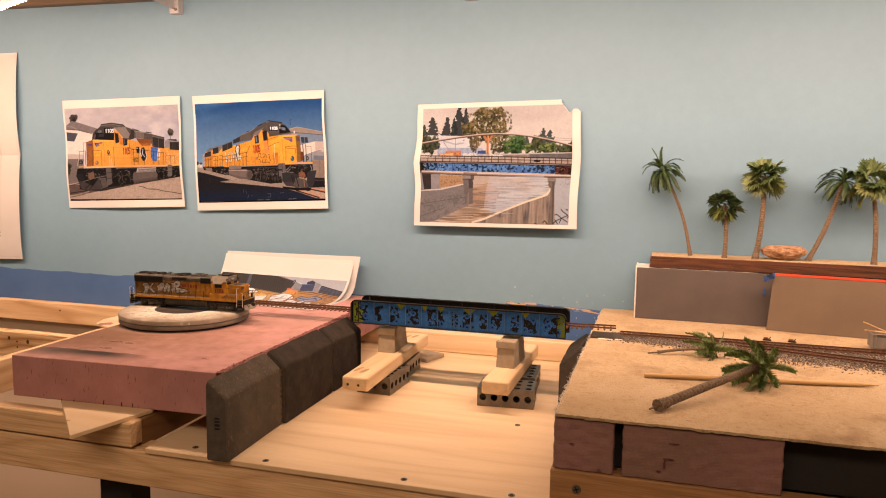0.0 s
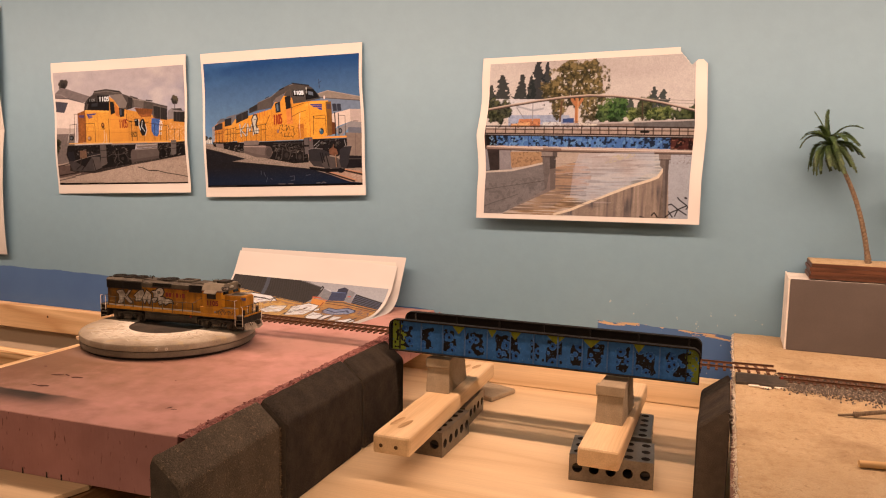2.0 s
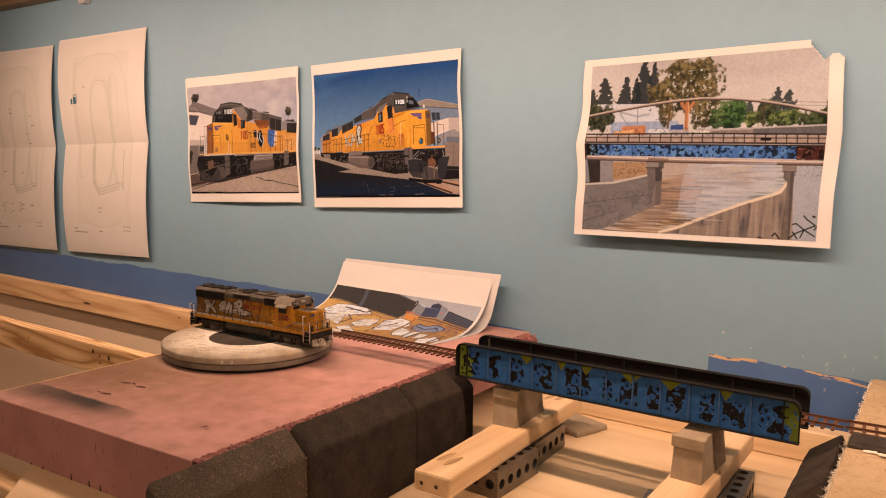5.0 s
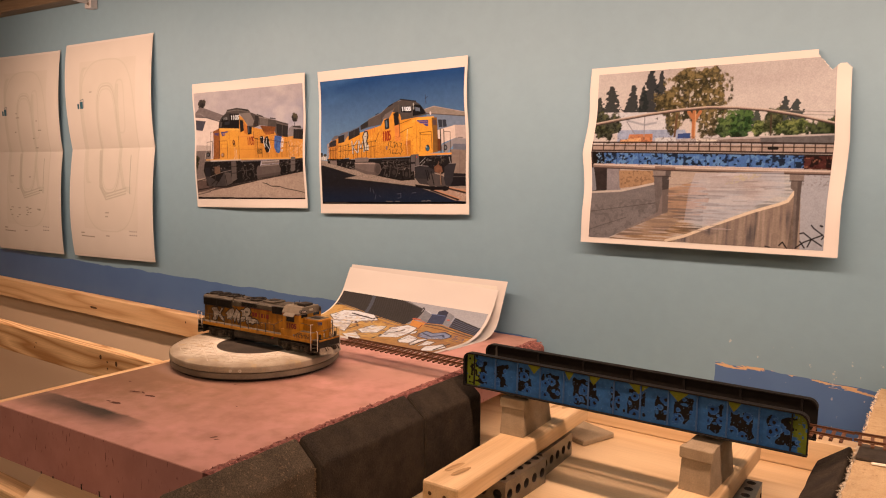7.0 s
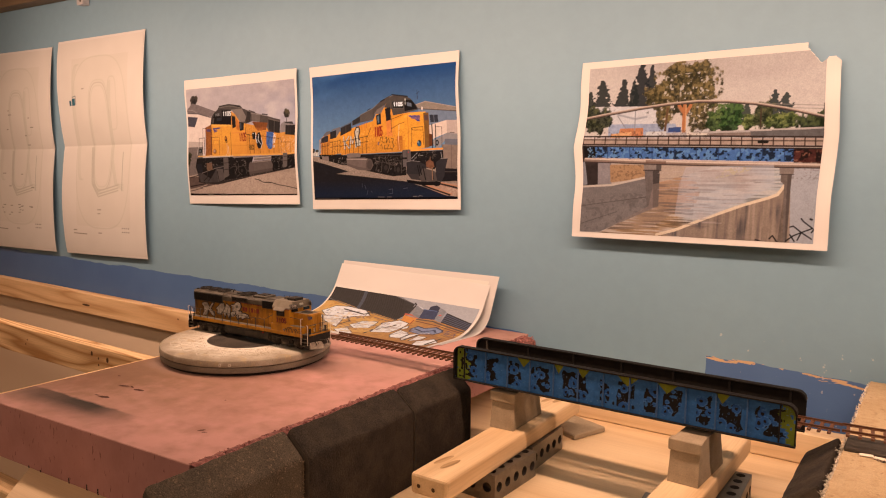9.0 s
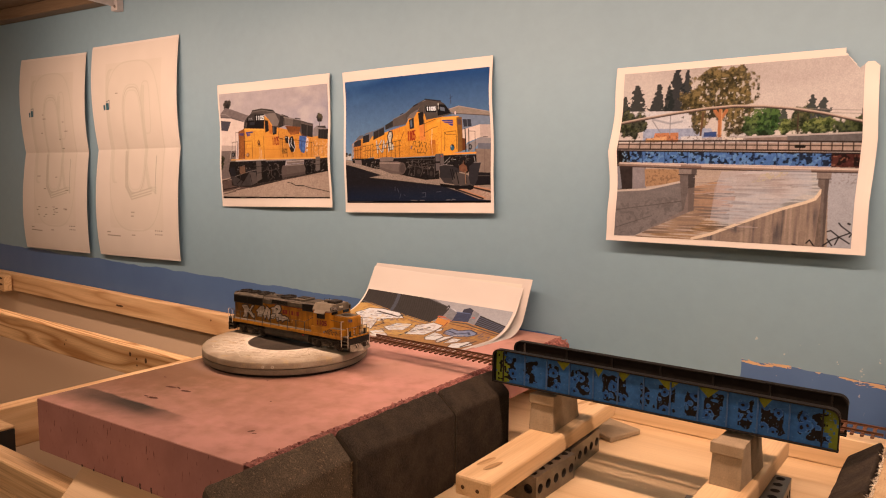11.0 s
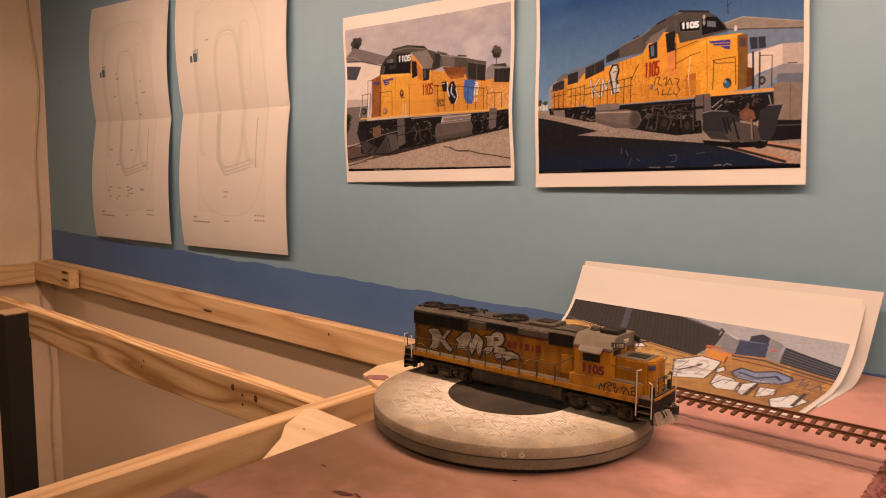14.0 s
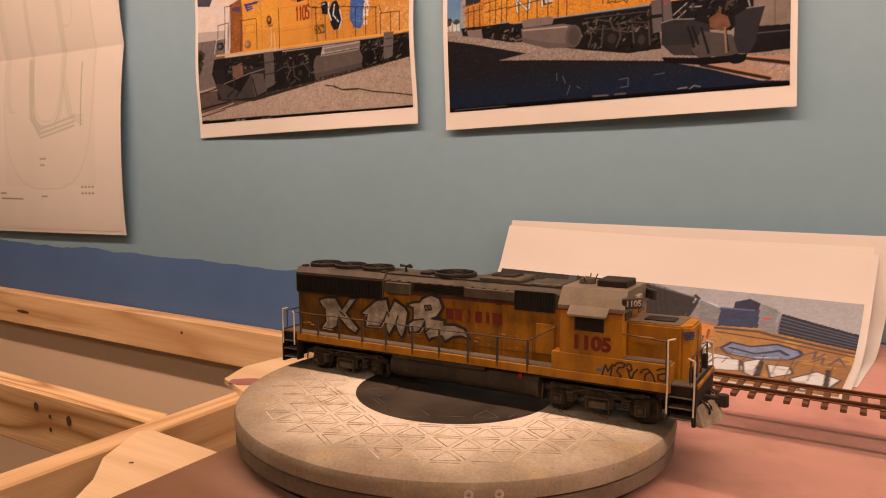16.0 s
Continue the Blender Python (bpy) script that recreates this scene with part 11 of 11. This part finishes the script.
    s.stroke((52, 48, 58), 0.009, 0.785, 0.349, 0.816, 0.464, 0.831, 0.118, 0.806, 0.162, 0.785, 0.349)
    s.area((234, 214, 194), 0.836, 0.358, 0.883, 0.376, 0.898, 0.260, 0.862, 0.140)
    s.stroke((52, 48, 58), 0.009, 0.836, 0.358, 0.883, 0.376, 0.898, 0.260, 0.862, 0.140, 0.836, 0.358)
    s.area((234, 214, 194), 0.898, 0.167, 0.939, 0.353, 0.991, 0.264, 0.975, 0.087, 0.929, 0.020)
    s.stroke((52, 48, 58), 0.009, 0.898, 0.167, 0.939, 0.353, 0.991, 0.264, 0.975, 0.087, 0.929, 0.020, 0.898, 0.167)
    s.area((136, 138, 152), 0.713, 0.553, 0.728, 0.633, 0.775, 0.611, 0.831, 0.669, 0.883, 0.633, 0.893, 0.593, 0.872, 0.500, 0.816, 0.433, 0.739, 0.460, mottle=0.3)
    s.stroke((40, 50, 78), 0.016, 0.713, 0.553, 0.728, 0.633, 0.775, 0.611, 0.831, 0.669, 0.883, 0.633, 0.893, 0.593, 0.872, 0.500, 0.816, 0.433, 0.739, 0.460, 0.713, 0.553)
    s.stroke((46, 60, 86), 0.022, 0.734, 0.567, 0.795, 0.527, 0.842, 0.607, 0.862, 0.567)
    s.stroke((234, 214, 194), 0.01, 0.800, 0.469, 0.847, 0.509)
    s.stroke((110, 84, 96), 0.01, 0.893, 0.589, 0.919, 0.647, 0.919, 0.553, 0.939, 0.633)
    s.stroke((110, 84, 96), 0.01, 0.919, 0.518, 0.939, 0.593, 0.939, 0.500)
    s.stroke((110, 84, 96), 0.01, 0.955, 0.509, 0.970, 0.607, 0.986, 0.522)
    s.stroke((110, 84, 96), 0.01, 0.276, 0.584, 0.358, 0.616, 0.348, 0.696)
    s.stroke((110, 84, 96), 0.01, 0.420, 0.660, 0.548, 0.624)
    s.stroke((110, 84, 96), 0.01, 0.173, 0.669, 0.296, 0.713)
    s.stroke((58, 46, 44), 0.02, 0.173, 0.718, 0.332, 0.682, 0.384, 0.753)
    s.stroke((58, 46, 44), 0.02, 0.590, 0.122, 0.569, 0.300)
    s.stroke((58, 46, 44), 0.02, 0.348, 0.282, 0.337, 0.447, 0.265, 0.571)
    s.stroke((58, 46, 44), 0.02, 0.574, 0.376, 0.605, 0.576)
    s.stroke((58, 46, 44), 0.02, 0.960, 0.407, 0.970, 0.127)
    s.stroke((58, 46, 44), 0.02, 0.821, 0.402, 0.836, 0.144)
    s.stroke((120, 78, 44), 0.004, 0.520, 0.620, 0.525, 0.400)
    s.stroke((120, 78, 44), 0.004, 0.557, 0.608, 0.562, 0.380)
    s.stroke((120, 78, 44), 0.004, 0.594, 0.596, 0.599, 0.360)
    s.stroke((120, 78, 44), 0.004, 0.631, 0.584, 0.636, 0.340)
    s.stroke((120, 78, 44), 0.004, 0.668, 0.572, 0.673, 0.320)
    s.stroke((120, 78, 44), 0.004, 0.705, 0.560, 0.710, 0.300)
    s.stroke((120, 78, 44), 0.004, 0.742, 0.548, 0.747, 0.280)
    s.stroke((120, 78, 44), 0.004, 0.779, 0.536, 0.784, 0.260)
    s.stroke((120, 78, 44), 0.004, 0.816, 0.524, 0.821, 0.240)
    s.stroke((120, 78, 44), 0.004, 0.853, 0.512, 0.858, 0.220)
    s.stroke((120, 78, 44), 0.004, 0.890, 0.500, 0.895, 0.200)
    s.stroke((120, 78, 44), 0.004, 0.927, 0.488, 0.932, 0.180)
    s.stroke((120, 78, 44), 0.004, 0.964, 0.476, 0.969, 0.160)
    s.stroke((120, 78, 44), 0.004, 1.001, 0.464, 1.006, 0.140)
    s.fleck((150, 92, 52), 12, 0.6, 0.050, 0.050, 0.950, 0.050, 0.950, 0.600, 0.300, 0.700, 0.050, 0.800, a=0.35)
    s.fleck((236, 180, 100), 9, 0.62, 0.000, 0.050, 0.600, 0.050, 0.600, 0.550, 0.000, 0.750, a=0.5)
    s.fleck((74, 76, 104), 7, 0.67, 0.050, 0.100, 0.600, 0.100, 0.600, 0.550, 0.050, 0.750, a=0.6)
    s.stroke((120, 80, 44), 0.006, 0.560, 0.500, 0.990, 0.500)
    s.stroke((120, 80, 44), 0.005, 0.880, 0.550, 0.890, 0.100)
    # sheen at the grazing angle, put into the ink as a greyer, paler tone
    s.im = (s.im * 0.80 + 0.20 * (0.55 * s.im.mean(-1, keepdims=True) + 0.14)) * (0.88 + 0.20 * s.field(170, 115, 1))[..., None]
    return s


def plan_sheet(seed, legends):
    """Faint printed track plan: nested loops, a yard and small legends."""
    s = Sheet(210, 330, (229, 198, 169), seed)
    s.asp = 0.64
    pale, grey = (213, 186, 156), (200, 174, 145)

    def loop(x, y, rx, ry, w, c, a0=0, a1=360, p=3.2):
        q = []
        for k in range(49):
            a = radians(a0 + (a1 - a0) * k / 48)
            ca, sa = math.cos(a), math.sin(a)
            q += [x + rx * math.copysign(abs(ca) ** (2 / p), ca), y + ry * math.copysign(abs(sa) ** (2 / p), sa)]
        s.stroke(c, w, *q, a=0.75)
    s.put(((s.u > 0.18) & (s.u < 0.84) & (s.v > 0.13) & (s.v < 0.92)).astype(float), (222, 192, 162), 0.6)
    loop(0.50, 0.52, 0.33, 0.40, 0.006, pale)
    for d in (0.0, 0.012, 0.026):
        loop(0.50, 0.55, 0.13 - d, 0.26 - d, 0.006, grey if d == 0.012 else pale)
        loop(0.24 + d, 0.62, 0.06, 0.27, 0.006, pale, 90, 270)
        s.stroke(pale, 0.006, 0.62 + d, 0.80, 0.60 + d, 0.45, 0.66 + d, 0.33, 0.76, 0.30 + d)
        s.stroke(grey, 0.006, 0.36 + d, 0.50, 0.38 + d, 0.33, 0.46, 0.27 + d, 0.70, 0.30 + d)
    loop(0.66, 0.70, 0.05, 0.12, 0.006, pale)
    s.stroke((172, 158, 130), 0.004, 0.745, 0.475, 0.745, 0.30)
    s.area((70, 104, 104), 0.175, 0.700, 0.215, 0.700, 0.215, 0.735, 0.175, 0.735)
    s.area((70, 104, 104), 0.140, 0.700, 0.165, 0.700, 0.165, 0.725, 0.140, 0.725)
    s.stroke((60, 80, 80), 0.003, 0.18, 0.740, 0.222, 0.745, 0.222, 0.705)
    for j in range(2):
        for k in range(4):
            s.stroke((96, 82, 70), 0.004, 0.74 + 0.024 * k, 0.125 - 0.018 * j, 0.748 + 0.024 * k, 0.125 - 0.018 * j)
    s.stroke((160, 136, 112), 0.005, 0.13, 0.108, 0.17, 0.108)
    s.stroke((140, 116, 94), 0.004, 0.13, 0.092, 0.30, 0.090)
    s.stroke((150, 126, 104), 0.004, 0.45, 0.098, 0.49, 0.098)
    rng = random.Random(seed)
    for k in range(legends):
        x, y = rng.uniform(0.22, 0.72), rng.choice((rng.uniform(0.16, 0.24), rng.uniform(0.3, 0.8)))
        s.stroke((130, 108, 88), 0.0032, x, y, x + rng.uniform(0.02, 0.05), y)
    s.im *= (0.97 + 0.06 * s.field(8, 12, 2))[..., None]
    return s



def curl_place(c, depth, sway=None):
    """A sheet hung by its corners c = tl, tr, br, bl (x, z on the wall); depth(u, v) is its stand-off, sway(u, v) its sideways bow."""
    def place(u, v):
        x = (c[0][0] * (1 - u) + c[1][0] * u) * v + (c[3][0] * (1 - u) + c[2][0] * u) * (1 - v)
        z = (c[0][1] * (1 - u) + c[1][1] * u) * v + (c[3][1] * (1 - u) + c[2][1] * u) * (1 - v)
        return x + (sway(u, v) if sway else 0), WALL - depth(u, v), z
    return place


def paper_thing(name, label, place, sheet, window, keep=None, blank=(234, 203, 175), picture_label="", res=(44, 36), m=None, front=(0, -1, 0), group="paper on the wall"):
    """A white sheet and, a hair in front of it, its printed picture; window: u0, u1, v0, v1 of the print."""
    t = thing(name, label, "paper print", group, m)
    s = Sheet(*res, blank, 3)
    # soft shading of paper ripples, painted into the blank colour
    s.im *= (0.945 + 0.11 * s.field(5, 5, 2))[..., None]
    ob = new("paper", sheet_mesh("paper", s, place, PRINT, keep))
    ob.parent = t
    u0, u1, v0, v1 = window

    def inner(u, v):
        x, y, z = place(u0 + (u1 - u0) * u, v0 + (v1 - v0) * v)
        return x + 0.0004 * front[0], y + 0.0004 * front[1], z + 0.0004 * front[2]
    kp = (lambda u, v: keep(u0 + (u1 - u0) * u, v0 + (v1 - v0) * v)) if keep else None
    pic = new("printed_picture", sheet_mesh("printed_picture", sheet, inner, PRINT, kp))
    pic.parent = t
    tagged(pic, picture_label)
    return t


paper_thing("wall_print", "letter-size print of a yellow diesel engine under grey sky",
            curl_place(((-1.187, 1.6133), (-0.909, 1.620), (-0.9020, 1.4057), (-1.182, 1.3945)),
                       lambda u, v: 0.003 + 0.003 * np.sin(v * 5 + u * 3) ** 2 + 0.004 * (1 - v) * u + 0.0012 * np.sin(u * 17 + v * 6) * (v > 0.9) * (v - 0.9) * 10,
                       lambda u, v: -0.0022 * u ** 3 * np.sin(v * 3.1) ** 2),
            picture_front_view(), (0.016, 0.984, 0.068, 0.925), picture_label="printed picture of a yellow diesel engine")
paper_thing("wall_print", "letter-size print of a yellow diesel engine under deep blue sky",
            curl_place(((-0.882, 1.6193), (-0.6043, 1.6277), (-0.5940, 1.4120), (-0.873, 1.3992)),
                       lambda u, v: 0.003 + 0.003 * np.sin(v * 4 + u * 2) ** 2 + 0.004 * (1 - v) ** 2 + 0.003 * u ** 4 * np.sin(v * 6) ** 2),
            picture_blue_sky(), (0.016, 0.984, 0.068, 0.930), picture_label="printed picture of a yellow diesel engine in a yard")
paper_thing("wall_print", "curling print of a blue girder bridge over a creek",
            curl_place(((-0.4233, 1.5997), (-0.1390, 1.6070), (-0.1380, 1.3915), (-0.4237, 1.3877)),
                       lambda u, v: 0.003 + 0.015 * (1 - v) ** 1.6 + 0.003 * u * v + 0.004 * np.clip(u * 8 - 7, 0, 1) ** 2 * np.sin(v * 7) ** 2 + 0.003 * np.clip(1 - u * 8, 0, 1) ** 2 * np.sin(v * 9) ** 2,
                       lambda u, v: -0.0050 * (1 - u) ** 3 * np.clip(1 - np.abs(v - 0.52) / 0.26, 0, 1) ** 1.3 + 0.0030 * u ** 4 * np.clip(1 - np.abs(v - 0.56) / 0.3, 0, 1)),
            picture_creek_bridge(), (0.036, 0.952, 0.030, 0.962),
            lambda u, v: ~((v > 0.905 + 0.02 * np.sin(u * 60)) & (u > 0.885 + 0.6 * np.maximum(0, 0.975 - v))), picture_label="printed picture of a blue bridge over a creek", res=(240, 190))


def fold(u, v):
    """Two bellied halves that meet in a sharp crease against the wall."""
    low, high = np.clip(v / 0.51, 0, 1), np.clip((v - 0.51) / 0.49, 0, 1)
    belly = np.where(v < 0.51, 0.0095 * np.sin(np.pi * low) ** 0.8 + 0.006 * (1 - low) ** 2, 0.0085 * np.sin(np.pi * high) ** 0.8)
    return 0.0025 + belly + 0.0010 * np.sin(v * 9 + u * 3)


paper_thing("track_plan", "folded tabloid sheet with a faint printed track plan and notes",
            curl_place(((-1.896, 1.703), (-1.619, 1.7025), (-1.6253, 1.2713), (-1.902, 1.265)), fold), plan_sheet(4, 26), (0.01, 0.99, 0.01, 0.99), res=(40, 120), picture_label="faint printed track plan")
paper_thing("track_plan", "folded tabloid sheet with a faint printed track plan",
            curl_place(((-1.593, 1.710), (-1.2995, 1.713), (-1.3033, 1.2823), (-1.5833, 1.2733)), fold), plan_sheet(9, 3), (0.01, 0.99, 0.01, 0.99), res=(40, 120), picture_label="faint printed track plan")


# ---- prints leaning in the corner of foam and wall ----
LEAN_LEN = 0.216


def lean_place(x_tl, x_tr, x_bl, x_br, back_l, back_r, lift, foot, steep, start, end, span=1.0):
    """A sheet that stands against the wall, bends and runs out over the foam under the track."""
    n = 200
    pts = [(0.0, 0.0)]
    for k in range(n):
        t = k / n
        rise = radians(steep) * min(1.0, max(0.0, 1 - (t - start) / (end - start))) ** 1.25
        pts.append((pts[-1][0] + math.cos(rise) / n * LEAN_LEN, pts[-1][1] - math.sin(rise) / n * LEAN_LEN))
    py, pz = np.array([p[0] for p in pts]), np.array([p[1] for p in pts])
    drop = -pz[-1]

    def place(u, v):
        t = (1 - v) * n * span
        yy, zz = np.interp(t, np.arange(n + 1), py), np.interp(t, np.arange(n + 1), pz)
        x = (x_tl * (1 - u) + x_tr * u) * v + (x_bl * (1 - u) + x_br * u) * (1 - v)
        return x, WALL - (back_l * (1 - u) + back_r * u) - yy, foot + (drop + zz) * (1 + lift * (1 - u))
    return place


LEAN_BACK = lean_place(-0.8075, -0.5260, -0.8160, -0.5440, 0.0070, 0.0170, -0.04, 1.2524, 77, 0.235, 0.45, 0.75)
LEAN_FRONT = lean_place(-0.8080, -0.5380, -0.8160, -0.5480, 0.0110, 0.0190, 0.07, 1.2533, 64, 0.13, 0.50, 0.815)
paper_thing("leaning_print", "blank backing sheet curled behind the leaning print", LEAN_BACK, Sheet(8, 8, (242, 212, 180)), (0.05, 0.95, 0.05, 0.95), picture_label="blank sheet face", front=(0, -0.3, 0.9), group="leaning prints")
paper_thing("leaning_print", "print of an engine hood with graffiti leaning on the wall", LEAN_FRONT, picture_hood_side(), (0.012, 0.984, 0.045, 0.795), picture_label="printed close view of a graffitied engine hood", res=(60, 110), front=(0, -0.5, 0.85), group="leaning prints")

# ---- cable on the side wall ----
CABLE = plain("white_cable", (0.55, 0.45, 0.34), 0.5)
bm = bmesh.new()
ring = []
for k in range(40):
    z = 1.80 - k * 0.030
    cx, cy = -2.126, 1.262 + 0.006 * math.sin(z * 9) + 0.004 * math.sin(z * 21)
    now = [bm.verts.new((cx + 0.0022 * math.cos(a * math.pi / 3), cy + 0.0022 * math.sin(a * math.pi / 3), z)) for a in range(6)]
    if ring:
        for a in range(6):
            bm.faces.new((ring[a], ring[(a + 1) % 6], now[(a + 1) % 6], now[a]))
    ring = now
solid("cable", bm, CABLE, "thin pale cable hanging down the side wall", "cable", smooth=True)
